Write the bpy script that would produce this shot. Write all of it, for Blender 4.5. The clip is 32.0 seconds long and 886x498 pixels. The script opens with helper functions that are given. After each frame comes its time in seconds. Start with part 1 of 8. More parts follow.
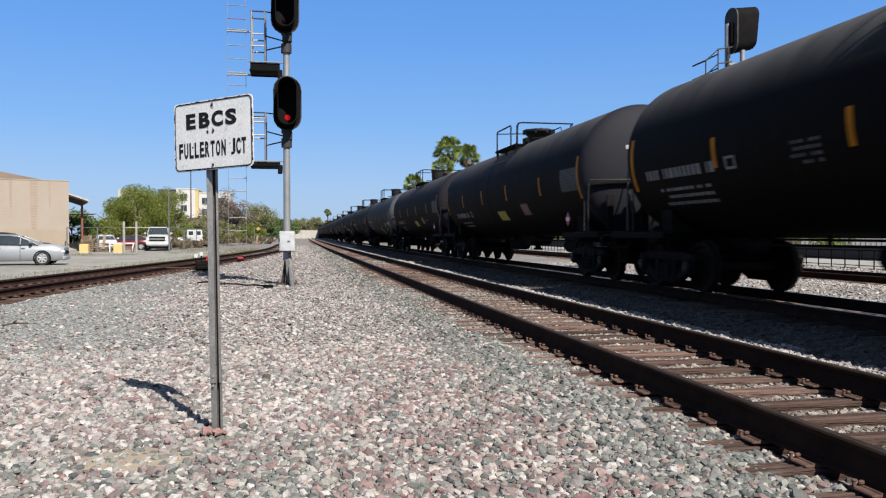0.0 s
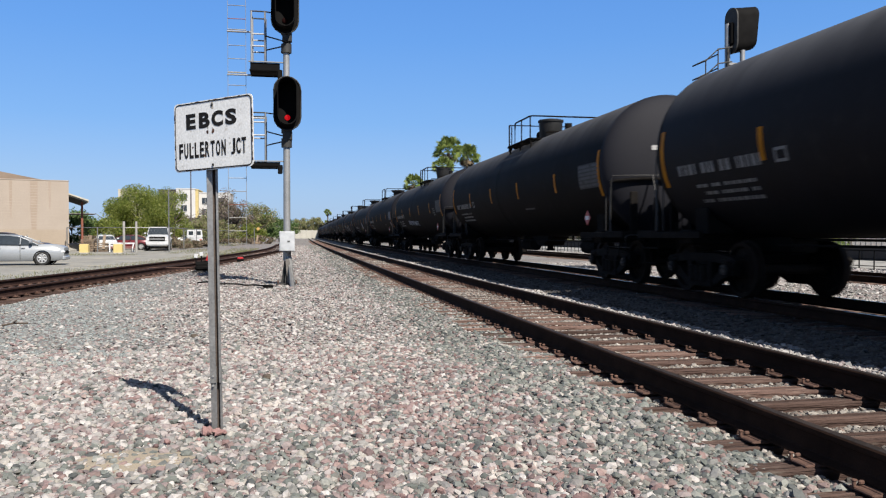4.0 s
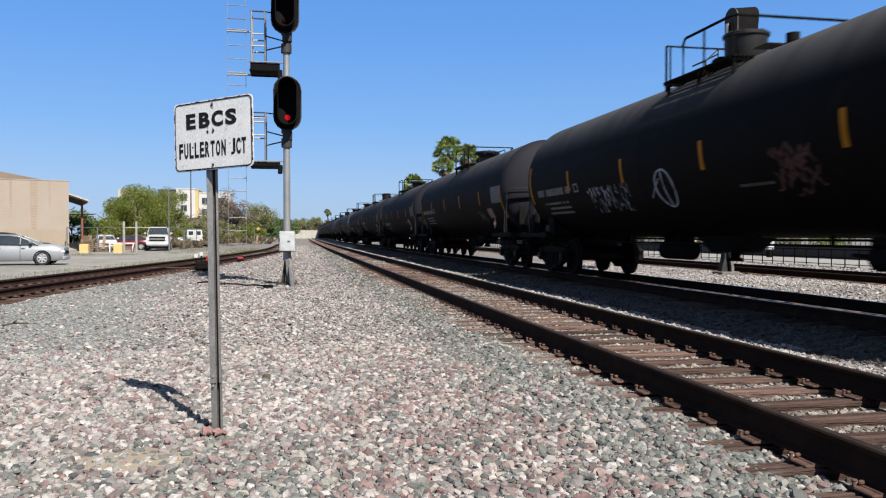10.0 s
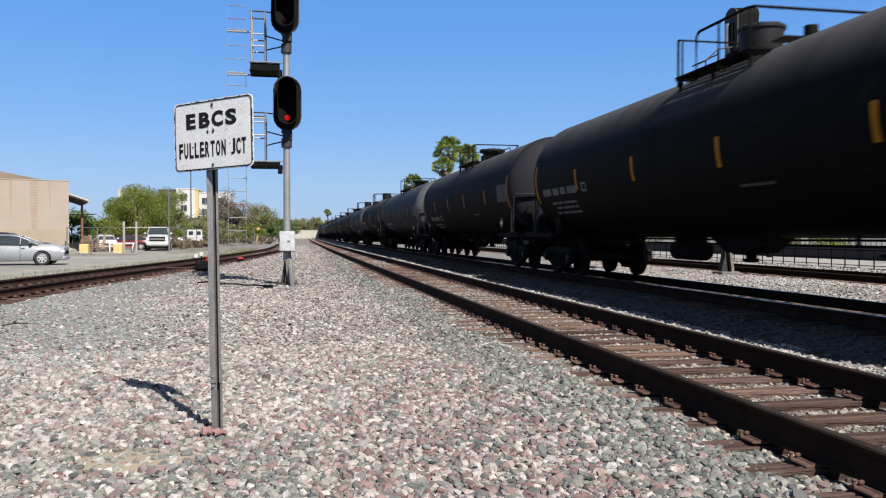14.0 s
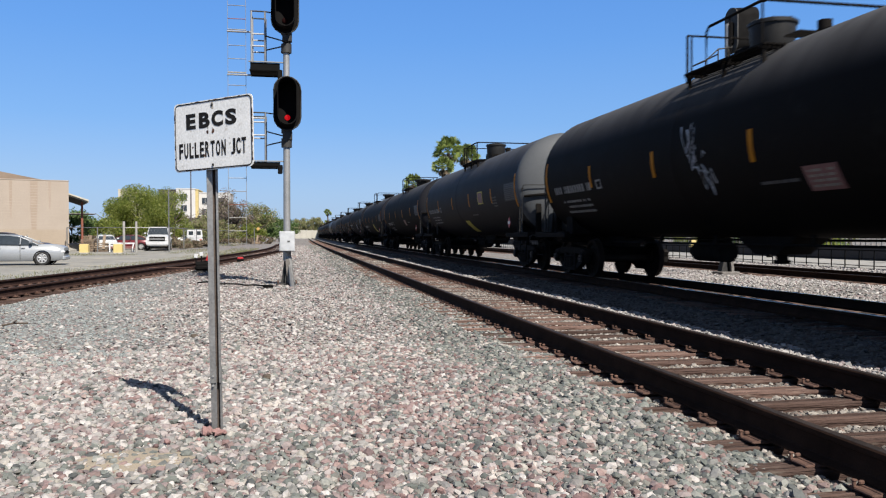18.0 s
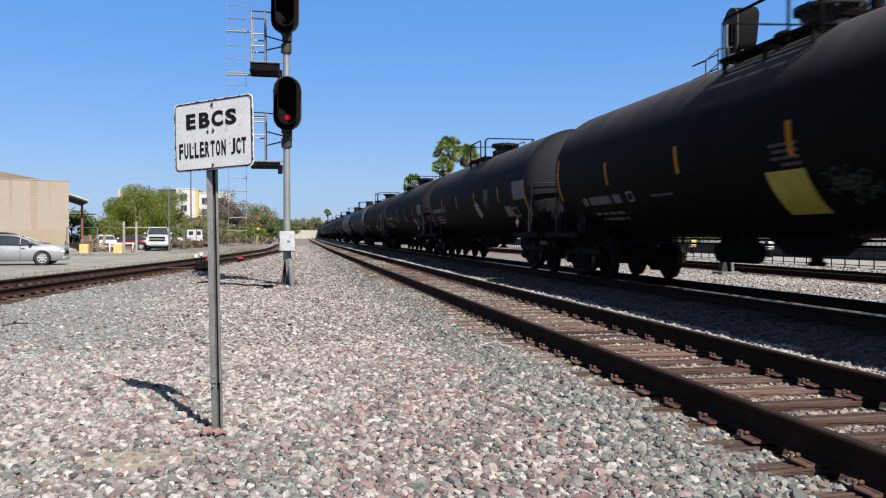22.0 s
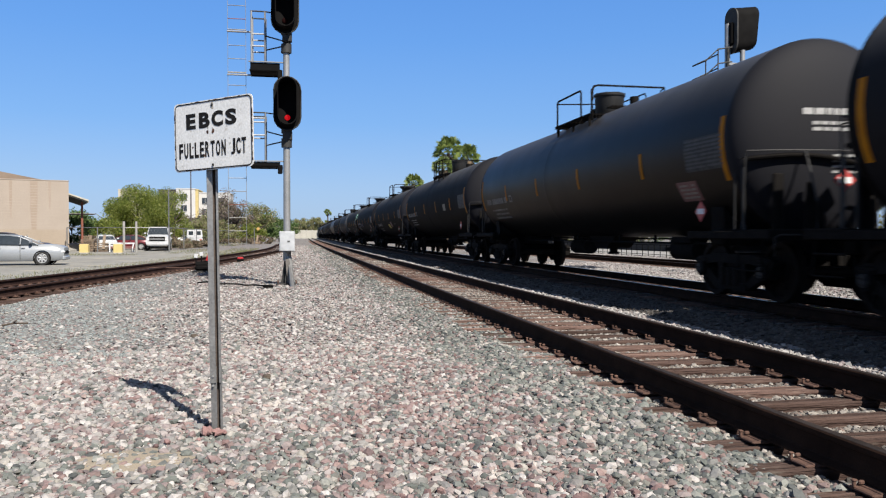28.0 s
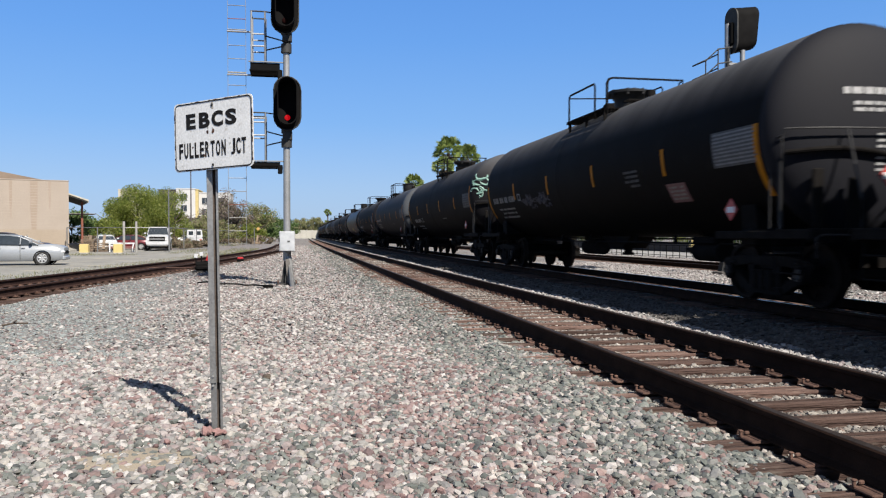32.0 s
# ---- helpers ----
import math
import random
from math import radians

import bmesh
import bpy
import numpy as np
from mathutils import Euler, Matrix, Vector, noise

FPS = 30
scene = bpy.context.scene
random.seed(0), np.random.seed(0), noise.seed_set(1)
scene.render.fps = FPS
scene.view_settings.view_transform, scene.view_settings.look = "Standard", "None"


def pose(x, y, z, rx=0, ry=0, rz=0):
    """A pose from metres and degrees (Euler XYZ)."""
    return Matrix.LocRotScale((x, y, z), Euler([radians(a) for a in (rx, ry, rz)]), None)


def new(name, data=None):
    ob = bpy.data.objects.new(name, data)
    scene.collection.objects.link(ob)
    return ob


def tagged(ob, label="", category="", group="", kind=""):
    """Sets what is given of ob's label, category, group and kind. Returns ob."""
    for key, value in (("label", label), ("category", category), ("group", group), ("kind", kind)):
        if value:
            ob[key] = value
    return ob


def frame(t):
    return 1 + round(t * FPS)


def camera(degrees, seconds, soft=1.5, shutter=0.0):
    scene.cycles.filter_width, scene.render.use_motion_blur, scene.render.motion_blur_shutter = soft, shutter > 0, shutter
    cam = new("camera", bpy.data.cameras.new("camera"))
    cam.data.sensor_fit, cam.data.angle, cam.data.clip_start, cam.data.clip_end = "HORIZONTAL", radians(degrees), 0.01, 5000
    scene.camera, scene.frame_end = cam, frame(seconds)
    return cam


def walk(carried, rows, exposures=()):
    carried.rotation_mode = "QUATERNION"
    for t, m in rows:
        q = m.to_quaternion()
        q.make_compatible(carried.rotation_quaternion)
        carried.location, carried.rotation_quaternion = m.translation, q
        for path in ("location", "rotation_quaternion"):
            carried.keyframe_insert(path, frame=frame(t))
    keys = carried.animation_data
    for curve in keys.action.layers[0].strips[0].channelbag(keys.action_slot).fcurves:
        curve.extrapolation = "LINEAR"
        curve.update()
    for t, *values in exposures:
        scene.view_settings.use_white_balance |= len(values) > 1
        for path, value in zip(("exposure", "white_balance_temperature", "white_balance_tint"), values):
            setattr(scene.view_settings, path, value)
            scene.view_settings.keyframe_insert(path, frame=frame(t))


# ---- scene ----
# ---------- camera: it stands still beside the track ----------
cam = camera(59.2, 32.0, soft=1.2, shutter=0.22)
STAND = pose(0, 0, 1.258, 90 - 1.024, 0, -11.11)
walk(cam, [(0.0, STAND), (32.0, STAND)], exposures=[(0.0, 1.05), (32.0, 1.05)])

# ---------- daylight ----------
SUN_WAY = Vector((-0.35, 0.88, -1.0)).normalized()
world = bpy.data.worlds.new("world")
scene.world = world
world.use_nodes = True
_n = world.node_tree.nodes
_sky = _n.new("ShaderNodeTexSky")
_sky.sky_type = "NISHITA"
_sky.sun_disc = False
_sky.sun_elevation = math.asin(-SUN_WAY.z)
_sky.sun_rotation = math.atan2(-SUN_WAY.x, -SUN_WAY.y)
_sky.air_density, _sky.dust_density, _sky.ozone_density = 1.0, 0.8, 5.0
_n["Background"].inputs["Strength"].default_value = 0.0545
_tint = _n.new("ShaderNodeMix")
_tint.data_type, _tint.blend_type = "RGBA", "MULTIPLY"
_tint.inputs[0].default_value = 1.0
_tint.inputs[7].default_value = (0.79, 1.0, 1.27, 1)
world.node_tree.links.new(_sky.outputs["Color"], _tint.inputs[6])
_up, _xyz, _haze = _n.new("ShaderNodeTexCoord"), _n.new("ShaderNodeSeparateXYZ"), _n.new("ShaderNodeValToRGB")
world.node_tree.links.new(_up.outputs["Generated"], _xyz.inputs[0])
world.node_tree.links.new(_xyz.outputs["Z"], _haze.inputs["Fac"])
for _i, (_z, _c) in enumerate(((0.0, (0.450, 0.590, 0.840)), (0.06, (0.380, 0.555, 0.850)), (0.14, (0.232, 0.470, 0.885)), (0.24, (0.150, 0.392, 0.890)), (0.34, (0.108, 0.326, 0.850)), (0.48, (0.240, 0.320, 0.480)), (0.65, (0.260, 0.300, 0.370)), (1.0, (0.240, 0.255, 0.285)))):
    _e = _haze.color_ramp.elements[_i] if _i < 2 else _haze.color_ramp.elements.new(_z)
    _e.position, _e.color = _z, (*_c, 1)
_bright = _n.new("ShaderNodeMix")  # the haze pales the blue towards the horizon
_bright.data_type, _bright.blend_type = "RGBA", "MULTIPLY"
_bright.inputs[0].default_value = 1.0
_bright.inputs[7].default_value = (8.87, 8.87, 8.87, 1)
world.node_tree.links.new(_haze.outputs["Color"], _bright.inputs[6])
_even = _n.new("ShaderNodeMix")
_even.data_type = "RGBA"
_even.inputs[0].default_value = 0.75
world.node_tree.links.new(_bright.outputs[2], _even.inputs[7])
world.node_tree.links.new(_tint.outputs[2], _even.inputs[6])
world.node_tree.links.new(_even.outputs[2], _n["Background"].inputs["Color"])
_l = bpy.data.lights.new("sun", "SUN")
_l.energy, _l.angle, _l.color = 5.0, radians(0.53), (0.985, 0.92, 0.83)
sun = new("sun", _l)
sun.matrix_world = Matrix.Translation((20, -40, 60)) @ SUN_WAY.to_track_quat("-Z", "Y").to_matrix().to_4x4()

# ---------- the plan ----------
X1, X2, X3 = 3.638, 8.02, 15.6          # centre lines of the three tracks
RAIL1, RAIL2, RAIL3 = 0.19, 0.24, 0.19  # tops of their rails
CURVE, TANGENT = 5.5e-5, 150.0          # the easy bend of the line and where it ends
CAR, SPEED = 18.2, 13.87                # length of a tank car over its couplers, metres a second
HALF = 0.7535                           # half the distance between rail heads


def bend(y):
    """How far the line has swung to the right at y."""
    if y <= 0:
        return 0.0
    if y <= TANGENT:
        return CURVE * y * y
    return CURVE * TANGENT * (2 * y - TANGENT)


SIDING = ((-30, -10.6), (0, -8.2), (10, -7.15), (16.8, -6.42), (21, -5.88), (25, -5.3), (31.5, -4.32), (36.6, -3.6), (45, -2.62), (56.5, -1.55), (65, -1.08), (75, -0.78), (95, -0.62), (120, -0.55), (150, -0.5))


def siding(y):
    return float(np.interp(y, [p[0] for p in SIDING], [p[1] for p in SIDING]))


_sy = np.linspace(-30, 150, 361)
_sx = np.interp(_sy, [p[0] for p in SIDING], [p[1] for p in SIDING])
_k = np.hanning(25)
_sxs = np.convolve(np.pad(_sx, 12, mode="edge"), _k / _k.sum(), mode="valid")
_sxs[:14], _sxs[-14:] = _sx[:14], _sx[-14:]


def siding_smooth(y):
    return float(np.interp(y, _sy, _sxs))


# ---------- materials ----------
def surf(name, a, b, rough=0.7, metal=0.0, scale=1.5, fine=40.0, bump=0.15, dirt=None, dirt_at=0.62, vary=0.0, spec=0.5, rough2=None, dist=0.004, coords="Object", stretch=None):
    """A surface of two tones in large patches, fine grain, and stains of a third tone."""
    m = bpy.data.materials.new(name)
    m.use_nodes = True
    nt = m.node_tree
    nd, ln = nt.nodes, nt.links
    p = nd["Principled BSDF"]
    tc = nd.new("ShaderNodeTexCoord")
    n1 = nd.new("ShaderNodeTexNoise")
    n1.inputs["Scale"].default_value, n1.inputs["Detail"].default_value, n1.inputs["Roughness"].default_value = scale, 5, 0.6
    n2 = nd.new("ShaderNodeTexNoise")
    n2.inputs["Scale"].default_value, n2.inputs["Detail"].default_value = fine, 4
    place = tc.outputs[coords]
    if stretch:
        mp = nd.new("ShaderNodeMapping")
        mp.inputs["Scale"].default_value = stretch
        ln.new(place, mp.inputs["Vector"])
        place = mp.outputs["Vector"]
    for n in (n1, n2):
        ln.new(place, n.inputs["Vector"])
    r1 = nd.new("ShaderNodeValToRGB")
    r1.color_ramp.elements[0].position, r1.color_ramp.elements[1].position = 0.35, 0.65
    r1.color_ramp.elements[0].color, r1.color_ramp.elements[1].color = (*a, 1), (*b, 1)
    ln.new(n1.outputs["Fac"], r1.inputs["Fac"])
    grain = nd.new("ShaderNodeMix")
    grain.data_type, grain.blend_type = "RGBA", "OVERLAY"
    grain.inputs[0].default_value = 0.45
    ln.new(r1.outputs["Color"], grain.inputs[6])
    ln.new(n2.outputs["Fac"], grain.inputs[7])
    col = grain.outputs[2]
    if dirt:
        n3 = nd.new("ShaderNodeTexNoise")
        n3.inputs["Scale"].default_value, n3.inputs["Detail"].default_value, n3.inputs["Roughness"].default_value = scale * 2.7, 7, 0.7
        ln.new(place, n3.inputs["Vector"])
        r3 = nd.new("ShaderNodeValToRGB")
        r3.color_ramp.elements[0].position, r3.color_ramp.elements[1].position = dirt_at - 0.06, dirt_at + 0.08
        ln.new(n3.outputs["Fac"], r3.inputs["Fac"])
        mx = nd.new("ShaderNodeMix")
        mx.data_type = "RGBA"
        ln.new(r3.outputs["Color"], mx.inputs[0])
        ln.new(col, mx.inputs[6])
        mx.inputs[7].default_value = (*dirt, 1)
        col = mx.outputs[2]
    if vary:
        oi = nd.new("ShaderNodeObjectInfo")
        mr = nd.new("ShaderNodeMapRange")
        mr.inputs["To Min"].default_value, mr.inputs["To Max"].default_value = 1 - vary, 1 + vary
        ln.new(oi.outputs["Random"], mr.inputs["Value"])
        hv = nd.new("ShaderNodeHueSaturation")
        ln.new(mr.outputs["Result"], hv.inputs["Value"])
        ln.new(col, hv.inputs["Color"])
        col = hv.outputs["Color"]
    ln.new(col, p.inputs["Base Color"])
    rr = nd.new("ShaderNodeMapRange")
    rr.inputs["To Min"].default_value, rr.inputs["To Max"].default_value = rough, rough if rough2 is None else rough2
    ln.new(n1.outputs["Fac"], rr.inputs["Value"])
    ln.new(rr.outputs["Result"], p.inputs["Roughness"])
    p.inputs["Metallic"].default_value = metal
    p.inputs["Specular IOR Level"].default_value = spec
    if bump:
        bp = nd.new("ShaderNodeBump")
        bp.inputs["Strength"].default_value, bp.inputs["Distance"].default_value = bump, dist
        ln.new(n2.outputs["Fac"], bp.inputs["Height"])
        ln.new(bp.outputs["Normal"], p.inputs["Normal"])
    return m


def islands(name, tones, rough=0.85, bump=0.4, fine=60.0, patch=None, value=1.0, through_light=0.0):
    """A surface whose loose pieces each take one of the tones; patch: a second set of tones that rules in wide patches."""
    m = bpy.data.materials.new(name)
    m.use_nodes = True
    nt = m.node_tree
    nd, ln = nt.nodes, nt.links
    p = nd["Principled BSDF"]
    geo = nd.new("ShaderNodeNewGeometry")

    def ramp(ts):
        r = nd.new("ShaderNodeValToRGB")
        r.color_ramp.interpolation = "CONSTANT"
        el = r.color_ramp.elements
        while len(el) < len(ts):
            el.new(0.5)
        for i, t in enumerate(ts):
            el[i].position, el[i].color = i / len(ts), (*[c * value for c in t], 1)
        ln.new(geo.outputs["Random Per Island"], r.inputs["Fac"])
        return r.outputs["Color"]

    col = ramp(tones)
    tc = nd.new("ShaderNodeTexCoord")
    if patch:
        n = nd.new("ShaderNodeTexNoise")
        n.inputs["Scale"].default_value, n.inputs["Detail"].default_value, n.inputs["Roughness"].default_value = 0.42, 3, 0.7
        ln.new(tc.outputs["Object"], n.inputs["Vector"])
        r = nd.new("ShaderNodeValToRGB")
        r.color_ramp.elements[0].position, r.color_ramp.elements[1].position = 0.44, 0.58
        ln.new(n.outputs["Fac"], r.inputs["Fac"])
        mx = nd.new("ShaderNodeMix")
        mx.data_type = "RGBA"
        ln.new(r.outputs["Color"], mx.inputs[0])
        ln.new(col, mx.inputs[6])
        ln.new(ramp(patch), mx.inputs[7])
        col = mx.outputs[2]
    n2 = nd.new("ShaderNodeTexNoise")
    n2.inputs["Scale"].default_value, n2.inputs["Detail"].default_value = fine, 4
    ln.new(tc.outputs["Object"], n2.inputs["Vector"])
    g = nd.new("ShaderNodeMix")
    g.data_type, g.blend_type = "RGBA", "OVERLAY"
    g.inputs[0].default_value = 0.4
    ln.new(col, g.inputs[6])
    ln.new(n2.outputs["Fac"], g.inputs[7])
    ln.new(g.outputs[2], p.inputs["Base Color"])
    p.inputs["Roughness"].default_value = rough
    bp = nd.new("ShaderNodeBump")
    bp.inputs["Strength"].default_value, bp.inputs["Distance"].default_value = bump, 0.006
    ln.new(n2.outputs["Fac"], bp.inputs["Height"])
    if bump:
        ln.new(bp.outputs["Normal"], p.inputs["Normal"])
    if through_light:
        tr = nd.new("ShaderNodeBsdfTranslucent")
        ln.new(g.outputs[2], tr.inputs["Color"])
        mix = nd.new("ShaderNodeMixShader")
        mix.inputs[0].default_value = through_light
        ln.new(p.outputs[0], mix.inputs[1])
        ln.new(tr.outputs[0], mix.inputs[2])
        ln.new(mix.outputs[0], nd["Material Output"].inputs["Surface"])
    return m


def pebbles(name, tones, scale=26.0, rough=0.9, bump=0.9, patches=None):
    """Ground strewn with small stones: cells of many tones with dark joints."""
    m = bpy.data.materials.new(name)
    m.use_nodes = True
    nt = m.node_tree
    nd, ln = nt.nodes, nt.links
    p = nd["Principled BSDF"]
    tc = nd.new("ShaderNodeTexCoord")
    v = nd.new("ShaderNodeTexVoronoi")
    v.inputs["Scale"].default_value = scale
    ln.new(tc.outputs["Object"], v.inputs["Vector"])
    sep = nd.new("ShaderNodeSeparateColor")
    ln.new(v.outputs["Color"], sep.inputs["Color"])
    r = nd.new("ShaderNodeValToRGB")
    r.color_ramp.interpolation = "CONSTANT"
    el = r.color_ramp.elements
    while len(el) < len(tones):
        el.new(0.5)
    for i, t in enumerate(tones):
        el[i].position, el[i].color = i / len(tones), (*t, 1)
    ln.new(sep.outputs[0], r.inputs["Fac"])
    jr = nd.new("ShaderNodeMapRange")
    jr.inputs["From Min"].default_value, jr.inputs["From Max"].default_value = 0.25, 0.75
    jr.inputs["To Min"].default_value, jr.inputs["To Max"].default_value = 1.0, 0.45
    ln.new(v.outputs["Distance"], jr.inputs["Value"])
    mx = nd.new("ShaderNodeMix")
    mx.data_type, mx.blend_type = "RGBA", "MULTIPLY"
    mx.inputs[0].default_value = 1.0
    ln.new(r.outputs["Color"], mx.inputs[6])
    ln.new(jr.outputs["Result"], mx.inputs[7])
    col = mx.outputs[2]
    n = nd.new("ShaderNodeTexNoise")
    n.inputs["Scale"].default_value, n.inputs["Detail"].default_value, n.inputs["Roughness"].default_value = 0.35, 6, 0.65
    ln.new(tc.outputs["Object"], n.inputs["Vector"])
    rp = nd.new("ShaderNodeValToRGB")
    rp.color_ramp.elements[0].position, rp.color_ramp.elements[1].position = 0.4, 0.66
    ln.new(n.outputs["Fac"], rp.inputs["Fac"])
    mp = nd.new("ShaderNodeMix")
    mp.data_type, mp.blend_type = "RGBA", "MIX"
    mul = nd.new("ShaderNodeMath")
    mul.operation = "MULTIPLY"
    mul.inputs[1].default_value = 0.55
    ln.new(rp.outputs["Color"], mul.inputs[0])
    ln.new(mul.outputs[0], mp.inputs[0])
    ln.new(col, mp.inputs[6])
    mp.inputs[7].default_value = (*(patches or tones[0]), 1)
    ln.new(mp.outputs[2], p.inputs["Base Color"])
    p.inputs["Roughness"].default_value = rough
    bp = nd.new("ShaderNodeBump")
    bp.inputs["Strength"].default_value, bp.inputs["Distance"].default_value = bump, 0.02
    bp.invert = True
    ln.new(v.outputs["Distance"], bp.inputs["Height"])
    ln.new(bp.outputs["Normal"], p.inputs["Normal"])
    return m


def glow(name, colour, strength):
    m = bpy.data.materials.new(name)
    m.use_nodes = True
    p = m.node_tree.nodes["Principled BSDF"]
    p.inputs["Base Color"].default_value = (*[c * 0.12 for c in colour], 1)
    p.inputs["Roughness"].default_value = 0.7
    p.inputs["Specular IOR Level"].default_value = 0.1
    p.inputs["Emission Color"].default_value = (*colour, 1)
    p.inputs["Emission Strength"].default_value = strength
    return m


GREENISH = [(0.076, 0.084, 0.077), (0.101, 0.111, 0.103), (0.055, 0.062, 0.059), (0.130, 0.139, 0.128), (0.092, 0.097, 0.089), (0.162, 0.165, 0.151), (0.072, 0.077, 0.075), (0.110, 0.107, 0.096), (0.206, 0.194, 0.175), (0.120, 0.086, 0.081), (0.085, 0.093, 0.085), (0.042, 0.046, 0.046)]
MAUVE = [(0.114, 0.070, 0.067), (0.144, 0.096, 0.090), (0.092, 0.063, 0.062), (0.174, 0.121, 0.113), (0.218, 0.168, 0.155), (0.140, 0.132, 0.127), (0.292, 0.265, 0.245), (0.088, 0.071, 0.070), (0.157, 0.111, 0.108), (0.117, 0.116, 0.110), (0.126, 0.080, 0.077), (0.246, 0.210, 0.195)]
PALE = [(0.2619, 0.2450, 0.2352), (0.2115, 0.1980, 0.1900), (0.3123, 0.2980, 0.2877), (0.1717, 0.1660, 0.1607), (0.2299, 0.2040, 0.1985), (0.1426, 0.1420, 0.1397), (0.2813, 0.2660, 0.2551), (0.1785, 0.1490, 0.1460), (0.1222, 0.1190, 0.1176), (0.2406, 0.2260, 0.2058), (0.1969, 0.1870, 0.1806), (0.1484, 0.1160, 0.1145)]
SANDY = [(0.2203, 0.1977, 0.1717), (0.1929, 0.1751, 0.1547), (0.2488, 0.2271, 0.2007), (0.1644, 0.1537, 0.1403), (0.2730, 0.2520, 0.2322), (0.2006, 0.1740, 0.1524), (0.1787, 0.1706, 0.1620), (0.1502, 0.1367, 0.1245)]
MUTED = [(0.1534, 0.1738, 0.1714), (0.1387, 0.1565, 0.1566), (0.1681, 0.1876, 0.1850), (0.1271, 0.1438, 0.1454), (0.1838, 0.2003, 0.1961), (0.1492, 0.1669, 0.1652), (0.2058, 0.2187, 0.2145), (0.1177, 0.1324, 0.1319)]
DUSTY = [(0.175, 0.155, 0.138), (0.118, 0.106, 0.096), (0.235, 0.212, 0.188), (0.145, 0.122, 0.106), (0.290, 0.264, 0.236), (0.074, 0.064, 0.058), (0.190, 0.176, 0.160), (0.190, 0.136, 0.114), (0.160, 0.150, 0.136), (0.360, 0.330, 0.296), (0.095, 0.084, 0.075), (0.215, 0.190, 0.162)]
STONES = {
    "green": (islands("grey-green ballast stone", GREENISH, rough=0.85), "loose grey-green ballast stones"),
    "mauve": (islands("mauve and dark red ballast stone", MAUVE, rough=0.8), "loose dark red and mauve ballast stones"),
    "pale": (islands("white and pinkish ballast stone", PALE, rough=0.85), "loose white and pinkish ballast stones"),
    "sandy": (islands("sand-dusted ballast stone", SANDY, rough=0.9), "sand-dusted beige ballast stones"),
    "muted": (islands("weathered grey ballast stone", MUTED, rough=0.9), "weathered grey ballast stones by the spur"),
}
M_STONE_TIE = islands("rust-dusted ballast stone", DUSTY, rough=0.9, value=0.70)
# the train's shade is put into the colour of the main track's gravel
M_STONE_SHADE = islands("oil and brake-dust browned ballast stone", DUSTY, rough=0.95, value=0.22)
M_BED_SHADE = pebbles("brake-dust browned gravel bed", [tuple(c * 0.27 for c in t) for t in DUSTY], scale=24, patches=(0.042, 0.036, 0.034))
M_GROUND = pebbles("gravel ground", [tuple(c * 1.2 for c in t) for t in GREENISH[:6] + MAUVE[:4] + PALE[3:6]], scale=24, patches=(0.185, 0.174, 0.158))
M_SAND = surf("pale sand", (0.221, 0.184, 0.137), (0.188, 0.161, 0.124), 0.95, scale=6, fine=120, bump=0.5)
M_ASPHALT = surf("dusty asphalt", (0.138, 0.136, 0.127), (0.205, 0.200, 0.184), 0.95, scale=0.22, fine=14, bump=0.4, dirt=(0.262, 0.240, 0.196), dirt_at=0.58, coords="Object", spec=0.2)
M_CONCRETE = surf("concrete", (0.2, 0.195, 0.181), (0.262, 0.252, 0.233), 0.85, scale=1.2, fine=60, bump=0.3)
M_TIE = surf("weathered tie timber", (0.042, 0.0252, 0.0206), (0.104, 0.0690, 0.0580), 0.95, scale=9, fine=60, bump=1.0, dirt=(0.14, 0.113, 0.095), dirt_at=0.60, vary=0.5, dist=0.03, spec=0.12, stretch=(0.10, 1.0, 1.0))
M_RUST = surf("rusty plate iron", (0.060, 0.036, 0.029), (0.105, 0.062, 0.047), 0.92, scale=12, fine=90, bump=0.5, vary=0.35, spec=0.12)
M_RAIL = surf("browned rail steel", (0.01499, 0.008791, 0.006394), (0.02648, 0.01499, 0.01059), 0.85, scale=4, fine=80, bump=0.25, dirt=(0.04256, 0.02198, 0.01399), dirt_at=0.68, spec=0.04)
# spur rail: sun on its near side put into a lighter rust
M_RAIL_SUNLIT = surf("rusted siding rail", (0.0228, 0.0131, 0.0111), (0.0402, 0.0234, 0.0194), 0.9, scale=4, fine=80, bump=0.25, dirt=(0.0569, 0.0308, 0.0221), dirt_at=0.66, spec=0.06)
M_RAILHEAD = surf("worn rail head", (0.0147, 0.0111, 0.00938), (0.0281, 0.0214, 0.0184), 0.65, metal=0.2, scale=3, fine=60, bump=0.1, spec=0.2)
M_SHINE = surf("polished rail head", (0.36, 0.35, 0.34), (0.5, 0.49, 0.47), 0.28, metal=1.0, scale=3, fine=60, bump=0.05)
M_TANK = surf("black tank paint", (0.002601, 0.002275, 0.002275), (0.004335, 0.003794, 0.003685), 0.62, scale=0.9, fine=25, bump=0.05, dirt=(0.007803, 0.007153, 0.006719), dirt_at=0.64, rough2=0.78, vary=0.2, spec=0.06)
# near tank heads: sun on them put into lighter paints than the shell's
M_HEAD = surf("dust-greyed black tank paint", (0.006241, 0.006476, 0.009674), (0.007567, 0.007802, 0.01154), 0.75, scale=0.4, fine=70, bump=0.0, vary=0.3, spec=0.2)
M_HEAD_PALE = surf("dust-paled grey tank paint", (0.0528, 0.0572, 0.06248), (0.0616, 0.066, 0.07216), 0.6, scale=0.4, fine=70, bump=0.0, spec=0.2)
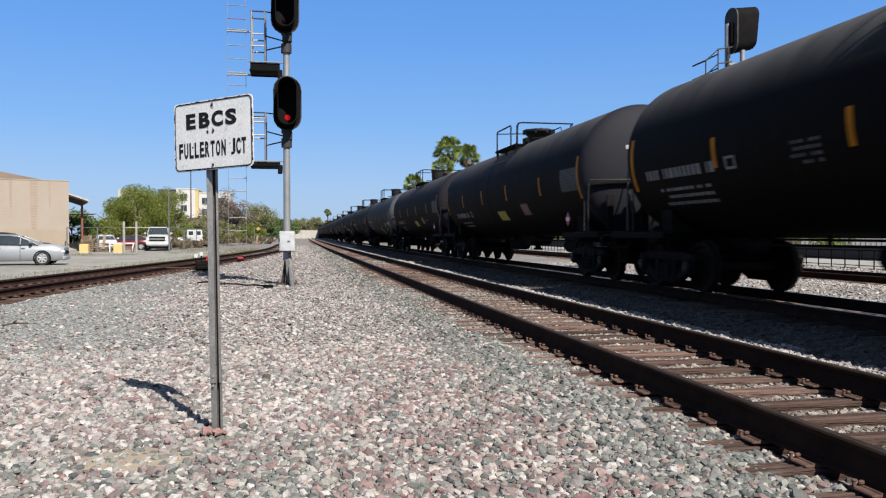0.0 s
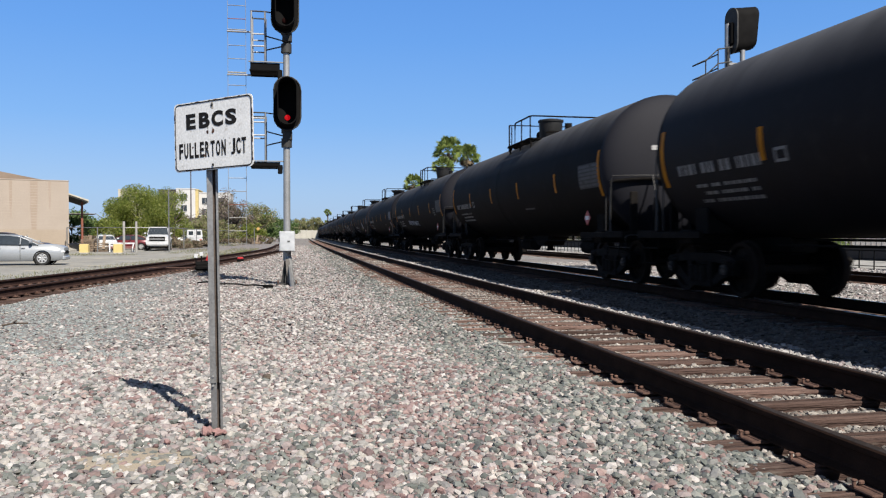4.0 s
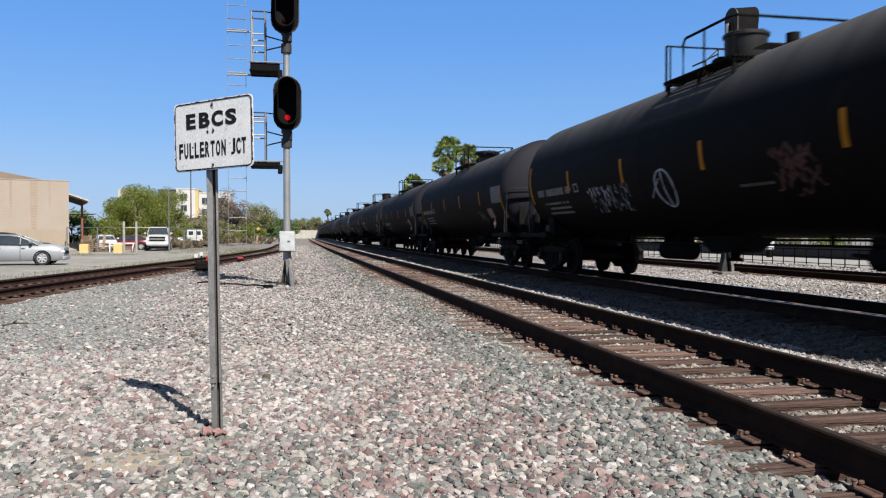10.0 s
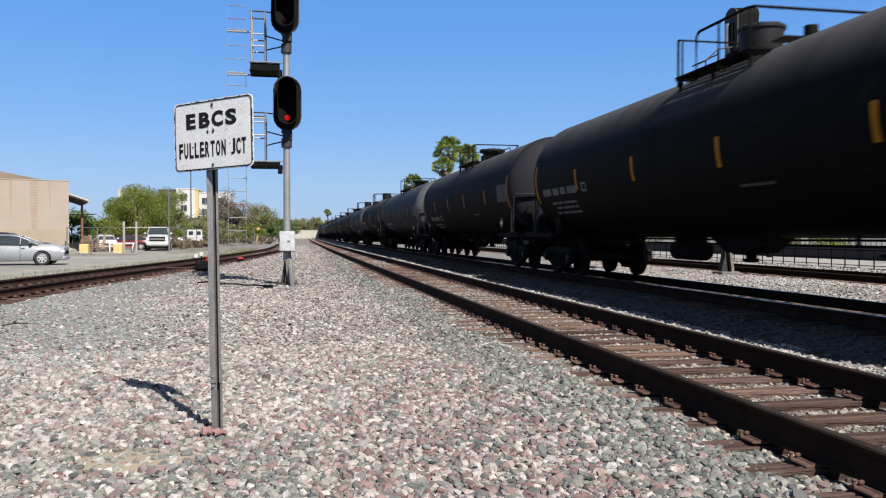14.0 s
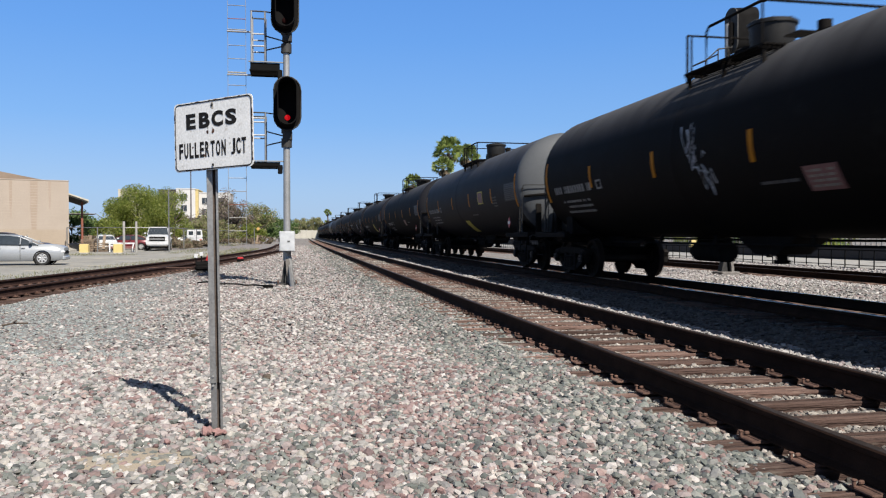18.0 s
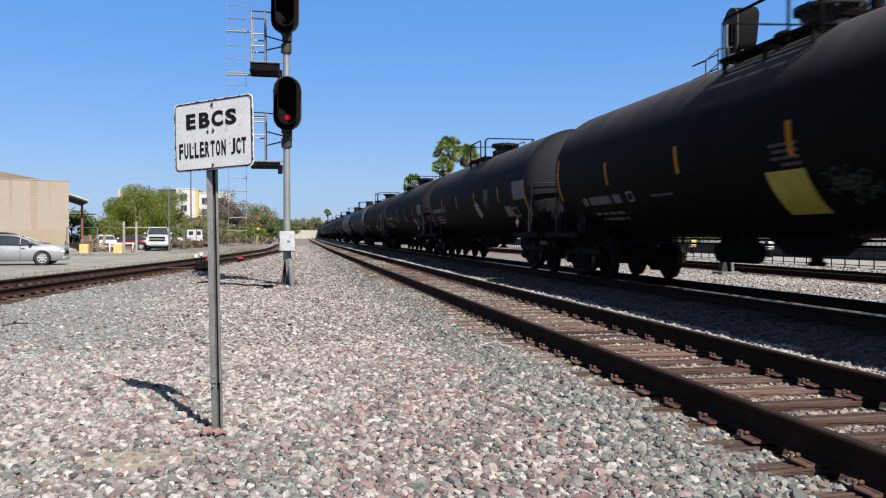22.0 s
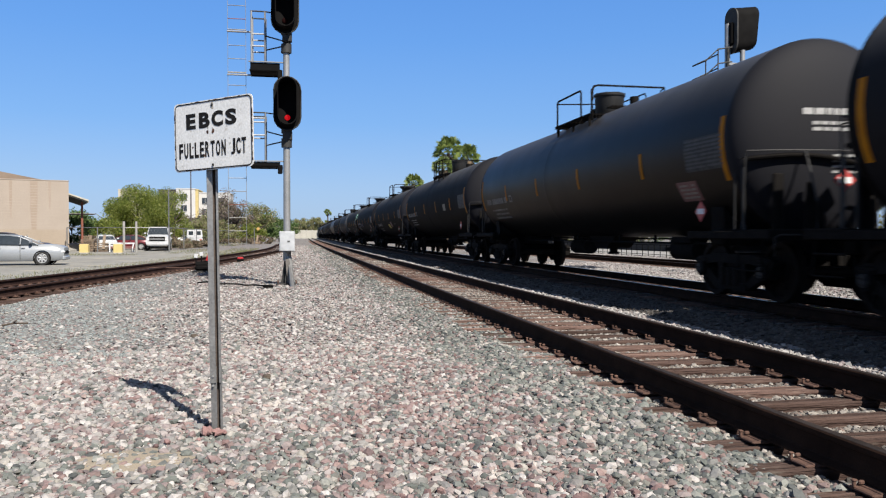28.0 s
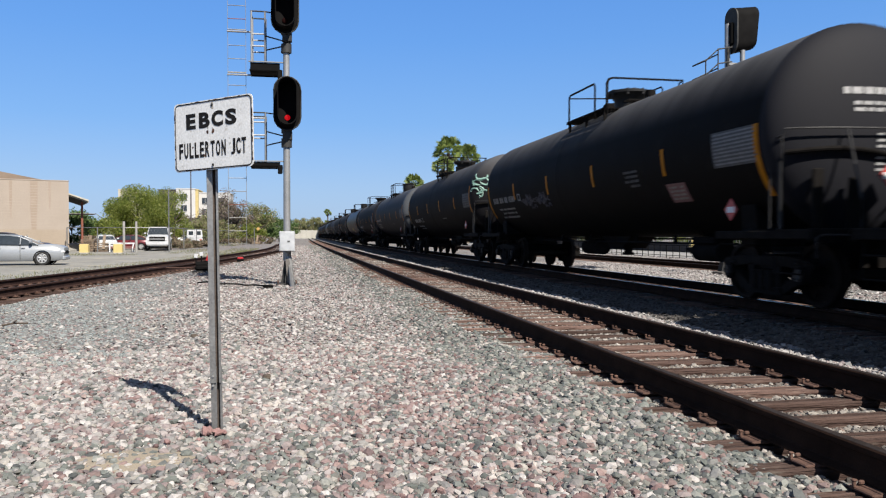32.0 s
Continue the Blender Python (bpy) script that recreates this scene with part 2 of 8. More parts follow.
M_TANK_BLUE = surf("faded blue-black tank paint", (0.0042, 0.0044, 0.0060), (0.0066, 0.0068, 0.0090), 0.60, scale=0.9, fine=25, bump=0.05, dirt=(0.0110, 0.0108, 0.0118), dirt_at=0.62, rough2=0.72, spec=0.13)
M_TANK_BROWN = surf("dusty brown-black tank paint", (0.0026, 0.0021, 0.0019), (0.0045, 0.0036, 0.0031), 0.38, scale=0.7, fine=25, bump=0.03, dirt=(0.0085, 0.0072, 0.0062), dirt_at=0.62, rough2=0.52, spec=0.16)
M_FRAME = surf("grimy black car iron", (0.0048, 0.0046, 0.0046), (0.0086, 0.0080, 0.0078), 0.85, scale=4, fine=50, bump=0.25, dirt=(0.0125, 0.0110, 0.0102), dirt_at=0.68, spec=0.06)
M_PIPE = surf("worn dark grey pipe", (0.0105, 0.0105, 0.011), (0.0185, 0.0185, 0.019), 0.55, scale=6, fine=60, bump=0.1, spec=0.25)
M_MANWAY = surf("dusty dark grey manway paint", (0.0099, 0.0099, 0.01023), (0.01452, 0.01452, 0.01485), 0.6, scale=5, fine=60, bump=0.1, dirt=(0.00528, 0.00495, 0.00462), dirt_at=0.6, spec=0.2)
M_DULLPANEL = surf("faded dark panel paint", (0.03808, 0.03672, 0.03536), (0.05984, 0.05712, 0.0544), 0.65, scale=9, fine=90, bump=0.03, spec=0.08)
M_WHEEL = surf("brown-black wheel steel", (0.0065, 0.00494, 0.00429), (0.01138, 0.00858, 0.00715), 0.8, scale=6, fine=50, bump=0.2, spec=0.12)
M_TRUCK = surf("dust-browned cast truck iron", (0.0048, 0.00408, 0.00372), (0.0081, 0.00672, 0.00588), 0.85, scale=5, fine=50, bump=0.25, dirt=(0.0192, 0.0156, 0.0126), dirt_at=0.64, spec=0.10)
M_YELLOW = surf("yellow reflective stripe", (0.2914, 0.1046, 0.001267), (0.3485, 0.133, 0.002534), 0.6, scale=6, fine=90, bump=0.05, spec=0.1)
M_YPANEL = surf("faded yellow panel", (0.2982, 0.2414, 0.0213), (0.3692, 0.2982, 0.0355), 0.6, scale=6, fine=90, bump=0.05)
# white marks on the tank's side, their shade put into a dimmer white
M_WHITE_SHADED = surf("white stencil paint", (0.095, 0.093, 0.089), (0.165, 0.162, 0.155), 0.6, scale=9, fine=90, bump=0.03, dirt=(0.06, 0.06, 0.058), dirt_at=0.6)
M_SPRAY = surf("white spray paint", (0.24, 0.25, 0.265), (0.40, 0.41, 0.43), 0.6, scale=5, fine=60, bump=0.02, dirt=(0.09, 0.09, 0.095), dirt_at=0.58)
M_VIOLET = surf("dull violet spray paint", (0.024, 0.024, 0.032), (0.042, 0.042, 0.055), 0.6, scale=6, fine=60, bump=0.02)
M_MINT = surf("pale mint spray paint", (0.10, 0.19, 0.16), (0.17, 0.27, 0.235), 0.6, scale=8, fine=60, bump=0.02)
M_OXIDE = surf("dull red spray paint", (0.05, 0.014, 0.011), (0.075, 0.022, 0.016), 0.65, scale=6, fine=60, bump=0.02)
M_CREAMMARK = surf("cream sticker", (0.15, 0.13, 0.105), (0.20, 0.175, 0.14), 0.6, scale=9, fine=90, bump=0.02)
# the same white for the near heads, lighter to stand for sun on it
M_WHITE_SUNLIT = surf("bright stencil paint", (0.2144, 0.2144, 0.2144), (0.2784, 0.2784, 0.2736), 0.6, scale=9, fine=90, bump=0.03, dirt=(0.0856, 0.0856, 0.0856), dirt_at=0.62)
M_GREYMARK = surf("dirty grey stencil paint", (0.030, 0.0295, 0.029), (0.052, 0.051, 0.050), 0.65, scale=9, fine=90, bump=0.03, dirt=(0.022, 0.022, 0.022), dirt_at=0.58)
M_CLEARMARK = surf("pale panel stencil paint", (0.115, 0.115, 0.113), (0.150, 0.150, 0.146), 0.65, scale=9, fine=90, bump=0.03, dirt=(0.06, 0.06, 0.06), dirt_at=0.58)
M_PANELMARK = surf("worn panel stencil paint", (0.028, 0.0275, 0.027), (0.048, 0.047, 0.045), 0.65, scale=9, fine=90, bump=0.03, dirt=(0.018, 0.018, 0.018), dirt_at=0.56)
M_RED = surf("red placard", (0.3124, 0.03124, 0.02807), (0.3624, 0.04998, 0.04374), 0.5, scale=8, fine=90, bump=0.03)
M_PINK = surf("faded red sticker", (0.115, 0.040, 0.036), (0.150, 0.066, 0.060), 0.6, scale=12, fine=90, bump=0.03)
M_PLACWHITE = surf("placard white", (0.4998, 0.4998, 0.4998), (0.5569, 0.5569, 0.5569), 0.5, scale=8, fine=90, bump=0.02)
M_TEAL = surf("dull green spray paint", (0.010, 0.024, 0.013), (0.017, 0.038, 0.021), 0.6, scale=8, fine=60, bump=0.02)
M_SMUDGE = surf("grey smudge", (0.34, 0.34, 0.33), (0.42, 0.42, 0.41), 0.7, scale=9, fine=60, bump=0.0)
M_SIGN = surf("white sign enamel", (0.520, 0.525, 0.520), (0.585, 0.590, 0.580), 0.5, scale=5, fine=70, bump=0.05, dirt=(0.30, 0.27, 0.23), dirt_at=0.655)
M_INK = surf("black lettering", (0.0075, 0.0072, 0.0074), (0.0120, 0.0115, 0.0116), 0.7, scale=9, fine=80, bump=0.0, spec=0.1)
M_GALV = surf("weathered galvanised steel", (0.142, 0.142, 0.142), (0.213, 0.213, 0.2094), 0.5, metal=0.6, scale=6, fine=60, bump=0.1, dirt=(0.1562, 0.1065, 0.0781), dirt_at=0.72)
M_WEATHERED = surf("weathered grey cast iron", (0.098, 0.090, 0.084), (0.138, 0.128, 0.120), 0.85, scale=5, fine=50, bump=0.2, dirt=(0.07, 0.06, 0.052), dirt_at=0.6, spec=0.2)
# post channel: the shade of its recess put into a darker brown steel
M_RECESS_SHADE = surf("grimy dark steel", (0.058, 0.047, 0.041), (0.092, 0.073, 0.062), 0.8, scale=6, fine=60, bump=0.1, spec=0.1)
M_SILVER = surf("aluminium paint", (0.2, 0.205, 0.205), (0.257, 0.257, 0.257), 0.45, metal=0.4, scale=3, fine=50, bump=0.08, dirt=(0.143, 0.128, 0.114), dirt_at=0.7)
M_BLACK = surf("flat black paint", (0.0035, 0.0033, 0.0033), (0.006, 0.0057, 0.0056), 0.75, scale=3, fine=50, bump=0.08, spec=0.06)
M_DKGREY = surf("dark grey iron", (0.0161, 0.0157, 0.0151), (0.0295, 0.0285, 0.0268), 0.65, scale=5, fine=50, bump=0.15, spec=0.3)
M_REDLAMP = glow("red signal lens", (0.60, 0.004, 0.010), 0.35)
M_DULLLAMP = surf("unlit red lens", (0.006, 0.0012, 0.0012), (0.009, 0.0018, 0.0018), 0.6, fine=30, bump=0, spec=0.03)
M_SCUFF = surf("grey scuffed enamel", (0.228, 0.214, 0.188), (0.322, 0.308, 0.281), 0.8, scale=20, fine=120, bump=0.1)
M_STUCCO = surf("tan block wall", (0.2484, 0.2079, 0.1693), (0.2723, 0.23, 0.1895), 0.9, scale=0.5, fine=20, bump=0.35, dirt=(0.2162, 0.1638, 0.1178), dirt_at=0.68, vary=0.05)
M_STAIN = surf("faint rusty water stain", (0.2162, 0.1674, 0.127), (0.241, 0.1932, 0.1518), 0.9, scale=0.9, fine=20, bump=0.3)
M_JOINT = surf("pale streaky block joint", (0.2558, 0.2162, 0.1776), (0.287, 0.2447, 0.2042), 0.95, scale=0.6, fine=20, bump=0.2)
M_BASECOAT = surf("yellowed tan base coat", (0.2318, 0.1868, 0.1398), (0.2539, 0.2079, 0.1601), 0.9, scale=0.5, fine=20, bump=0.3)
M_BOX = surf("pale grey enamel", (0.288, 0.301, 0.315), (0.335, 0.348, 0.362), 0.5, scale=3, fine=5, bump=0.0, dirt=(0.214, 0.214, 0.214), dirt_at=0.68)
M_BROWNBRUSH = islands("dry brown brush", [(0.107, 0.077, 0.0502), (0.147, 0.107, 0.0737), (0.0804, 0.0603, 0.0402), (0.174, 0.134, 0.0871), (0.0938, 0.0871, 0.0469)], rough=0.85, bump=0.0, through_light=0.2)
M_ROOF = surf("weathered roofing", (0.143, 0.105, 0.0761), (0.171, 0.128, 0.0951), 0.9, scale=1, fine=20)
M_CREAM = surf("cream render", (0.335, 0.308, 0.248), (0.375, 0.348, 0.281), 0.9, scale=0.2, fine=8, bump=0.1)
M_YELLOWISH = surf("yellow render", (0.352, 0.276, 0.114), (0.381, 0.309, 0.143), 0.9, scale=0.2, fine=8, bump=0.1)
M_DARKRENDER = surf("dark brown render", (0.0476, 0.0381, 0.0356), (0.0618, 0.0523, 0.0476), 0.9, scale=0.2, fine=8, bump=0.1)
M_WHITEWALL = surf("white render", (0.362, 0.355, 0.342), (0.395, 0.389, 0.375), 0.9, scale=0.2, fine=8, bump=0.1)
M_GLASS = surf("dark window glass", (0.02, 0.026, 0.032), (0.03, 0.036, 0.042), 0.08, scale=1, fine=10, bump=0)
M_RUSTPOST = surf("red oxide steel", (0.133, 0.0381, 0.0214), (0.162, 0.0523, 0.0285), 0.7, scale=3, fine=30)
M_WOOD = surf("bare pallet wood", (0.1296, 0.0912, 0.06088), (0.1672, 0.1256, 0.0872), 0.85, scale=3, fine=30, vary=0.3)
M_PALEYEL = surf("pale yellow paint", (0.402, 0.308, 0.114), (0.442, 0.348, 0.141), 0.6, scale=4, fine=40, dirt=(0.228, 0.188, 0.107), dirt_at=0.7)
M_OLIVE = surf("dirty olive-yellow paint", (0.1958, 0.1812, 0.05075), (0.2537, 0.232, 0.0725), 0.7, scale=4, fine=40)
M_ORANGE = surf("faded orange sheet", (0.335, 0.201, 0.0536), (0.375, 0.234, 0.0737), 0.7, scale=4, fine=40)
M_REDPAINT = surf("bright red paint", (0.285, 0.0143, 0.0167), (0.323, 0.0238, 0.0238), 0.45, scale=4, fine=40)
M_CARSILVER = surf("silver car paint", (0.212, 0.224, 0.2384), (0.236, 0.2496, 0.264), 0.3, metal=0.15, scale=1, fine=200, bump=0.0)
M_CARDARK = surf("dark maroon car paint", (0.0143, 0.00857, 0.00951), (0.019, 0.0114, 0.0124), 0.25, metal=0.2, scale=1, fine=200, bump=0.0)
M_CARRED = surf("dark red car paint", (0.0856, 0.0071, 0.0119), (0.105, 0.0104, 0.0143), 0.3, metal=0.1, scale=1, fine=200, bump=0.0)
M_CARWHITE = surf("white car paint", (0.394, 0.4, 0.405), (0.428, 0.433, 0.439), 0.3, scale=1, fine=200, bump=0.0)
M_TYRE = surf("tyre rubber", (0.00857, 0.00857, 0.00857), (0.0143, 0.0143, 0.0143), 0.85, scale=8, fine=60)
M_RIM = surf("alloy wheel", (0.27, 0.275, 0.28), (0.33, 0.335, 0.34), 0.4, metal=0.3, scale=8, fine=60, bump=0)
M_LAMPGLASS = surf("headlamp lens", (0.4402, 0.4544, 0.4686), (0.497, 0.5112, 0.5254), 0.15, scale=4, fine=40, bump=0)
M_BARK = surf("grey-brown bark", (0.0476, 0.0356, 0.0262), (0.0761, 0.0594, 0.0452), 0.95, scale=3, fine=24, bump=0.8)
M_PALMBARK = surf("palm trunk", (0.0713, 0.0571, 0.0428), (0.105, 0.0856, 0.0666), 0.95, scale=2, fine=18, bump=0.8)
M_LEAF = islands("fresh green leaves", [(0.128, 0.150, 0.030), (0.092, 0.116, 0.024), (0.172, 0.188, 0.046), (0.112, 0.138, 0.028), (0.066, 0.090, 0.020), (0.205, 0.210, 0.064)], rough=0.6, bump=0.0, value=1.85, through_light=0.75)
M_LEAF2 = islands("dull olive leaves", [(0.1008, 0.1008, 0.042), (0.126, 0.1176, 0.063), (0.0756, 0.084, 0.0294), (0.1512, 0.126, 0.084), (0.0924, 0.1092, 0.0336)], rough=0.7, bump=0.0, value=1.76, through_light=0.4)
M_PURPLE = islands("purplish bare twigs", [(0.1428, 0.1134, 0.0966), (0.1848, 0.1428, 0.126), (0.1092, 0.0966, 0.0672), (0.1344, 0.126, 0.0672), (0.21, 0.168, 0.1512)], rough=0.8, bump=0.0, value=1.07, through_light=0.4)
M_DARKLEAF = islands("dark green leaves", [(0.0378, 0.063, 0.0168), (0.0504, 0.084, 0.0235), (0.0294, 0.0504, 0.0134), (0.0672, 0.0924, 0.0294)], rough=0.65, bump=0.0, value=1.91, through_light=0.4)
M_FROND = islands("palm fronds", [(0.100, 0.134, 0.034), (0.076, 0.108, 0.026), (0.138, 0.164, 0.052), (0.056, 0.082, 0.020)], rough=0.5, bump=0.0, value=1.58, through_light=0.45)
M_DEADFROND = islands("dead palm fronds", [(0.0951, 0.0666, 0.0381), (0.0713, 0.0499, 0.0285), (0.0476, 0.0381, 0.0214)], rough=0.8, bump=0.0)
M_WEED = islands("dry weeds and grass", [(0.0951, 0.0951, 0.0381), (0.0571, 0.0761, 0.0238), (0.143, 0.124, 0.0666), (0.0761, 0.0856, 0.0285)], rough=0.8, bump=0.0)
M_DARKBOARD = surf("dark stained boards", (0.014, 0.011, 0.010), (0.022, 0.017, 0.015), 0.8, scale=1.5, fine=20, bump=0.2, vary=0.3)
M_FARWALL = surf("pale far wall", (0.285, 0.276, 0.238), (0.333, 0.323, 0.285), 0.9, scale=0.3, fine=8)


for _m in (M_TANK, M_TANK_BLUE, M_TANK_BROWN, M_FRAME, M_WHEEL, M_RAIL):  # warm tint that takes the sky's blue out of their sheen
    _m.node_tree.nodes["Principled BSDF"].inputs["Specular Tint"].default_value = (1.0, 0.86, 0.74, 1)


def crown_sun(m, tone):
    """Sunlight on a tank's crown put into the paint: paler upwards, in streaky dust patches."""
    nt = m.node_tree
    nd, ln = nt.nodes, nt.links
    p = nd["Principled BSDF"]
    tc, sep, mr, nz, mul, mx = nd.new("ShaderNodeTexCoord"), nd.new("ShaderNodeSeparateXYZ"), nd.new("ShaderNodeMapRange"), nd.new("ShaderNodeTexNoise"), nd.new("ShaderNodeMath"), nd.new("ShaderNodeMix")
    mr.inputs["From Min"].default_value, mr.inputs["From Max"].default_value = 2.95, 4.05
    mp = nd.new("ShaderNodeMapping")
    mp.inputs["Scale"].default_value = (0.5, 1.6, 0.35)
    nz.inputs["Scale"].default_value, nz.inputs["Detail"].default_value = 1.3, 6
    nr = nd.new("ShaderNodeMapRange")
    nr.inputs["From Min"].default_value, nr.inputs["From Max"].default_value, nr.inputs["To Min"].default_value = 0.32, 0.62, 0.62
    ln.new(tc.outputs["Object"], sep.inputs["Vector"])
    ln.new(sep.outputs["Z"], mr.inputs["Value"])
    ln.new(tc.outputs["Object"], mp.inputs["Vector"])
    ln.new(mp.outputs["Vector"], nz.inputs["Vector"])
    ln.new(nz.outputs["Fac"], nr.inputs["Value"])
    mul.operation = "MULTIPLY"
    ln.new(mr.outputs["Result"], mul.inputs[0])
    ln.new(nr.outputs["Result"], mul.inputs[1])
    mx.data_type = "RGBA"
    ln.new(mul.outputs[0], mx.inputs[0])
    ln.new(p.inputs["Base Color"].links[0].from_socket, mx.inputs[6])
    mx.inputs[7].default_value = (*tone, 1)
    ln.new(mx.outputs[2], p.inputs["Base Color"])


crown_sun(M_TANK, (0.080, 0.080, 0.083))
crown_sun(M_TANK_BLUE, (0.070, 0.072, 0.078))
crown_sun(M_TANK_BROWN, (0.046, 0.044, 0.044))


# ---------- building blocks ----------
class Geo:
    """Collects plain geometry for one mesh."""

    def __init__(self):
        self.v, self.f = [], []

    def add(self, vs, fs, m=None):
        k = len(self.v)
        self.v += [tuple(m @ Vector(p)) if m else tuple(p) for p in vs]
        self.f += [tuple(i + k for i in f) for f in fs]
        return self

    def box(self, c, s, ch=0.0, m=None):
        """A box about c with sides s and chamfered upright and level edges."""
        hx, hy, hz = s[0] / 2, s[1] / 2, s[2] / 2
        t = Matrix.Translation(c)
        t = m @ t if m else t
        if ch <= 0:
            vs = [(x, y, z) for x in (-hx, hx) for y in (-hy, hy) for z in (-hz, hz)]
            fs = [(0, 1, 3, 2), (4, 6, 7, 5), (0, 4, 5, 1), (2, 3, 7, 6), (0, 2, 6, 4), (1, 5, 7, 3)]
            return self.add(vs, fs, t)
        ch = min(ch, 0.45 * min(s))
        ring = [(-hx + ch, -hy), (hx - ch, -hy), (hx, -hy + ch), (hx, hy - ch), (hx - ch, hy), (-hx + ch, hy), (-hx, hy - ch), (-hx, -hy + ch)]
        k = (hx - ch) / hx, (hy - ch) / hy
        vs = []
        for z, q in ((-hz, 1), (-hz + ch, 0), (hz - ch, 0), (hz, 1)):
            vs += [(x * (k[0] if q else 1), y * (k[1] if q else 1), z) for x, y in ring]
        fs = [tuple(reversed(range(8))), tuple(range(24, 32))]
        for a in range(3):
            for i in range(8):
                j = (i + 1) % 8
                fs.append((a * 8 + i, a * 8 + j, a * 8 + 8 + j, a * 8 + 8 + i))
        return self.add(vs, fs, t)

    def cyl(self, a, b, r0, r1=None, n=12, caps=True):
        r1 = r0 if r1 is None else r1
        a, b = Vector(a), Vector(b)
        q = (b - a).to_track_quat("Z", "Y").to_matrix().to_4x4()
        h = (b - a).length
        vs = []
        for z, r in ((0, r0), (h, r1)):
            vs += [(r * math.cos(2 * math.pi * i / n), r * math.sin(2 * math.pi * i / n), z) for i in range(n)]
        fs = [(i, (i + 1) % n, n + (i + 1) % n, n + i) for i in range(n)]
        if caps:
            fs += [tuple(reversed(range(n))), tuple(range(n, 2 * n))]
        return self.add(vs, fs, Matrix.Translation(a) @ q)

    def tube(self, pts, r, n=6):
        pts = [Vector(p) for p in pts]
        k = len(self.v)
        for i, p in enumerate(pts):
            d = (pts[min(i + 1, len(pts) - 1)] - pts[max(i - 1, 0)]).normalized()
            q = d.to_track_quat("Z", "Y").to_matrix()
            rr = r[i] if isinstance(r, (list, tuple)) else r
            for j in range(n):
                a = 2 * math.pi * j / n
                self.v.append(tuple(p + q @ Vector((rr * math.cos(a), rr * math.sin(a), 0))))
        for i in range(len(pts) - 1):
            for j in range(n):
                a, b = k + i * n + j, k + i * n + (j + 1) % n
                self.f.append((a, b, b + n, a + n))
        self.f.append(tuple(reversed(range(k, k + n))))
        e = k + (len(pts) - 1) * n
        self.f.append(tuple(range(e, e + n)))
        return self

    def lathe(self, prof, n=24, m=None, caps=True):
        """prof: (radius, height) along z."""
        vs = []
        for r, h in prof:
            vs += [(r * math.cos(2 * math.pi * i / n), r * math.sin(2 * math.pi * i / n), h) for i in range(n)]
        fs = []
        for a in range(len(prof) - 1):
            fs += [(a * n + i, a * n + (i + 1) % n, (a + 1) * n + (i + 1) % n, (a + 1) * n + i) for i in range(n)]
        if caps:
            fs += [tuple(reversed(range(n))), tuple(range((len(prof) - 1) * n, len(prof) * n))]
        return self.add(vs, fs, m)

    def prism(self, poly, t, m=None):
        """A flat shape in x, z with thickness t along y."""
        n = len(poly)
        vs = [(x, -t / 2, z) for x, z in poly] + [(x, t / 2, z) for x, z in poly]
        fs = [tuple(range(n)), tuple(reversed(range(n, 2 * n)))]
        fs += [(i, n + i, n + (i + 1) % n, (i + 1) % n) for i in range(n)]
        return self.add(vs, fs, m)

    def sweep(self, prof, path, closed=True):
        """prof: (side, up) points carried along path: (x, y, z, heading) with heading in radians from +y to +x."""
        n, k = len(prof), len(self.v)
        for x, y, z, h in path:
            c, s = math.cos(h), math.sin(h)
            self.v += [(x + a * c, y - a * s, z + b) for a, b in prof]
        for i in range(len(path) - 1):
            for j in range(n if closed else n - 1):
                a, b = k + i * n + j, k + i * n + (j + 1) % n
                self.f.append((a, b, b + n, a + n))
        if closed:
            self.f.append(tuple(range(k, k + n)))
            e = k + (len(path) - 1) * n
            self.f.append(tuple(reversed(range(e, e + n))))
        return self

    def mesh(self, name, mat, smooth=True):
        me = bpy.data.meshes.new(name)
        me.from_pydata(self.v, [], self.f)
        me.materials.append(mat)
        bm = bmesh.new()
        bm.from_mesh(me)
        bmesh.ops.recalc_face_normals(bm, faces=bm.faces)
        bm.to_mesh(me)
        bm.free()
        if smooth:
            me.polygons.foreach_set("use_smooth", [True] * len(me.polygons))
            me.set_sharp_from_angle(angle=radians(38))
        me.update()
        return me


def part(name, geo, material, parent=None, label="", at=None, smooth=True):
    """Links geo (or a ready mesh) as one mesh object under a thing or a part."""
    me = geo if isinstance(geo, bpy.types.Mesh) else geo.mesh(name, material, smooth)
    ob = new(name, me)
    if parent is not None:
        ob.parent = parent
    if at is not None:
        ob.matrix_basis = at
    return tagged(ob, label)


def thing(name, label, category, group="", kind="", at=None):
    ob = new(name)
    ob.empty_display_size = 0.2
    if at is not None:
        ob.matrix_basis = at
    return tagged(ob, label, category, group, kind)


def words(name, text, width, height, material, parent, at, bold=0.0, label=""):
    cu = bpy.data.curves.new(name, "FONT")
    cu.body, cu.size, cu.align_x, cu.align_y = text, height * 1.4, "CENTER", "CENTER"
    cu.extrude, cu.offset, cu.resolution_u = 0.0008, bold, 3
    tmp = bpy.data.objects.new("tmp", cu)
    me = bpy.data.meshes.new_from_object(tmp)
    bpy.data.objects.remove(tmp)
    me.materials.clear()
    me.materials.append(material)
    co = np.array([v.co for v in me.vertices])
    low, high = co.min(0), co.max(0)
    for v in me.vertices:
        v.co.x = (v.co.x - (low[0] + high[0]) / 2) * width / (high[0] - low[0])
        v.co.y = (v.co.y - (low[1] + high[1]) / 2) * height / (high[1] - low[1])
    return part(name, me, material, parent, label, at)


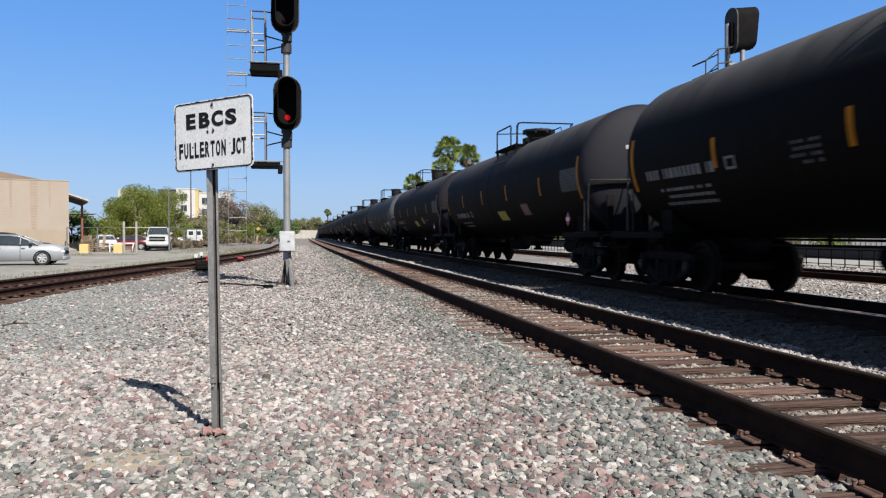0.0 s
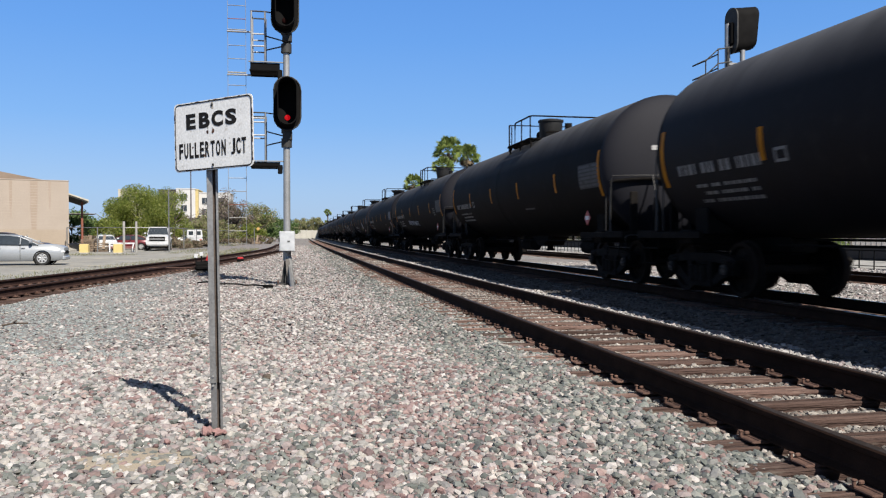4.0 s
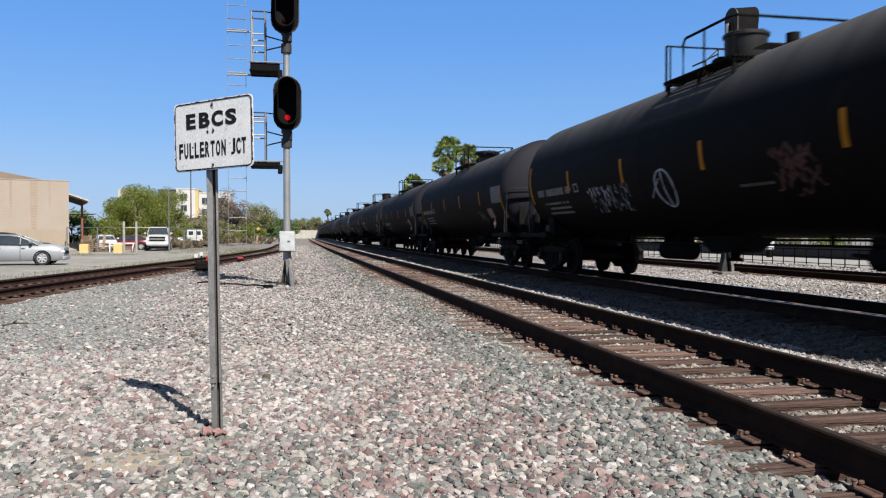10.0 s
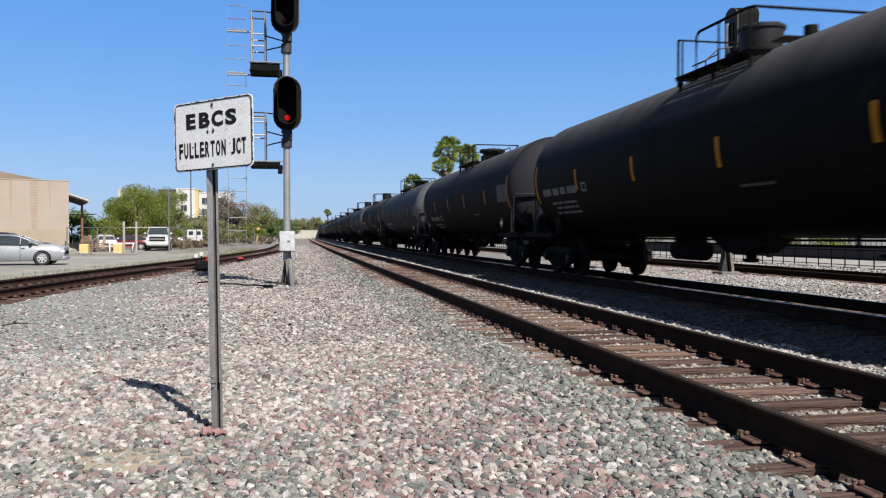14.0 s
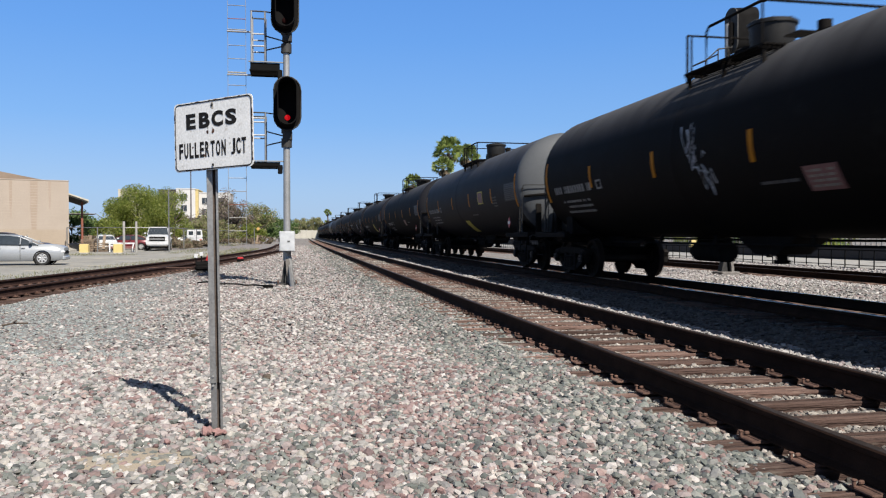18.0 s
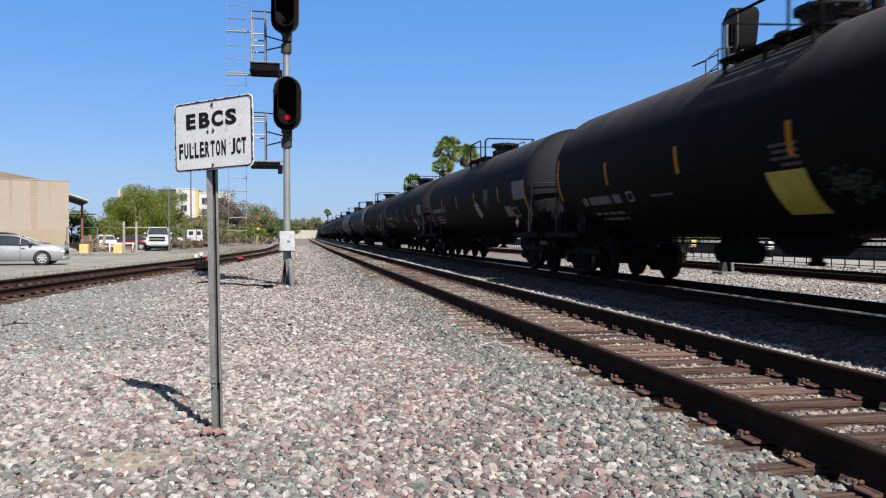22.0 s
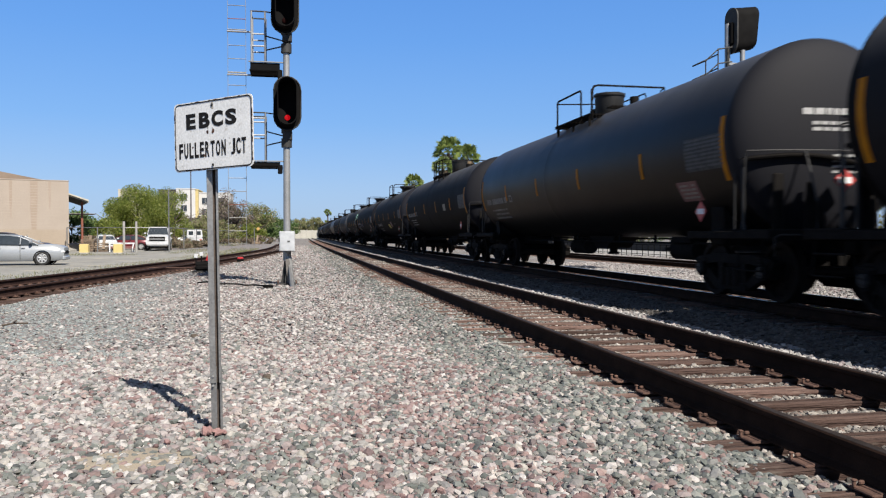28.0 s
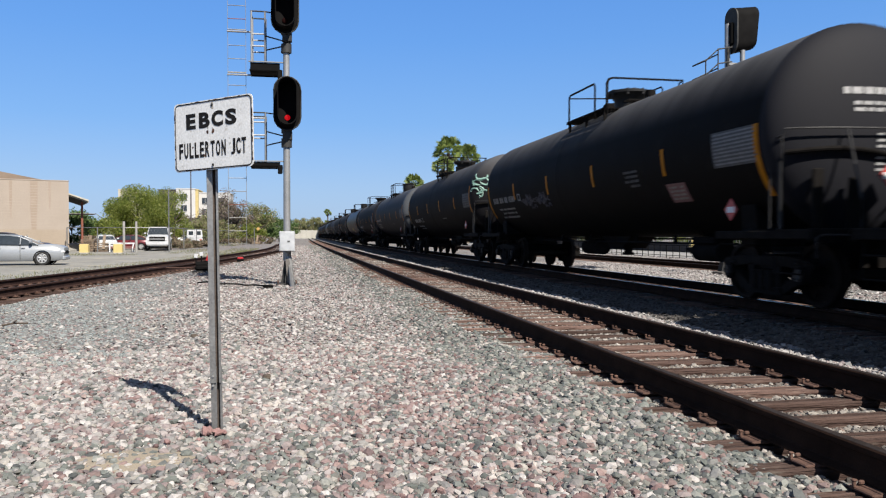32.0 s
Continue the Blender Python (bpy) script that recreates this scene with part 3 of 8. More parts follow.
def raw_mesh(name, co, tris, mat, flat=False):
    """A mesh from arrays of corners and triangles."""
    me = bpy.data.meshes.new(name)
    me.vertices.add(len(co))
    me.vertices.foreach_set("co", np.ascontiguousarray(co, dtype=np.float32).ravel())
    me.loops.add(tris.size)
    me.loops.foreach_set("vertex_index", np.ascontiguousarray(tris, dtype=np.int32).ravel())
    me.polygons.add(len(tris))
    me.polygons.foreach_set("loop_start", np.arange(0, tris.size, tris.shape[1], dtype=np.int32))
    me.materials.append(mat)
    me.update(calc_edges=True)
    me.validate()
    if flat:
        me.shade_flat()
    return me


# ---------- ground ----------
def lump(x, y):
    return 0.022 * noise.noise((x * 0.9, y * 0.9, 3.1)) + 0.03 * noise.noise((x * 0.23, y * 0.23, 7.7))


def hgt(x, y):
    """Height of the gravel at x, y."""
    b = bend(y)
    z = lump(x, y)
    d1, d2, d3 = abs(x - X1 - b), abs(x - X2 - b), abs(x - X3 - b)
    edge = 1.24 + 0.26 * noise.noise((x * 0.4, y * 1.1, 5.5))
    edge += 0.22 * max(0.0, min(1.0, (y - 7.0) / 4.0))
    z -= (0.062 - 0.022 * max(0.0, min(1.0, (y - 7.0) / 4.0)) if x > X1 + b - HALF else 0.027) * max(0.0, min(1.0, (edge - d1) / 0.22))
    if x < X1 + b:
        z += 0.014 * max(0.0, min(1.0, (d1 - edge) / 0.15)) * max(0.0, min(1.0, (1.9 - d1) / 0.5))
    z += 0.02 * max(0.0, min(1.0, (2.1 - d2) / 0.6)) - 0.02 * max(0.0, min(1.0, (1.4 - d2) / 0.2))
    z -= 0.055 * max(0.0, min(1.0, (1.45 - d3) / 0.25))
    mid = x - b - (X1 + X2) / 2
    z -= 0.045 * max(0.0, min(1.0, (0.72 - abs(mid)) / 0.35))
    if -30 < y < 150:
        z -= 0.18 * max(0.0, min(1.0, (siding_smooth(y) - 1.7 - x) / 1.3))
        z -= 0.055 * max(0.0, min(1.0, (1.45 - abs(x - siding_smooth(y))) / 0.25))
    z += 0.13 * math.exp(-((x - 12.2 - b) ** 2 / 0.9 + (y - 15.5) ** 2 / 6.0))
    return z


def build_ground():
    xs = np.concatenate([-np.geomspace(2500, 14, 22), np.arange(-12, 18.01, 0.22), np.geomspace(20, 2500, 22)])
    ys = np.concatenate([-np.geomspace(1200, 12, 10), np.arange(-8, 24, 0.3), np.arange(24, 70, 0.9), np.geomspace(72, 4200, 40)])
    co = np.empty((len(ys), len(xs), 3), dtype=np.float32)
    for j, y in enumerate(ys):
        b = bend(y) if y < 700 else 0.0
        for i, x in enumerate(xs):
            inner = -14 < x < 20 and -9 < y < 75
            co[j, i] = (x + b, y, hgt(x + b, y) if inner else (-0.2 if x < -13 else -0.02))
    nx, ny = len(xs), len(ys)
    idx = np.arange(nx * ny).reshape(ny, nx)
    quads = np.stack([idx[:-1, :-1], idx[:-1, 1:], idx[1:, 1:], idx[1:, :-1]], -1).reshape(-1, 4)
    me = raw_mesh("ground", co.reshape(-1, 3), quads, M_GROUND)
    me.polygons.foreach_set("use_smooth", [True] * len(me.polygons))
    return tagged(new("ground", me), "wide grey and pinkish gravel railway ground", "ground", kind="structure")


build_ground()


# ---------- railway tracks ----------
RAIL_PROFILE = ((-0.07, 0), (0.07, 0), (0.07, 0.011), (0.016, 0.027), (0.009, 0.04), (0.009, 0.125), (0.036, 0.137), (0.036, 0.163), (0.029, 0.171), (-0.029, 0.171), (-0.036, 0.163), (-0.036, 0.137), (-0.009, 0.125), (-0.009, 0.04), (-0.016, 0.027), (-0.07, 0.011))
HEAD_PROFILE = ((-0.027, 0.1715), (0.027, 0.1715), (0.024, 0.174), (-0.024, 0.174))


def tie_mesh(seed):
    """A timber split along its grain: strips of uneven height and ragged ends on one body."""
    rng = random.Random(seed)
    g = Geo()
    g.box((0, 0, -0.095), (2.58, 0.205, 0.15), 0.012)
    y = -0.108
    while y < 0.105:
        w = min(rng.uniform(0.03, 0.085), 0.108 - y)
        if w > 0.015:
            a, b = -1.30 + rng.uniform(-0.04, 0.05), 1.30 + rng.uniform(-0.05, 0.04)
            g.box(((a + b) / 2, y + w / 2, -0.054 + rng.uniform(-0.014, 0.004)), (b - a, w - 0.009, 0.10), 0.009)
        y += w
    g.v = [(x, y + rng.uniform(-0.003, 0.003) + 0.006 * math.sin(x * 2.2 + seed), z + rng.uniform(-0.004, 0.003)) for x, y, z in g.v]
    return g.mesh("tie", M_TIE, smooth=False)


def plate_mesh():
    g = Geo()
    g.box((0, 0, 0.004), (0.30, 0.175, 0.018), 0.006)
    for sx in (-1, 1):
        g.box((sx * 0.09, 0, 0.014), (0.03, 0.17, 0.010), 0.004)
        for sy in (-1, 1):
            if sx * sy < 0:
                g.box((sx * 0.10, sy * 0.055, 0.030), (0.034, 0.022, 0.022), 0.006)
    g.box((-0.145, 0.05, 0.026), (0.018, 0.018, 0.036), 0.004)
    g.box((-0.145, 0.05, 0.046), (0.028, 0.026, 0.011), 0.004)
    g.box((0.145, -0.05, 0.025), (0.018, 0.018, 0.03), 0.004)
    return g.mesh("tie_plate", M_RUST, smooth=False)


TIES = [tie_mesh(i) for i in range(7)]
PLATE = plate_mesh()


def track(label, centre, top, y0, y1, ties, plates, head, steel, phase=6.30, pitch=0.495, far_ties=None):
    """A track along centre(y) with its rails from y0 to y1, single ties over the stretch ties and plates over plates."""
    t = thing("railway_track", label, "railway track", kind="structure")
    ys = list(np.arange(y0, min(y1, 160), 2.0)) + ([*np.arange(160, y1, 20.0)] if y1 > 160 else []) + [y1]

    def head_at(y):
        return math.atan2(centre(y + 0.5) - centre(y - 0.5), 1.0)

    base = top - 0.174
    for s in (-1, 1):
        path = []
        for y in ys:
            h = head_at(y)
            path.append((centre(y) + s * HALF * math.cos(h), y - s * HALF * math.sin(h), base, h))
        rail = part("rail", Geo().sweep(RAIL_PROFILE, path), steel, t, "dark browned steel rail", smooth=False)
        part("running_surface", Geo().sweep(HEAD_PROFILE, path), head, rail, smooth=False)
    i0 = int((ties[0] - phase) / pitch)
    i1 = int((ties[1] - phase) / pitch)
    rng = random.Random(label)
    for i in range(i0, i1):
        y = phase + i * pitch
        h = head_at(y)
        part("tie", TIES[rng.randrange(7)], None, t, at=Matrix.Translation((centre(y) + rng.uniform(-0.04, 0.04), y + rng.uniform(-0.012, 0.012), base - 0.018 + rng.uniform(-0.006, 0.002))) @ pose(0, 0, 0, 0, 0, -math.degrees(h) + rng.uniform(-1.2, 1.2)))
        if plates[0] < y < plates[1]:
            for s in (-1, 1):
                part("tie_plate", PLATE, None, t, at=Matrix.Translation((centre(y) + s * HALF * math.cos(h), y - s * HALF * math.sin(h), base - 0.018)) @ pose(0, 0, 0, 0, 0, -math.degrees(h)))
    if far_ties:
        g = Geo()
        y = phase + i1 * pitch
        while y < far_ties:
            g.box((0, 0, 0), (2.6, 0.215, 0.17), 0, Matrix.Translation((centre(y) + rng.uniform(-0.04, 0.04), y, base - 0.105)) @ pose(0, 0, 0, 0, 0, -math.degrees(head_at(y))))
            y += pitch
        tagged(part("distant_ties", g, M_TIE, t, smooth=False), kind="stuff")
    return t


track("rusty-brown siding track with weathered timber ties in gravel", lambda y: X1 + bend(y), RAIL1, -12, 900, (-12.0, 62), (-3, 34), M_RAILHEAD, M_RAIL, far_ties=180)
track("main track with polished rails under the passing train", lambda y: X2 + bend(y), RAIL2, -60, 1100, (-12.0, 36), (3.5, 3.6), M_SHINE, M_RAIL, phase=6.1, far_ties=90)
track("dark far track with browned rails beyond the train", lambda y: X3 + bend(y), RAIL3, -20, 600, (-6.0, 45), (14, 14.1), M_RAILHEAD, M_RAIL, phase=6.2, far_ties=90)
track("curving rusty spur track with weathered timber ties", siding_smooth, 0.19, -29, 140, (-2, 60), (14, 30), M_RAILHEAD, M_RAIL_SUNLIT, phase=6.0, far_ties=110)


# ---------- ballast stones ----------
_g = (1 + 5 ** 0.5) / 2
ICO = np.array([(-1, _g, 0), (1, _g, 0), (-1, -_g, 0), (1, -_g, 0), (0, -1, _g), (0, 1, _g), (0, -1, -_g), (0, 1, -_g), (_g, 0, -1), (_g, 0, 1), (-_g, 0, -1), (-_g, 0, 1)]) / 1.9
ICO_F = np.array([(0, 11, 5), (0, 5, 1), (0, 1, 7), (0, 7, 10), (0, 10, 11), (1, 5, 9), (5, 11, 4), (11, 10, 2), (10, 7, 6), (7, 1, 8), (3, 9, 4), (3, 4, 2), (3, 2, 6), (3, 6, 8), (3, 8, 9), (4, 9, 5), (2, 4, 11), (6, 2, 10), (8, 6, 7), (9, 8, 1)])
OCT = np.array([(1, 0, 0.1), (0, 1, 0), (-1, 0, -0.1), (0, -1, 0), (0.15, 0.1, 0.9), (0, 0, -0.9)])
OCT_F = np.array([(0, 1, 4), (1, 2, 4), (2, 3, 4), (3, 0, 4), (1, 0, 5), (2, 1, 5), (3, 2, 5), (0, 3, 5)])


def scatter(name, label, spots, size, mat, fine=True, seed=1, tall=1.0):
    """Loose stones, one at each spot (x, y, z), of many sizes and turns."""
    rng = np.random.default_rng(seed)
    base, faces = (ICO, ICO_F) if fine else (OCT, OCT_F)
    p = np.asarray(spots)
    n = len(p)
    r = size[0] + (size[1] - size[0]) * rng.random(n) ** 2.0
    sc = np.stack([r * rng.uniform(0.85, 1.5, n), r * rng.uniform(0.75, 1.15, n), r * rng.uniform(0.50, 0.90, n) * tall], -1)
    shape = base[None] * (1 + rng.uniform(-0.26, 0.26, (n, len(base), 1)))
    shape = shape * sc[:, None, :]
    a = rng.uniform(0, 2 * np.pi, n)
    tx, ty = rng.uniform(-0.55, 0.55, n) * tall, rng.uniform(-0.55, 0.55, n) * tall
    x, y, z = shape[..., 0], shape[..., 1], shape[..., 2]
    y, z = y * np.cos(tx)[:, None] - z * np.sin(tx)[:, None], y * np.sin(tx)[:, None] + z * np.cos(tx)[:, None]
    x, z = x * np.cos(ty)[:, None] + z * np.sin(ty)[:, None], -x * np.sin(ty)[:, None] + z * np.cos(ty)[:, None]
    x, y = x * np.cos(a)[:, None] - y * np.sin(a)[:, None], x * np.sin(a)[:, None] + y * np.cos(a)[:, None]
    lift = r * (rng.uniform(-0.15, 0.45, n) - 1.1 * (1 - tall))
    co = np.stack([x + p[:, 0:1], y + p[:, 1:2], z + p[:, 2:3] + lift[:, None]], -1).reshape(-1, 3)
    tri = (faces[None] + (np.arange(n) * len(base))[:, None, None]).reshape(-1, 3)
    me = raw_mesh(name, co, tri, mat, True)
    return tagged(new(name, me), label, "gravel", kind="stuff")


def on_tie(x, y, cx, phase, pitch=0.495):
    return abs(x - cx) < 1.32 and abs((y - phase + pitch / 2) % pitch - pitch / 2) < 0.115


SAND = (-0.83, 4.62)


def spots_in(n, y0, y1, left, right, seed, power=1.0):
    """n spots with left(y) < x < right(y), kept off ties and the bare sand."""
    rng = random.Random(seed)
    out = []
    while len(out) < n:
        y = y0 + (y1 - y0) * rng.random() ** power
        x = rng.uniform(left(y), right(y))
        if rng.random() * (right(y1) - left(y1) + 0.1) > right(y) - left(y) + 0.6:
            continue
        b = bend(y)
        if on_tie(x, y, X1 + b, 6.30) and (abs(x - X1 - b) < 1.08 + 0.22 * max(0.0, min(1.0, (y - 7.0) / 4.0)) + 0.26 * noise.noise((0.0, y * 1.1, 5.5)) or rng.random() < 0.5):
            continue
        if on_tie(x, y, X2 + b, 6.1) or (abs(x - X3 - b) < 1.3 and on_tie(x, y, X3 + b, 6.2)):
            continue
        if abs(x - siding_smooth(y)) < 1.3 and on_tie(x, y, siding_smooth(y), 6.0):
            continue
        if min(abs(x - X1 - b - HALF), abs(x - X1 - b + HALF), abs(x - X2 - b - HALF), abs(x - X2 - b + HALF)) < 0.09:
            continue
        if ((x - SAND[0]) / 0.36) ** 2 + ((y - SAND[1]) / 0.26) ** 2 < 1 and rng.random() < 0.55:
            continue
        out.append((x, y, hgt(x, y)))
    return out


SORTS = ("green", "mauve", "pale", "sandy", "muted")


def shares(x, y):
    """How much of each sort of stone lies at x, y: grey-green along the tracks, dark red beside that, pale in the open, grey out by the spur."""
    w = 0.55 * noise.noise((x * 0.5, y * 0.35, 4.2)) + 0.35 * noise.noise((x * 1.7, y * 1.3, 9.2))
    u = noise.noise((x * 9.0, y * 7.0, 1.7))
    b = bend(y)
    if x - b > 1.55 + w + 0.5 * u:
        return (0.80, 0.08, 0.12, 0.0, 0.0)
    if y < 8.8 + 2.0 * w + 2.2 * u:
        if x > 0.25 + 1.2 * w + 0.10 * (y - 4.0):
            return (0.22, 0.48, 0.30, 0.0, 0.0)
        if y < 5.0 + 1.2 * w:
            return (0.44, 0.18, 0.38, 0.0, 0.0)
        return (0.13, 0.22, 0.60, 0.05, 0.0)
    if x < -1.2 - 0.13 * (y - 8.5) + 1.6 * w + 1.3 * u:
        return (0.0, 0.01, 0.045, 0.065, 0.88)
    if x < 0.2 + 1.5 * w and y < 22:
        return (0.03, 0.10, 0.46, 0.29, 0.12)
    return (0.14, 0.16, 0.50, 0.14, 0.06)


def strew(n, y0, y1, left, right, seed, size, fine, power=1.0):
    """Loose stones of all sorts, each spot's sort drawn by the shares at its place."""
    rnd = random.Random(seed + 3)
    heaps = {q: [] for q in SORTS}
    for p in spots_in(n, y0, y1, left, right, seed, power):
        heaps[rnd.choices(SORTS, shares(p[0], p[1]))[0]].append(p)
    for i, q in enumerate(SORTS):
        if len(heaps[q]) > 20:
            small = {"muted": 0.70, "sandy": 0.80}.get(q, 1.0)
            scatter("ballast", STONES[q][1], heaps[q], (size[0] * small, size[1] * small), STONES[q][0], fine, seed + 17 * i, 0.76 if y0 > 8.5 and small < 1 else 1.0)


strew(50000, 3.0, 9.0, lambda y: -0.36 * y - 0.3, lambda y: 2.75, 11, (0.0095, 0.034), True)
strew(46000, 9.0, 18.0, lambda y: -0.36 * y - 0.3, lambda y: 2.75, 12, (0.014, 0.040), False)
strew(26000, 18.0, 42.0, lambda y: max(-0.34 * y - 0.3, siding_smooth(y) - 1.6), lambda y: 2.8, 13, (0.02, 0.048), False, 1.4)
strew(15000, 42.0, 95.0, lambda y: max(-0.34 * y, siding_smooth(y) - 1.2), lambda y: X1 + bend(y) - 0.9, 17, (0.04, 0.08), False, 1.3)
scatter("ballast", "dusty ballast stones between the ties", spots_in(9000, 20.0, 62.0, lambda y: 2.6 + bend(y), lambda y: 4.75 + bend(y), 18, 1.2), (0.026, 0.050), M_STONE_TIE, False, 7)
BED = (X2 - 2.40, X2 + 1.75)  # the main track's own bed, its colour darkened for the train's shade


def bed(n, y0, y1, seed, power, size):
    """Stones between the two near tracks: clean by the siding, painted dark for shade in the main track's bed."""
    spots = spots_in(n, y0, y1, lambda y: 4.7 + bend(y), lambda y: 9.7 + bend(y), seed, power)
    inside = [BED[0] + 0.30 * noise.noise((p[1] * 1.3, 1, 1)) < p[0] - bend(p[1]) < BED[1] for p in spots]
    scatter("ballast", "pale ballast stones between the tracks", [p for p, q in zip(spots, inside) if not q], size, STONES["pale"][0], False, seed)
    scatter("ballast", "brown ballast stones with the train's shade painted in", [p for p, q in zip(spots, inside) if q], size, M_STONE_SHADE, False, seed + 1)


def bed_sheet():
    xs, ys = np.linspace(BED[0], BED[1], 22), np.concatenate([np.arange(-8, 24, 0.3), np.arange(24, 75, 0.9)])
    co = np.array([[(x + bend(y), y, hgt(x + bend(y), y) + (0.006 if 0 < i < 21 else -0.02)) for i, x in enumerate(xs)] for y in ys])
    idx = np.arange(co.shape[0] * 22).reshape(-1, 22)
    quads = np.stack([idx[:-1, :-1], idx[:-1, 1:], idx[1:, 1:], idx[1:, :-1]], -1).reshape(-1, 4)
    me = raw_mesh("track_bed", co.reshape(-1, 3), quads, M_BED_SHADE)
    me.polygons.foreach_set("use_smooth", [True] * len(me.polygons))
    tagged(new("track_bed", me), "gravel bed of the main track with painted-in shade", "track bed", kind="structure")


scatter("ballast", "dusty ballast stones between the ties", spots_in(12000, 8.0, 24.0, lambda y: 2.75, lambda y: 4.6 + bend(y), 24, 1.0), (0.018, 0.038), M_STONE_TIE, False, 27)
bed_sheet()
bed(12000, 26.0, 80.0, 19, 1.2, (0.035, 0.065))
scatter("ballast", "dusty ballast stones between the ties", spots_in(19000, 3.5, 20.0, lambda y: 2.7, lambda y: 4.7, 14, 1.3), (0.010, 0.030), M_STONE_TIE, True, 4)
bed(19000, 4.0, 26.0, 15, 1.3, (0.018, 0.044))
scatter("ballast", "pale ballast stones beyond the main track", spots_in(21000, 9.0, 34.0, lambda y: 9.8, lambda y: 14.6, 16, 1.1), (0.020, 0.050), STONES["pale"][0], False, 6)
scatter("ballast", "pale ballast stones before the pavement", spots_in(9000, 12.0, 60.0, lambda y: 16.9, lambda y: 20.9, 31, 1.1), (0.030, 0.065), STONES["pale"][0], False, 9)


# ---------- the tank cars ----------
TANK_R, TANK_Z, TANK_Y, DOME = 1.54, 2.51, 7.78, 0.52
TRUCK = 7.15                            # from the middle of a car to the centre of a truck


def on_tank(y, z, out=0.004, side=-1):
    """A place on the tank's side at height z above the rail."""
    dz = z - TANK_Z
    return side * (math.sqrt(max(0.01, TANK_R ** 2 - dz ** 2)) + out)


def patch(y0, y1, z0, z1, out=0.006, side=-1, n=6, slant=0.0):
    """A thin plate that hugs the tank's side."""
    g = Geo()
    vs, k = [], []
    for i in range(n + 1):
        z = z0 + (z1 - z0) * i / n
        dz = z - TANK_Z
        w = math.sqrt(TANK_R ** 2 - dz ** 2)
        nx, nz = w / TANK_R, dz / TANK_R
        o = slant * i / n
        for e in (0.0, out):
            vs += [(side * (w + e * nx), y0 + o, z + e * nz), (side * (w + e * nx), y1 + o, z + e * nz)]
    fs = []
    for i in range(n):
        a, b = i * 4, i * 4 + 4
        fs += [(a + 2, a + 3, b + 3, b + 2), (a, a + 2, b + 2, b), (a + 1, b + 1, b + 3, a + 3)]
    fs += [(0, 1, 3, 2), (n * 4, n * 4 + 2, n * 4 + 3, n * 4 + 1)]
    return g.add(vs, fs)


ALONG = Matrix.Rotation(-math.pi / 2, 4, "X")  # turns z to +y


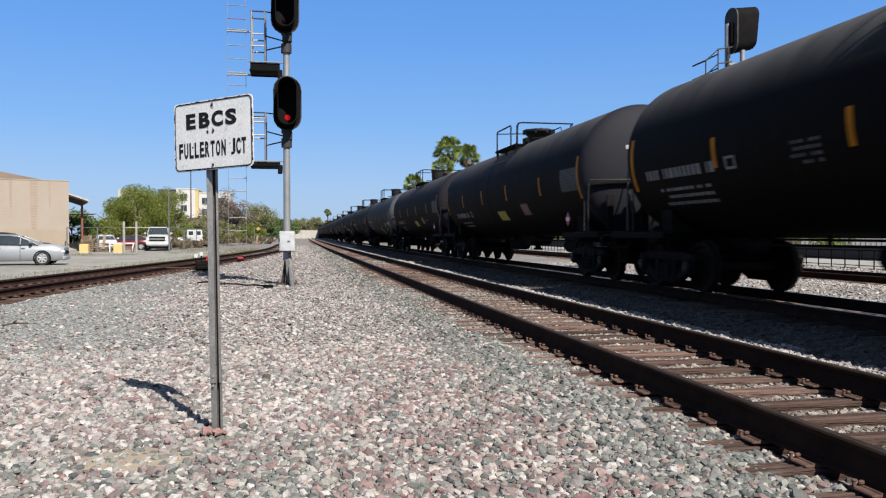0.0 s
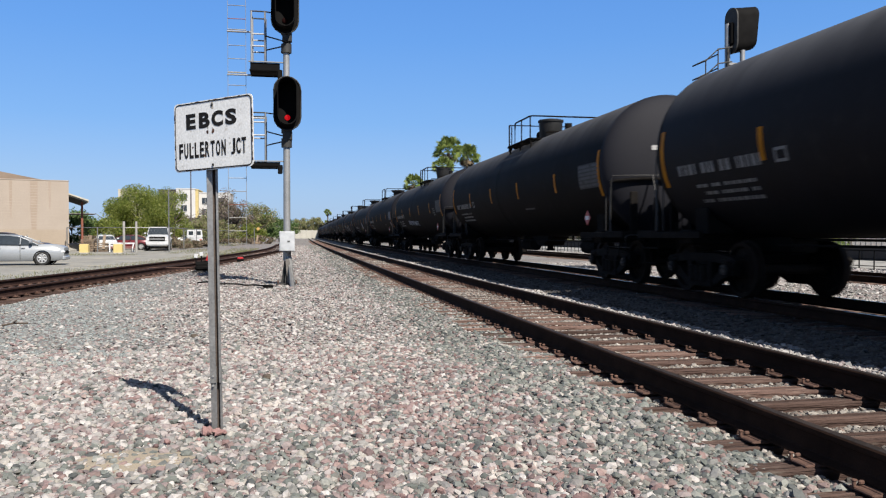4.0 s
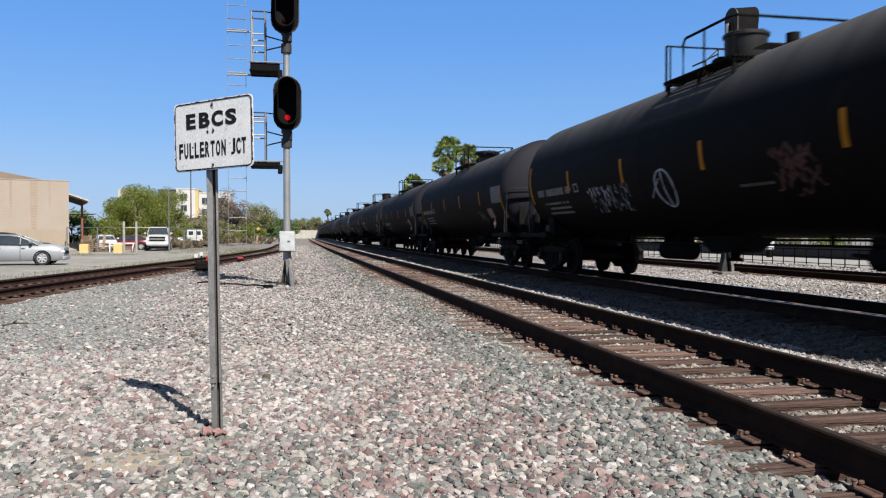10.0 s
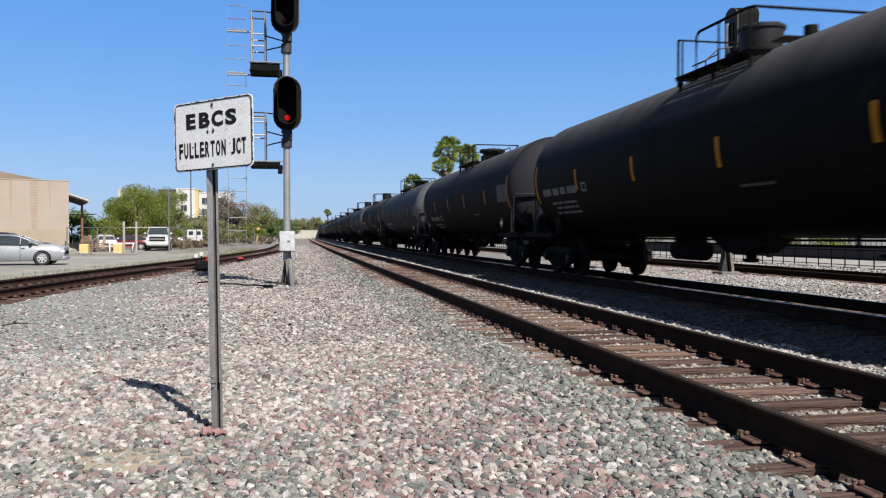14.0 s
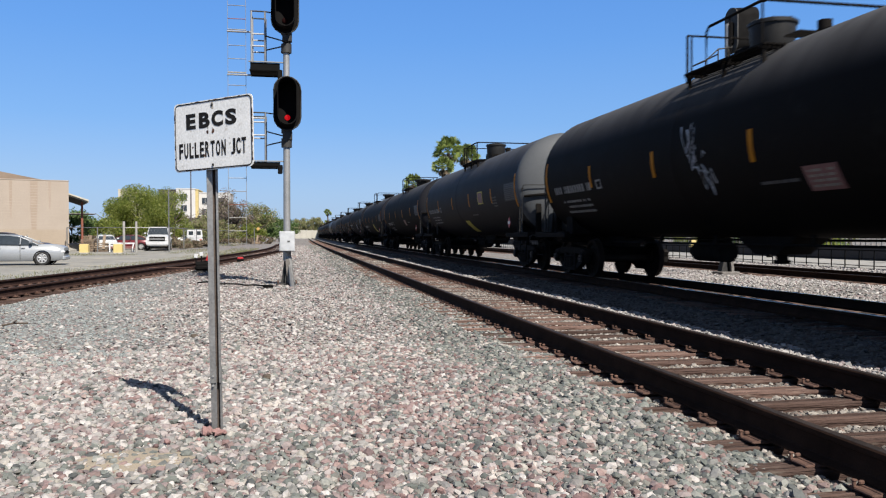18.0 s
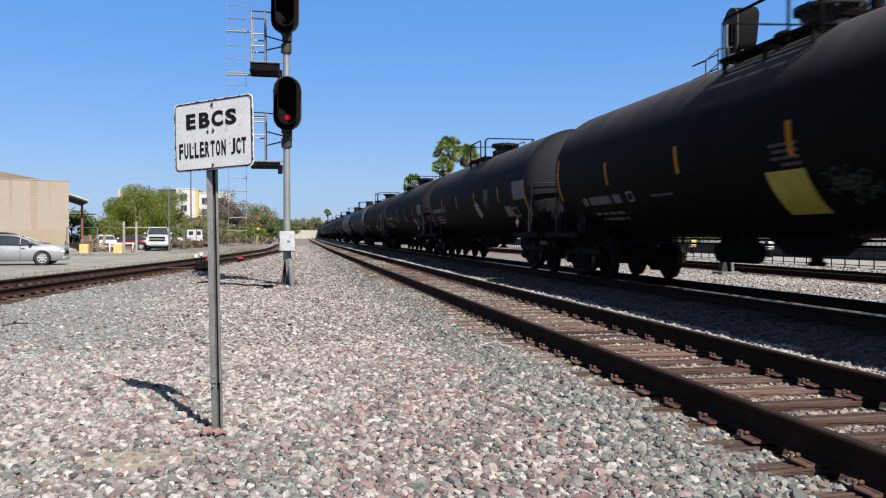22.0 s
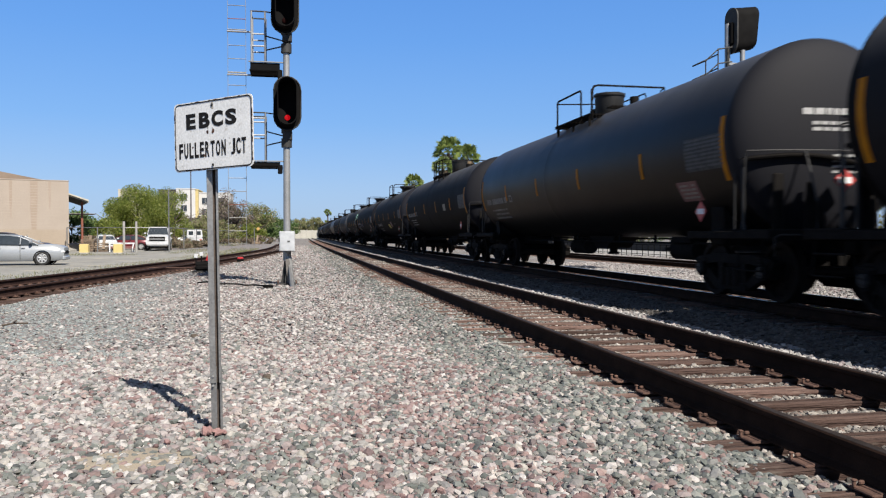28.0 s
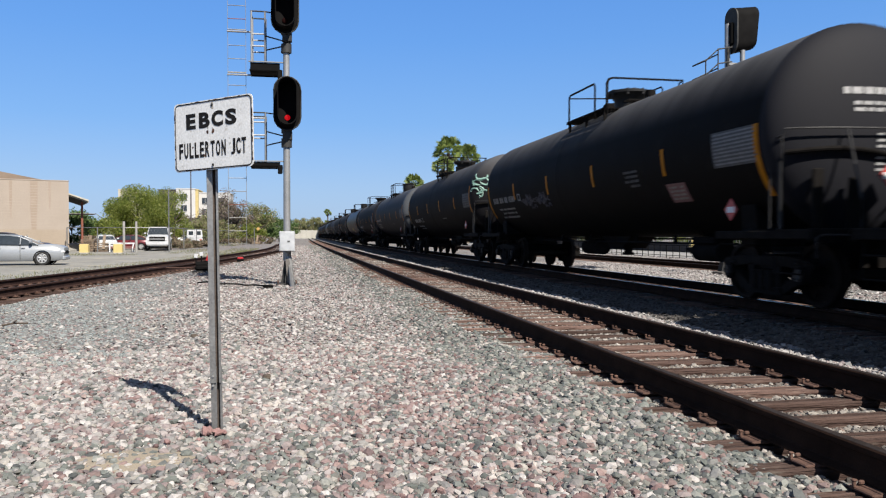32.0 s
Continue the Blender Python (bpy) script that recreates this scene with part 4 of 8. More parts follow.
def car_meshes():
    """The meshes that all tank cars share."""
    M = {}
    prof = []
    for y in np.linspace(-TANK_Y, TANK_Y, 33):
        prof.append((TANK_R, y))
    seams = (0.95,)
    full = []
    for r, y in prof:
        full.append((r, y))
    for s in seams:
        full += [(TANK_R, s - 0.03), (TANK_R + 0.0025, s - 0.012), (TANK_R + 0.0025, s + 0.012), (TANK_R, s + 0.03)]
    full = sorted(set(full), key=lambda p: p[1])
    M["shell"] = Geo().lathe(full, 56, Matrix.Translation((0, 0, TANK_Z)) @ ALONG, caps=False)
    dome = [(TANK_R + 0.002, -0.05)] + [(TANK_R * math.cos(a), DOME * math.sin(a)) for a in np.linspace(0.0, math.pi / 2 - 0.03, 20)]
    M["head"] = Geo().lathe(dome, 56, Matrix.Translation((0, TANK_Y, TANK_Z)) @ ALONG)
    M["head_near"] = Geo().lathe(dome, 56, pose(0, -TANK_Y, TANK_Z) @ Matrix.Rotation(math.pi / 2, 4, "X"))
    # stub sill, bolster and saddle at one end
    g = Geo()
    g.box((0, 7.35, 0.90), (0.46, 3.1, 0.34), 0.02)
    M["sill"] = g
    g = Geo().box((0, TRUCK, 0.98), (2.7, 0.42, 0.26), 0.03)
    M["body_bolster"] = g
    for s in (-1, 1):
        M["saddle" + "lr"[s > 0]] = Geo().prism([(s * 0.23, 1.04), (s * 1.16, 1.04), (s * 1.18, 1.48), (s * 1.0, 1.28), (s * 0.6, 1.06), (s * 0.23, 1.05)], 0.40, Matrix.Translation((0, TRUCK - 0.25, 0)))
    g = Geo()
    g.box((0, 8.35, 1.075), (2.95, 0.72, 0.05), 0.012)
    g.box((0, 8.70, 1.02), (2.95, 0.05, 0.17), 0.012)
    for s in (-1, 1):
        g.box((s * 1.44, 7.6, 1.02), (0.07, 2.3, 0.12), 0.012)
    M["end_platform"] = g

    def round_head(x, z, off):
        """A place before the far tank head, off metres clear of it."""
        r = min(0.995, math.hypot(x, z - TANK_Z) / TANK_R)
        return (x, TANK_Y + DOME * math.sqrt(1 - r * r) + off, z)

    for nm, z in (("end_rail", 2.26), ("end_rail_high", 2.47)):
        g = Geo()
        bow = [round_head(x, z, 0.09) for x in np.linspace(-1.30, 1.30, 15)]
        g.tube([(-1.42, 8.08, 1.1), (-1.42, 8.08, z - 0.08), (-1.40, 8.10, z)] + bow + [(1.40, 8.10, z), (1.42, 8.08, z - 0.08), (1.42, 8.08, 1.1)], 0.013)
        for s in (-1, 1):
            g.box((s * 1.42, 8.03, 1.55), (0.035, 0.035, 0.95), 0.008)
            g.tube([(s * 1.42, 7.80, 1.1), (s * 1.42, 7.80, z - 0.1), (s * 1.42, 8.08, z - 0.1)], 0.014)
        for x in (-0.62, 0.62):
            g.tube([(x, 8.62, 1.1), (x, 8.62, 1.5), round_head(x, z, 0.09)], 0.016)
        M[nm] = g
    g = Geo()
    g.tube([round_head(x, 2.13 + 0.05 * math.sin(x * 2.6) + 0.03 * x, 0.055) for x in np.linspace(-1.36, 1.36, 17)], 0.034, 8)
    g.tube([round_head(-0.75, 2.16, 0.05), round_head(-0.62, 2.36, 0.05)], 0.03, 6)
    M["hose_pipe"] = g
    g = Geo()
    g.tube([(1.42, 8.80, 0.72), (1.42, 8.80, 0.98), (1.34, 8.80, 1.02), (0.30, 8.82, 1.02), (0.18, 8.82, 0.90)], 0.013, 8)
    g.box((0.85, 8.78, 1.02), (0.05, 0.10, 0.10), 0.01)
    M["uncoupling_lever"] = g
    g = Geo().cyl((1.10, 0, 0.457), (1.16, 0, 0.457), 0.085, n=14)
    for q in range(3):
        a = q * 2.094 + 0.4
        g.box((1.165, 0.045 * math.cos(a), 0.457 + 0.045 * math.sin(a)), (0.03, 0.03, 0.03), 0.006)
    M["bearing_cap"] = g
    for s in (-1, 1):
        M["post_plate" + "lr"[s > 0]] = Geo().box((s * 0.98, 8.22, 1.50), (0.17, 0.06, 0.86), 0.02)
    for s in (-1, 1):
        g = Geo().prism([(s * 0.30, 1.1), (s * 0.62, 1.1), (s * 0.56, 1.80), (s * 0.48, 1.80)], 0.05, Matrix.Translation((0, 8.32, 0)))
        M["brace" + "lr"[s > 0]] = g
    g = Geo()
    g.box((0, 8.95, 0.88), (0.20, 0.50, 0.20), 0.03)
    g.box((0.03, 9.07, 0.88), (0.34, 0.18, 0.30), 0.05)
    g.tube([(0.2, 8.85, 0.7), (0.28, 8.98, 0.45), (0.22, 9.09, 0.42)], 0.025)
    M["coupler"] = g
    for s in (-1, 1):
        g = Geo().tube([(s * 1.42, 7.95, 1.05), (s * 1.46, 7.95, 0.50), (s * 1.46, 8.55, 0.50), (s * 1.42, 8.55, 1.05)], 0.018)
        g.tube([(s * 1.45, 7.95, 0.78), (s * 1.45, 8.55, 0.78)], 0.016)
        M["sill_step" + "lr"[s > 0]] = g
    ring = [(0.27 * math.cos(a), 8.74, 1.75 + 0.27 * math.sin(a)) for a in np.linspace(0, 2 * math.pi, 19)]
    g = Geo().tube(ring, 0.016)
    for k in range(4):
        a = k * math.pi / 2 + 0.4
        g.tube([(0, 8.72, 1.75), (0.27 * math.cos(a), 8.74, 1.75 + 0.27 * math.sin(a))], 0.012)
    g.box((0, 8.68, 1.6), (0.28, 0.12, 0.4), 0.03)
    M["brake_wheel"] = g
    # underside gear
    g = Geo()
    g.prism([(-0.95, 1.05), (0.95, 1.05), (0.30, 0.70), (-0.30, 0.70)], 0.62, Matrix.Rotation(math.pi / 2, 4, "Z"))
    g.cyl((0, 0, 0.74), (0, 0, 0.56), 0.10, n=12)
    g.cyl((0, 0, 0.60), (0, 0, 0.54), 0.14, n=12)
    M["outlet_valve"] = g
    g = Geo().cyl((-0.35, -4.9, 0.72), (-0.35, -4.0, 0.72), 0.19, n=14)
    g.box((-0.35, -4.45, 0.92), (0.4, 0.8, 0.14), 0.02)
    g.tube([(-0.35, -4.0, 0.72), (-0.35, -3.5, 0.74)], 0.03, 6)
    M["brake_cylinder"] = g
    g = Geo().cyl((0.1, 1.75, 0.70), (0.1, 2.85, 0.70), 0.20, n=14)
    for y in (2.0, 2.6):
        g.box((0.1, y, 0.92), (0.36, 0.08, 0.26), 0.01)
    M["air_tank"] = g
    g = Geo()
    g.tube([(0.5, -6.3, 0.95), (0.5, -0.8, 0.93), (-0.1, -0.4, 0.93), (-0.1, 6.3, 0.95)], 0.022)
    g.tube([(-0.45, -6.0, 0.86), (-0.42, 6.0, 0.86)], 0.022)
    for y in (-3.2, -1.4, 1.3, 3.4):
        g.box((-0.44, y, 0.93), (0.05, 0.08, 0.18), 0.01)
    M["brake_pipe"] = g
    # top platform
    g = Geo()
    for s in (-1, 1):
        for k in range(5):
            g.box((s * (0.80 + k * 0.08), 0.0, 3.86), (0.05, 2.4, 0.03))
        for y in (-1.1, 0, 1.1):
            g.box((s * 0.96, y, 3.82), (0.42, 0.05, 0.05))
            g.box((s * 1.08, y, 3.70), (0.05, 0.05, 0.26))
    for y in (-1.0, 1.0):
        for k in range(4):
            g.box((0, y + (k - 1.5) * 0.1, 4.075), (1.1, 0.05, 0.03))
    M["platform"] = g
    P = 4.52
    g = Geo()
    Q = P + 0.03
    g.tube([(-1.10, 1.16, 3.70), (-1.10, 1.16, Q)], 0.024)
    g.tube([(-1.02, 1.16, 3.75), (-1.02, 1.16, Q - 0.02)], 0.018)
    g.tube([(1.10, 1.16, 3.70), (1.10, 1.16, Q)], 0.024)
    g.tube([(-1.10, 1.16, Q), (1.10, 1.16, Q)], 0.018)
    M["far_railing"] = g
    g = Geo()
    g.tube([(-1.10, 0.52, 3.7), (-1.10, 0.52, P - 0.08), (-1.10, 0.44, P), (-1.10, -1.0, P), (-1.04, -1.12, P), (1.04, -1.12, P), (1.10, -1.06, P - 0.06), (1.10, -1.12, 3.7)], 0.024)
    g.tube([(-1.10, -0.2, 3.7), (-1.10, -0.2, P)], 0.02)
    g.tube([(-1.10, -1.08, 3.7), (-1.10, -1.08, P - 0.03)], 0.02)
    g.tube([(1.10, -1.06, P - 0.1), (1.10, 0.62, P - 0.1), (1.10, 0.70, P - 0.18), (1.10, 0.70, 3.7)], 0.022)
    M["side_railing"] = g
    g = Geo().lathe([(0.34, 4.0), (0.34, 4.10), (0.35, 4.12), (0.37, 4.54), (0.40, 4.55), (0.40, 4.60), (0.37, 4.62), (0.20, 4.65)], 30, pose(0, 0.30, 0))
    for q in range(8):
        a = q * math.pi / 4 + 0.2
        g.box((0.375 * math.cos(a), 0.30 + 0.375 * math.sin(a), 4.59), (0.05, 0.05, 0.07), 0.01)
    M["manway"] = g
    g = Geo()
    g.tube([(-1.10, -0.57, 3.74), (-1.10, -0.57, P - 0.06), (-1.10, -0.51, P), (-1.10, 1.07, P), (-1.10, 1.13, P - 0.06), (-1.10, 1.13, 3.70)], 0.024)
    g.tube([(-1.10, 1.13, P - 0.06), (0.60, 1.13, P), (0.60, -0.48, P), (0.60, -0.54, P - 0.07), (0.60, -0.54, 3.9)], 0.018)
    M["far_railing_low"] = g
    g = Geo()
    g.tube([(-1.10, -1.28, 3.7), (-1.10, -1.28, P - 0.12), (-1.06, -1.28, P - 0.03), (-0.96, -1.28, P), (0.72, -1.28, P), (0.72, -1.28, 3.9)], [0.034, 0.034, 0.030, 0.024, 0.024, 0.024])
    g.tube([(0.72, -1.28, P), (0.66, -1.22, P - 0.06), (0.64, -1.20, 3.9)], 0.02)
    M["side_railing_low"] = g
    g = Geo().lathe([(0.34, 4.0), (0.34, 4.16), (0.36, 4.26), (0.47, 4.38), (0.52, 4.40), (0.52, 4.46), (0.44, 4.48), (0.42, 4.44), (0.10, 4.47)], 28)
    g.box((0.0, 0.1, 4.49), (0.10, 0.9, 0.05), 0.02)
    for k in range(8):
        a = k * math.pi / 4 + 0.3
        g.box((0.48 * math.cos(a), 0.48 * math.sin(a), 4.41), (0.06, 0.06, 0.15), 0.01)
    M["manway_low"] = g
    g = Geo().box((0.0, 0.98, 4.20), (0.42, 0.32, 0.28), 0.04)
    M["valve_box"] = g
    M["vent_valve"] = Geo().cyl((0.2, -0.75, 4.02), (0.2, -0.75, 4.38), 0.11, n=12)
    g = Geo()
    for dy in (0.75, 1.17):
        pts = []
        for a in np.linspace(62, -48, 15):
            q = radians(a)
            pts.append(((TANK_R + 0.13) * math.cos(q), dy, TANK_Z + (TANK_R + 0.13) * math.sin(q)))
        g.tube([(1.0, dy, 4.05)] + pts, 0.018, 5)
    for a in np.linspace(54, -46, 9):
        q = radians(a)
        x, z = (TANK_R + 0.13) * math.cos(q), TANK_Z + (TANK_R + 0.13) * math.sin(q)
        g.tube([(x, 0.75, z), (x, 1.17, z)], 0.012, 5)
    M["ladder"] = g
    # truck
    g = Geo()
    flat = Matrix.Rotation(math.pi / 2, 4, "Z")
    g.prism([(-1.12, 0.60), (-1.02, 0.66), (-0.55, 0.71), (0.55, 0.71), (1.02, 0.66), (1.12, 0.60), (1.06, 0.50), (0.50, 0.57), (-0.50, 0.57), (-1.06, 0.50)], 0.15, flat)
    g.prism([(-0.44, 0.15), (0.44, 0.15), (0.42, 0.26), (-0.42, 0.26)], 0.20, flat)
    for q in (-1, 1):
        g.prism([(q * 1.05, 0.36), (q * 0.82, 0.34), (q * 0.42, 0.15), (q * 0.40, 0.27), (q * 0.70, 0.46), (q * 1.05, 0.50)], 0.14, flat)
        g.prism([(q * 0.26, 0.24), (q * 0.38, 0.24), (q * 0.40, 0.60), (q * 0.26, 0.60)], 0.15, flat)
    for y in (-0.89, 0.89):
        g.cyl((-0.12, y, 0.457), (0.12, y, 0.457), 0.13, n=14)
        g.box((0, y, 0.60), (0.2, 0.34, 0.10), 0.03)
    for y in (-0.18, 0, 0.18):
        g.cyl((0.08, y, 0.22), (0.08, y, 0.50), 0.075, n=10)
        g.cyl((-0.08, y, 0.22), (-0.08, y, 0.50), 0.075, n=10)
    M["side_frame"] = g
    g = Geo().box((0, 0, 0.60), (2.1, 0.40, 0.26), 0.05)
    g.box((0, 0.5, 0.42), (1.5, 0.10, 0.14), 0.03)
    g.box((0, -0.5, 0.42), (1.5, 0.10, 0.14), 0.03)
    M["bolster"] = g
    g = Geo()
    wheel = [(0.05, -0.07), (0.16, -0.07), (0.17, -0.025), (0.36, 0.0), (0.385, -0.065), (0.452, -0.065), (0.457, 0.035), (0.485, 0.04), (0.485, 0.065), (0.40, 0.07), (0.36, 0.03), (0.15, 0.03), (0.14, 0.08), (0.05, 0.08)]
    for s in (-1, 1):
        g.lathe(wheel, 28, Matrix.Translation((s * 0.77, 0, 0)) @ Matrix.Rotation(-s * math.pi / 2, 4, "Y"))
    g.cyl((-0.95, 0, 0), (0.95, 0, 0), 0.08, n=12)
    for k in range(5):
        a = k * 2 * math.pi / 5
        for s in (-1, 1):
            g.box((s * 0.84, 0.27 * math.cos(a), 0.27 * math.sin(a)), (0.03, 0.07, 0.07), 0.01)
    M["wheelset"] = g
    # marks
    for nm, (a, b, c, d) in {"stripe": (-0.055, 0.055, 2.07, 2.54), "end_stripe": (-0.06, 0.06, 1.86, 2.84), "end_stripe_low": (-0.06, 0.06, 1.58, 2.60)}.items():
        M[nm] = patch(a, b, c, d)
        M[nm + "_back"] = patch(a, b, c, d, side=1)
    return M


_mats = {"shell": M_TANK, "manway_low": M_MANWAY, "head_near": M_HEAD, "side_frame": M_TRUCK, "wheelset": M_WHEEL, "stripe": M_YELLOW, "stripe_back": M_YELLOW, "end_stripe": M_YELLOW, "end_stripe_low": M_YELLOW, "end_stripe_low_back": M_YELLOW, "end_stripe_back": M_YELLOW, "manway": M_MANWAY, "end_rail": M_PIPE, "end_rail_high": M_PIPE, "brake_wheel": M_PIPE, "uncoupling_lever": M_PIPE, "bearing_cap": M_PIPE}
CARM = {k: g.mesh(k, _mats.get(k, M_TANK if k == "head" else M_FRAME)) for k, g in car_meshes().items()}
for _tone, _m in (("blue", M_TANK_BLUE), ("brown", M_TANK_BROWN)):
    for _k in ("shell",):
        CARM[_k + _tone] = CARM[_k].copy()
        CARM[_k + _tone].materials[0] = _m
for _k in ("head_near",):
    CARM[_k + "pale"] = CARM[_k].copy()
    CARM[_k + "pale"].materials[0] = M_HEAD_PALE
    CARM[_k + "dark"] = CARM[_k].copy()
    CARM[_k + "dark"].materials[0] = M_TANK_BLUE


def bars(rows, y, z, h, step, out=0.005, seed=0, sq=1.0, gap=0.035):
    """Unreadable stencilled lines: short plates with gaps."""
    rng = random.Random(seed)
    g = Geo()
    for i, w in enumerate(rows):
        yy, zz = y, z - i * step
        while yy < y + w:
            d = rng.uniform(0.07, 0.22) * sq
            p = patch(yy, min(yy + d, y + w), zz, zz + h, out, n=1)
            g.add(p.v, p.f)
            yy += d + gap * (3.5 if rng.random() < 0.15 else 1)
    return g


def both(a, b):
    return a.add(b.v, b.f)


def head_bars(rows, x, z, h, step, seed=0):
    """The same on the near tank head, laid on its dome."""
    rng = random.Random(seed)
    g = Geo()

    def y_at(px, pz):
        r = min(0.98, math.hypot(px, pz - TANK_Z) / TANK_R)
        return -TANK_Y - DOME * math.sqrt(1 - r * r) - 0.008

    for i, w in enumerate(rows):
        xx, zz = x, z - i * step
        while xx < x + w:
            d = min(rng.uniform(0.08, 0.16), x + w - xx + 0.01)
            c = [(xx, zz), (xx + d, zz), (xx + d, zz + h), (xx, zz + h)]
            g.add([(a, y_at(a, b), b) for a, b in c] + [(a, y_at(a, b) + 0.012, b) for a, b in c], [(0, 1, 2, 3), (7, 6, 5, 4), (0, 4, 5, 1), (1, 5, 6, 2), (2, 6, 7, 3), (3, 7, 4, 0)])
            xx += d + 0.03
    return g


def frame_patch(y0, y1, z0, z1):
    g = Geo()
    for a, b, c, d in ((y0, y1, z0, z0 + 0.04), (y0, y1, z1 - 0.04, z1), (y0, y0 + 0.04, z0 + 0.04, z1 - 0.04), (y1 - 0.04, y1, z0 + 0.04, z1 - 0.04)):
        p = patch(a, b, c, d, 0.007, n=2)
        g.add(p.v, p.f)
    return g


def scribble(y, z, w, h, seed, rise=0.0, r=0.02):
    """Spray-painted strokes without meaning."""
    rng = random.Random(seed)
    g = Geo()
    x = y
    while x < y + w:
        pts = []
        up = z + rise * (x - y) / w
        for k in range(6):
            zz = up + h * (0.5 + 0.5 * math.sin(k * 1.7 + rng.uniform(-0.7, 0.7)))
            yy = x + k * 0.06 + rng.uniform(-0.06, 0.06)
            pts.append((on_tank(yy, zz, -0.25 * r), yy, zz))
        g.tube(pts, [r * rng.uniform(0.5, 1.2) for _ in pts], 4)
        x += rng.uniform(0.10, 0.24)
    return g


def smear(y, z, w, h, seed, r=0.02):
    """A wiped cloud of spray paint in long wavering strokes."""
    rng = random.Random(seed)
    g = Geo()
    for i in range(11):
        a = y + w * rng.uniform(0, 0.45)
        b = min(y + w, a + w * rng.uniform(0.3, 0.6))
        z0, up, ph = z + h * rng.random(), h * rng.uniform(-0.5, 0.5), rng.uniform(0, 6)
        pts = []
        for k in range(13):
            yy = a + (b - a) * k / 12
            zz = z0 + up * k / 12 + 0.18 * h * math.sin(ph + k * rng.uniform(0.8, 1.3))
            pts.append((on_tank(yy, zz, -0.3 * r), yy, zz))
        g.tube(pts, [r * rng.uniform(0.3, 1.2) for _ in pts], 4)
    return g


def head_smear(x, z, w, h, seed, r):
    """Short looping strokes of spray paint on the near tank head."""
    rng = random.Random(seed)
    g = Geo()
    for i in range(16):
        cx, cz, a0, turn = x + w * rng.random(), z + h * rng.random(), rng.uniform(0, 6.3), rng.choice((-1, 1)) * rng.uniform(2.0, 3.6)
        rx, rz, pts = rng.uniform(0.10, 0.24), rng.uniform(0.08, 0.18), []
        for k in range(10):
            a = a0 + turn * k / 9
            px, pz = cx + rx * math.cos(a), cz + rz * math.sin(a)
            d = math.hypot(px, pz - TANK_Z) / TANK_R
            if d > 0.985:
                px, pz, d = px * 0.985 / d, TANK_Z + (pz - TANK_Z) * 0.985 / d, 0.985
            pts.append((px, -TANK_Y - DOME * math.sqrt(1 - d * d) + 0.3 * r, pz))
        g.tube(pts, [r * rng.uniform(0.6, 1.2) for _ in pts], 4)
    return g


def ring_tag():
    g = Geo().tube([(on_tank(0, 1.87 + 0.33 * math.sin(a), -0.004), 0.33 * math.cos(a), 1.87 + 0.33 * math.sin(a)) for a in np.linspace(0, 6.283, 22)], 0.022, 4)
    g.tube([(on_tank(0, z, -0.004), 0.75 - 0.5 * (z - 1.5) * 3 + 0.2, z) for z in np.linspace(1.72, 2.05, 6)], 0.016, 4)
    return g.tube([(on_tank(0, z, -0.004), 0.02, z) for z in np.linspace(1.56, 2.18, 8)], 0.018, 4)


def diamond(cx, cy, cz, r, normal):
    """A diamond placard facing normal (x or y)."""
    m = Matrix.Translation((cx, cy, cz)) @ (Matrix.Rotation(math.pi / 2, 4, "Z") if normal == "x" else Matrix.Identity(4))
    return Geo().prism([(-r, 0), (0, -r), (r, 0), (0, r)], 0.012, m), Geo().prism([(-r * 0.62, -r * 0.26), (r * 0.62, -r * 0.26), (r * 0.62, r * 0.26), (-r * 0.62, r * 0.26)], 0.02, m)


def car_number(y, z, w, s, rows):
    g = both(bars([w], y, z, 0.17, 0.26, seed=s, sq=0.62, gap=0.05), bars(rows, y + 0.25, z - 0.22, 0.05, 0.12, seed=s + 20, sq=0.7))
    f = frame_patch(y - 0.62, y - 0.34, z, z + 0.2)
    return both(g, f).mesh("car_number", M_WHITE_SHADED, False)


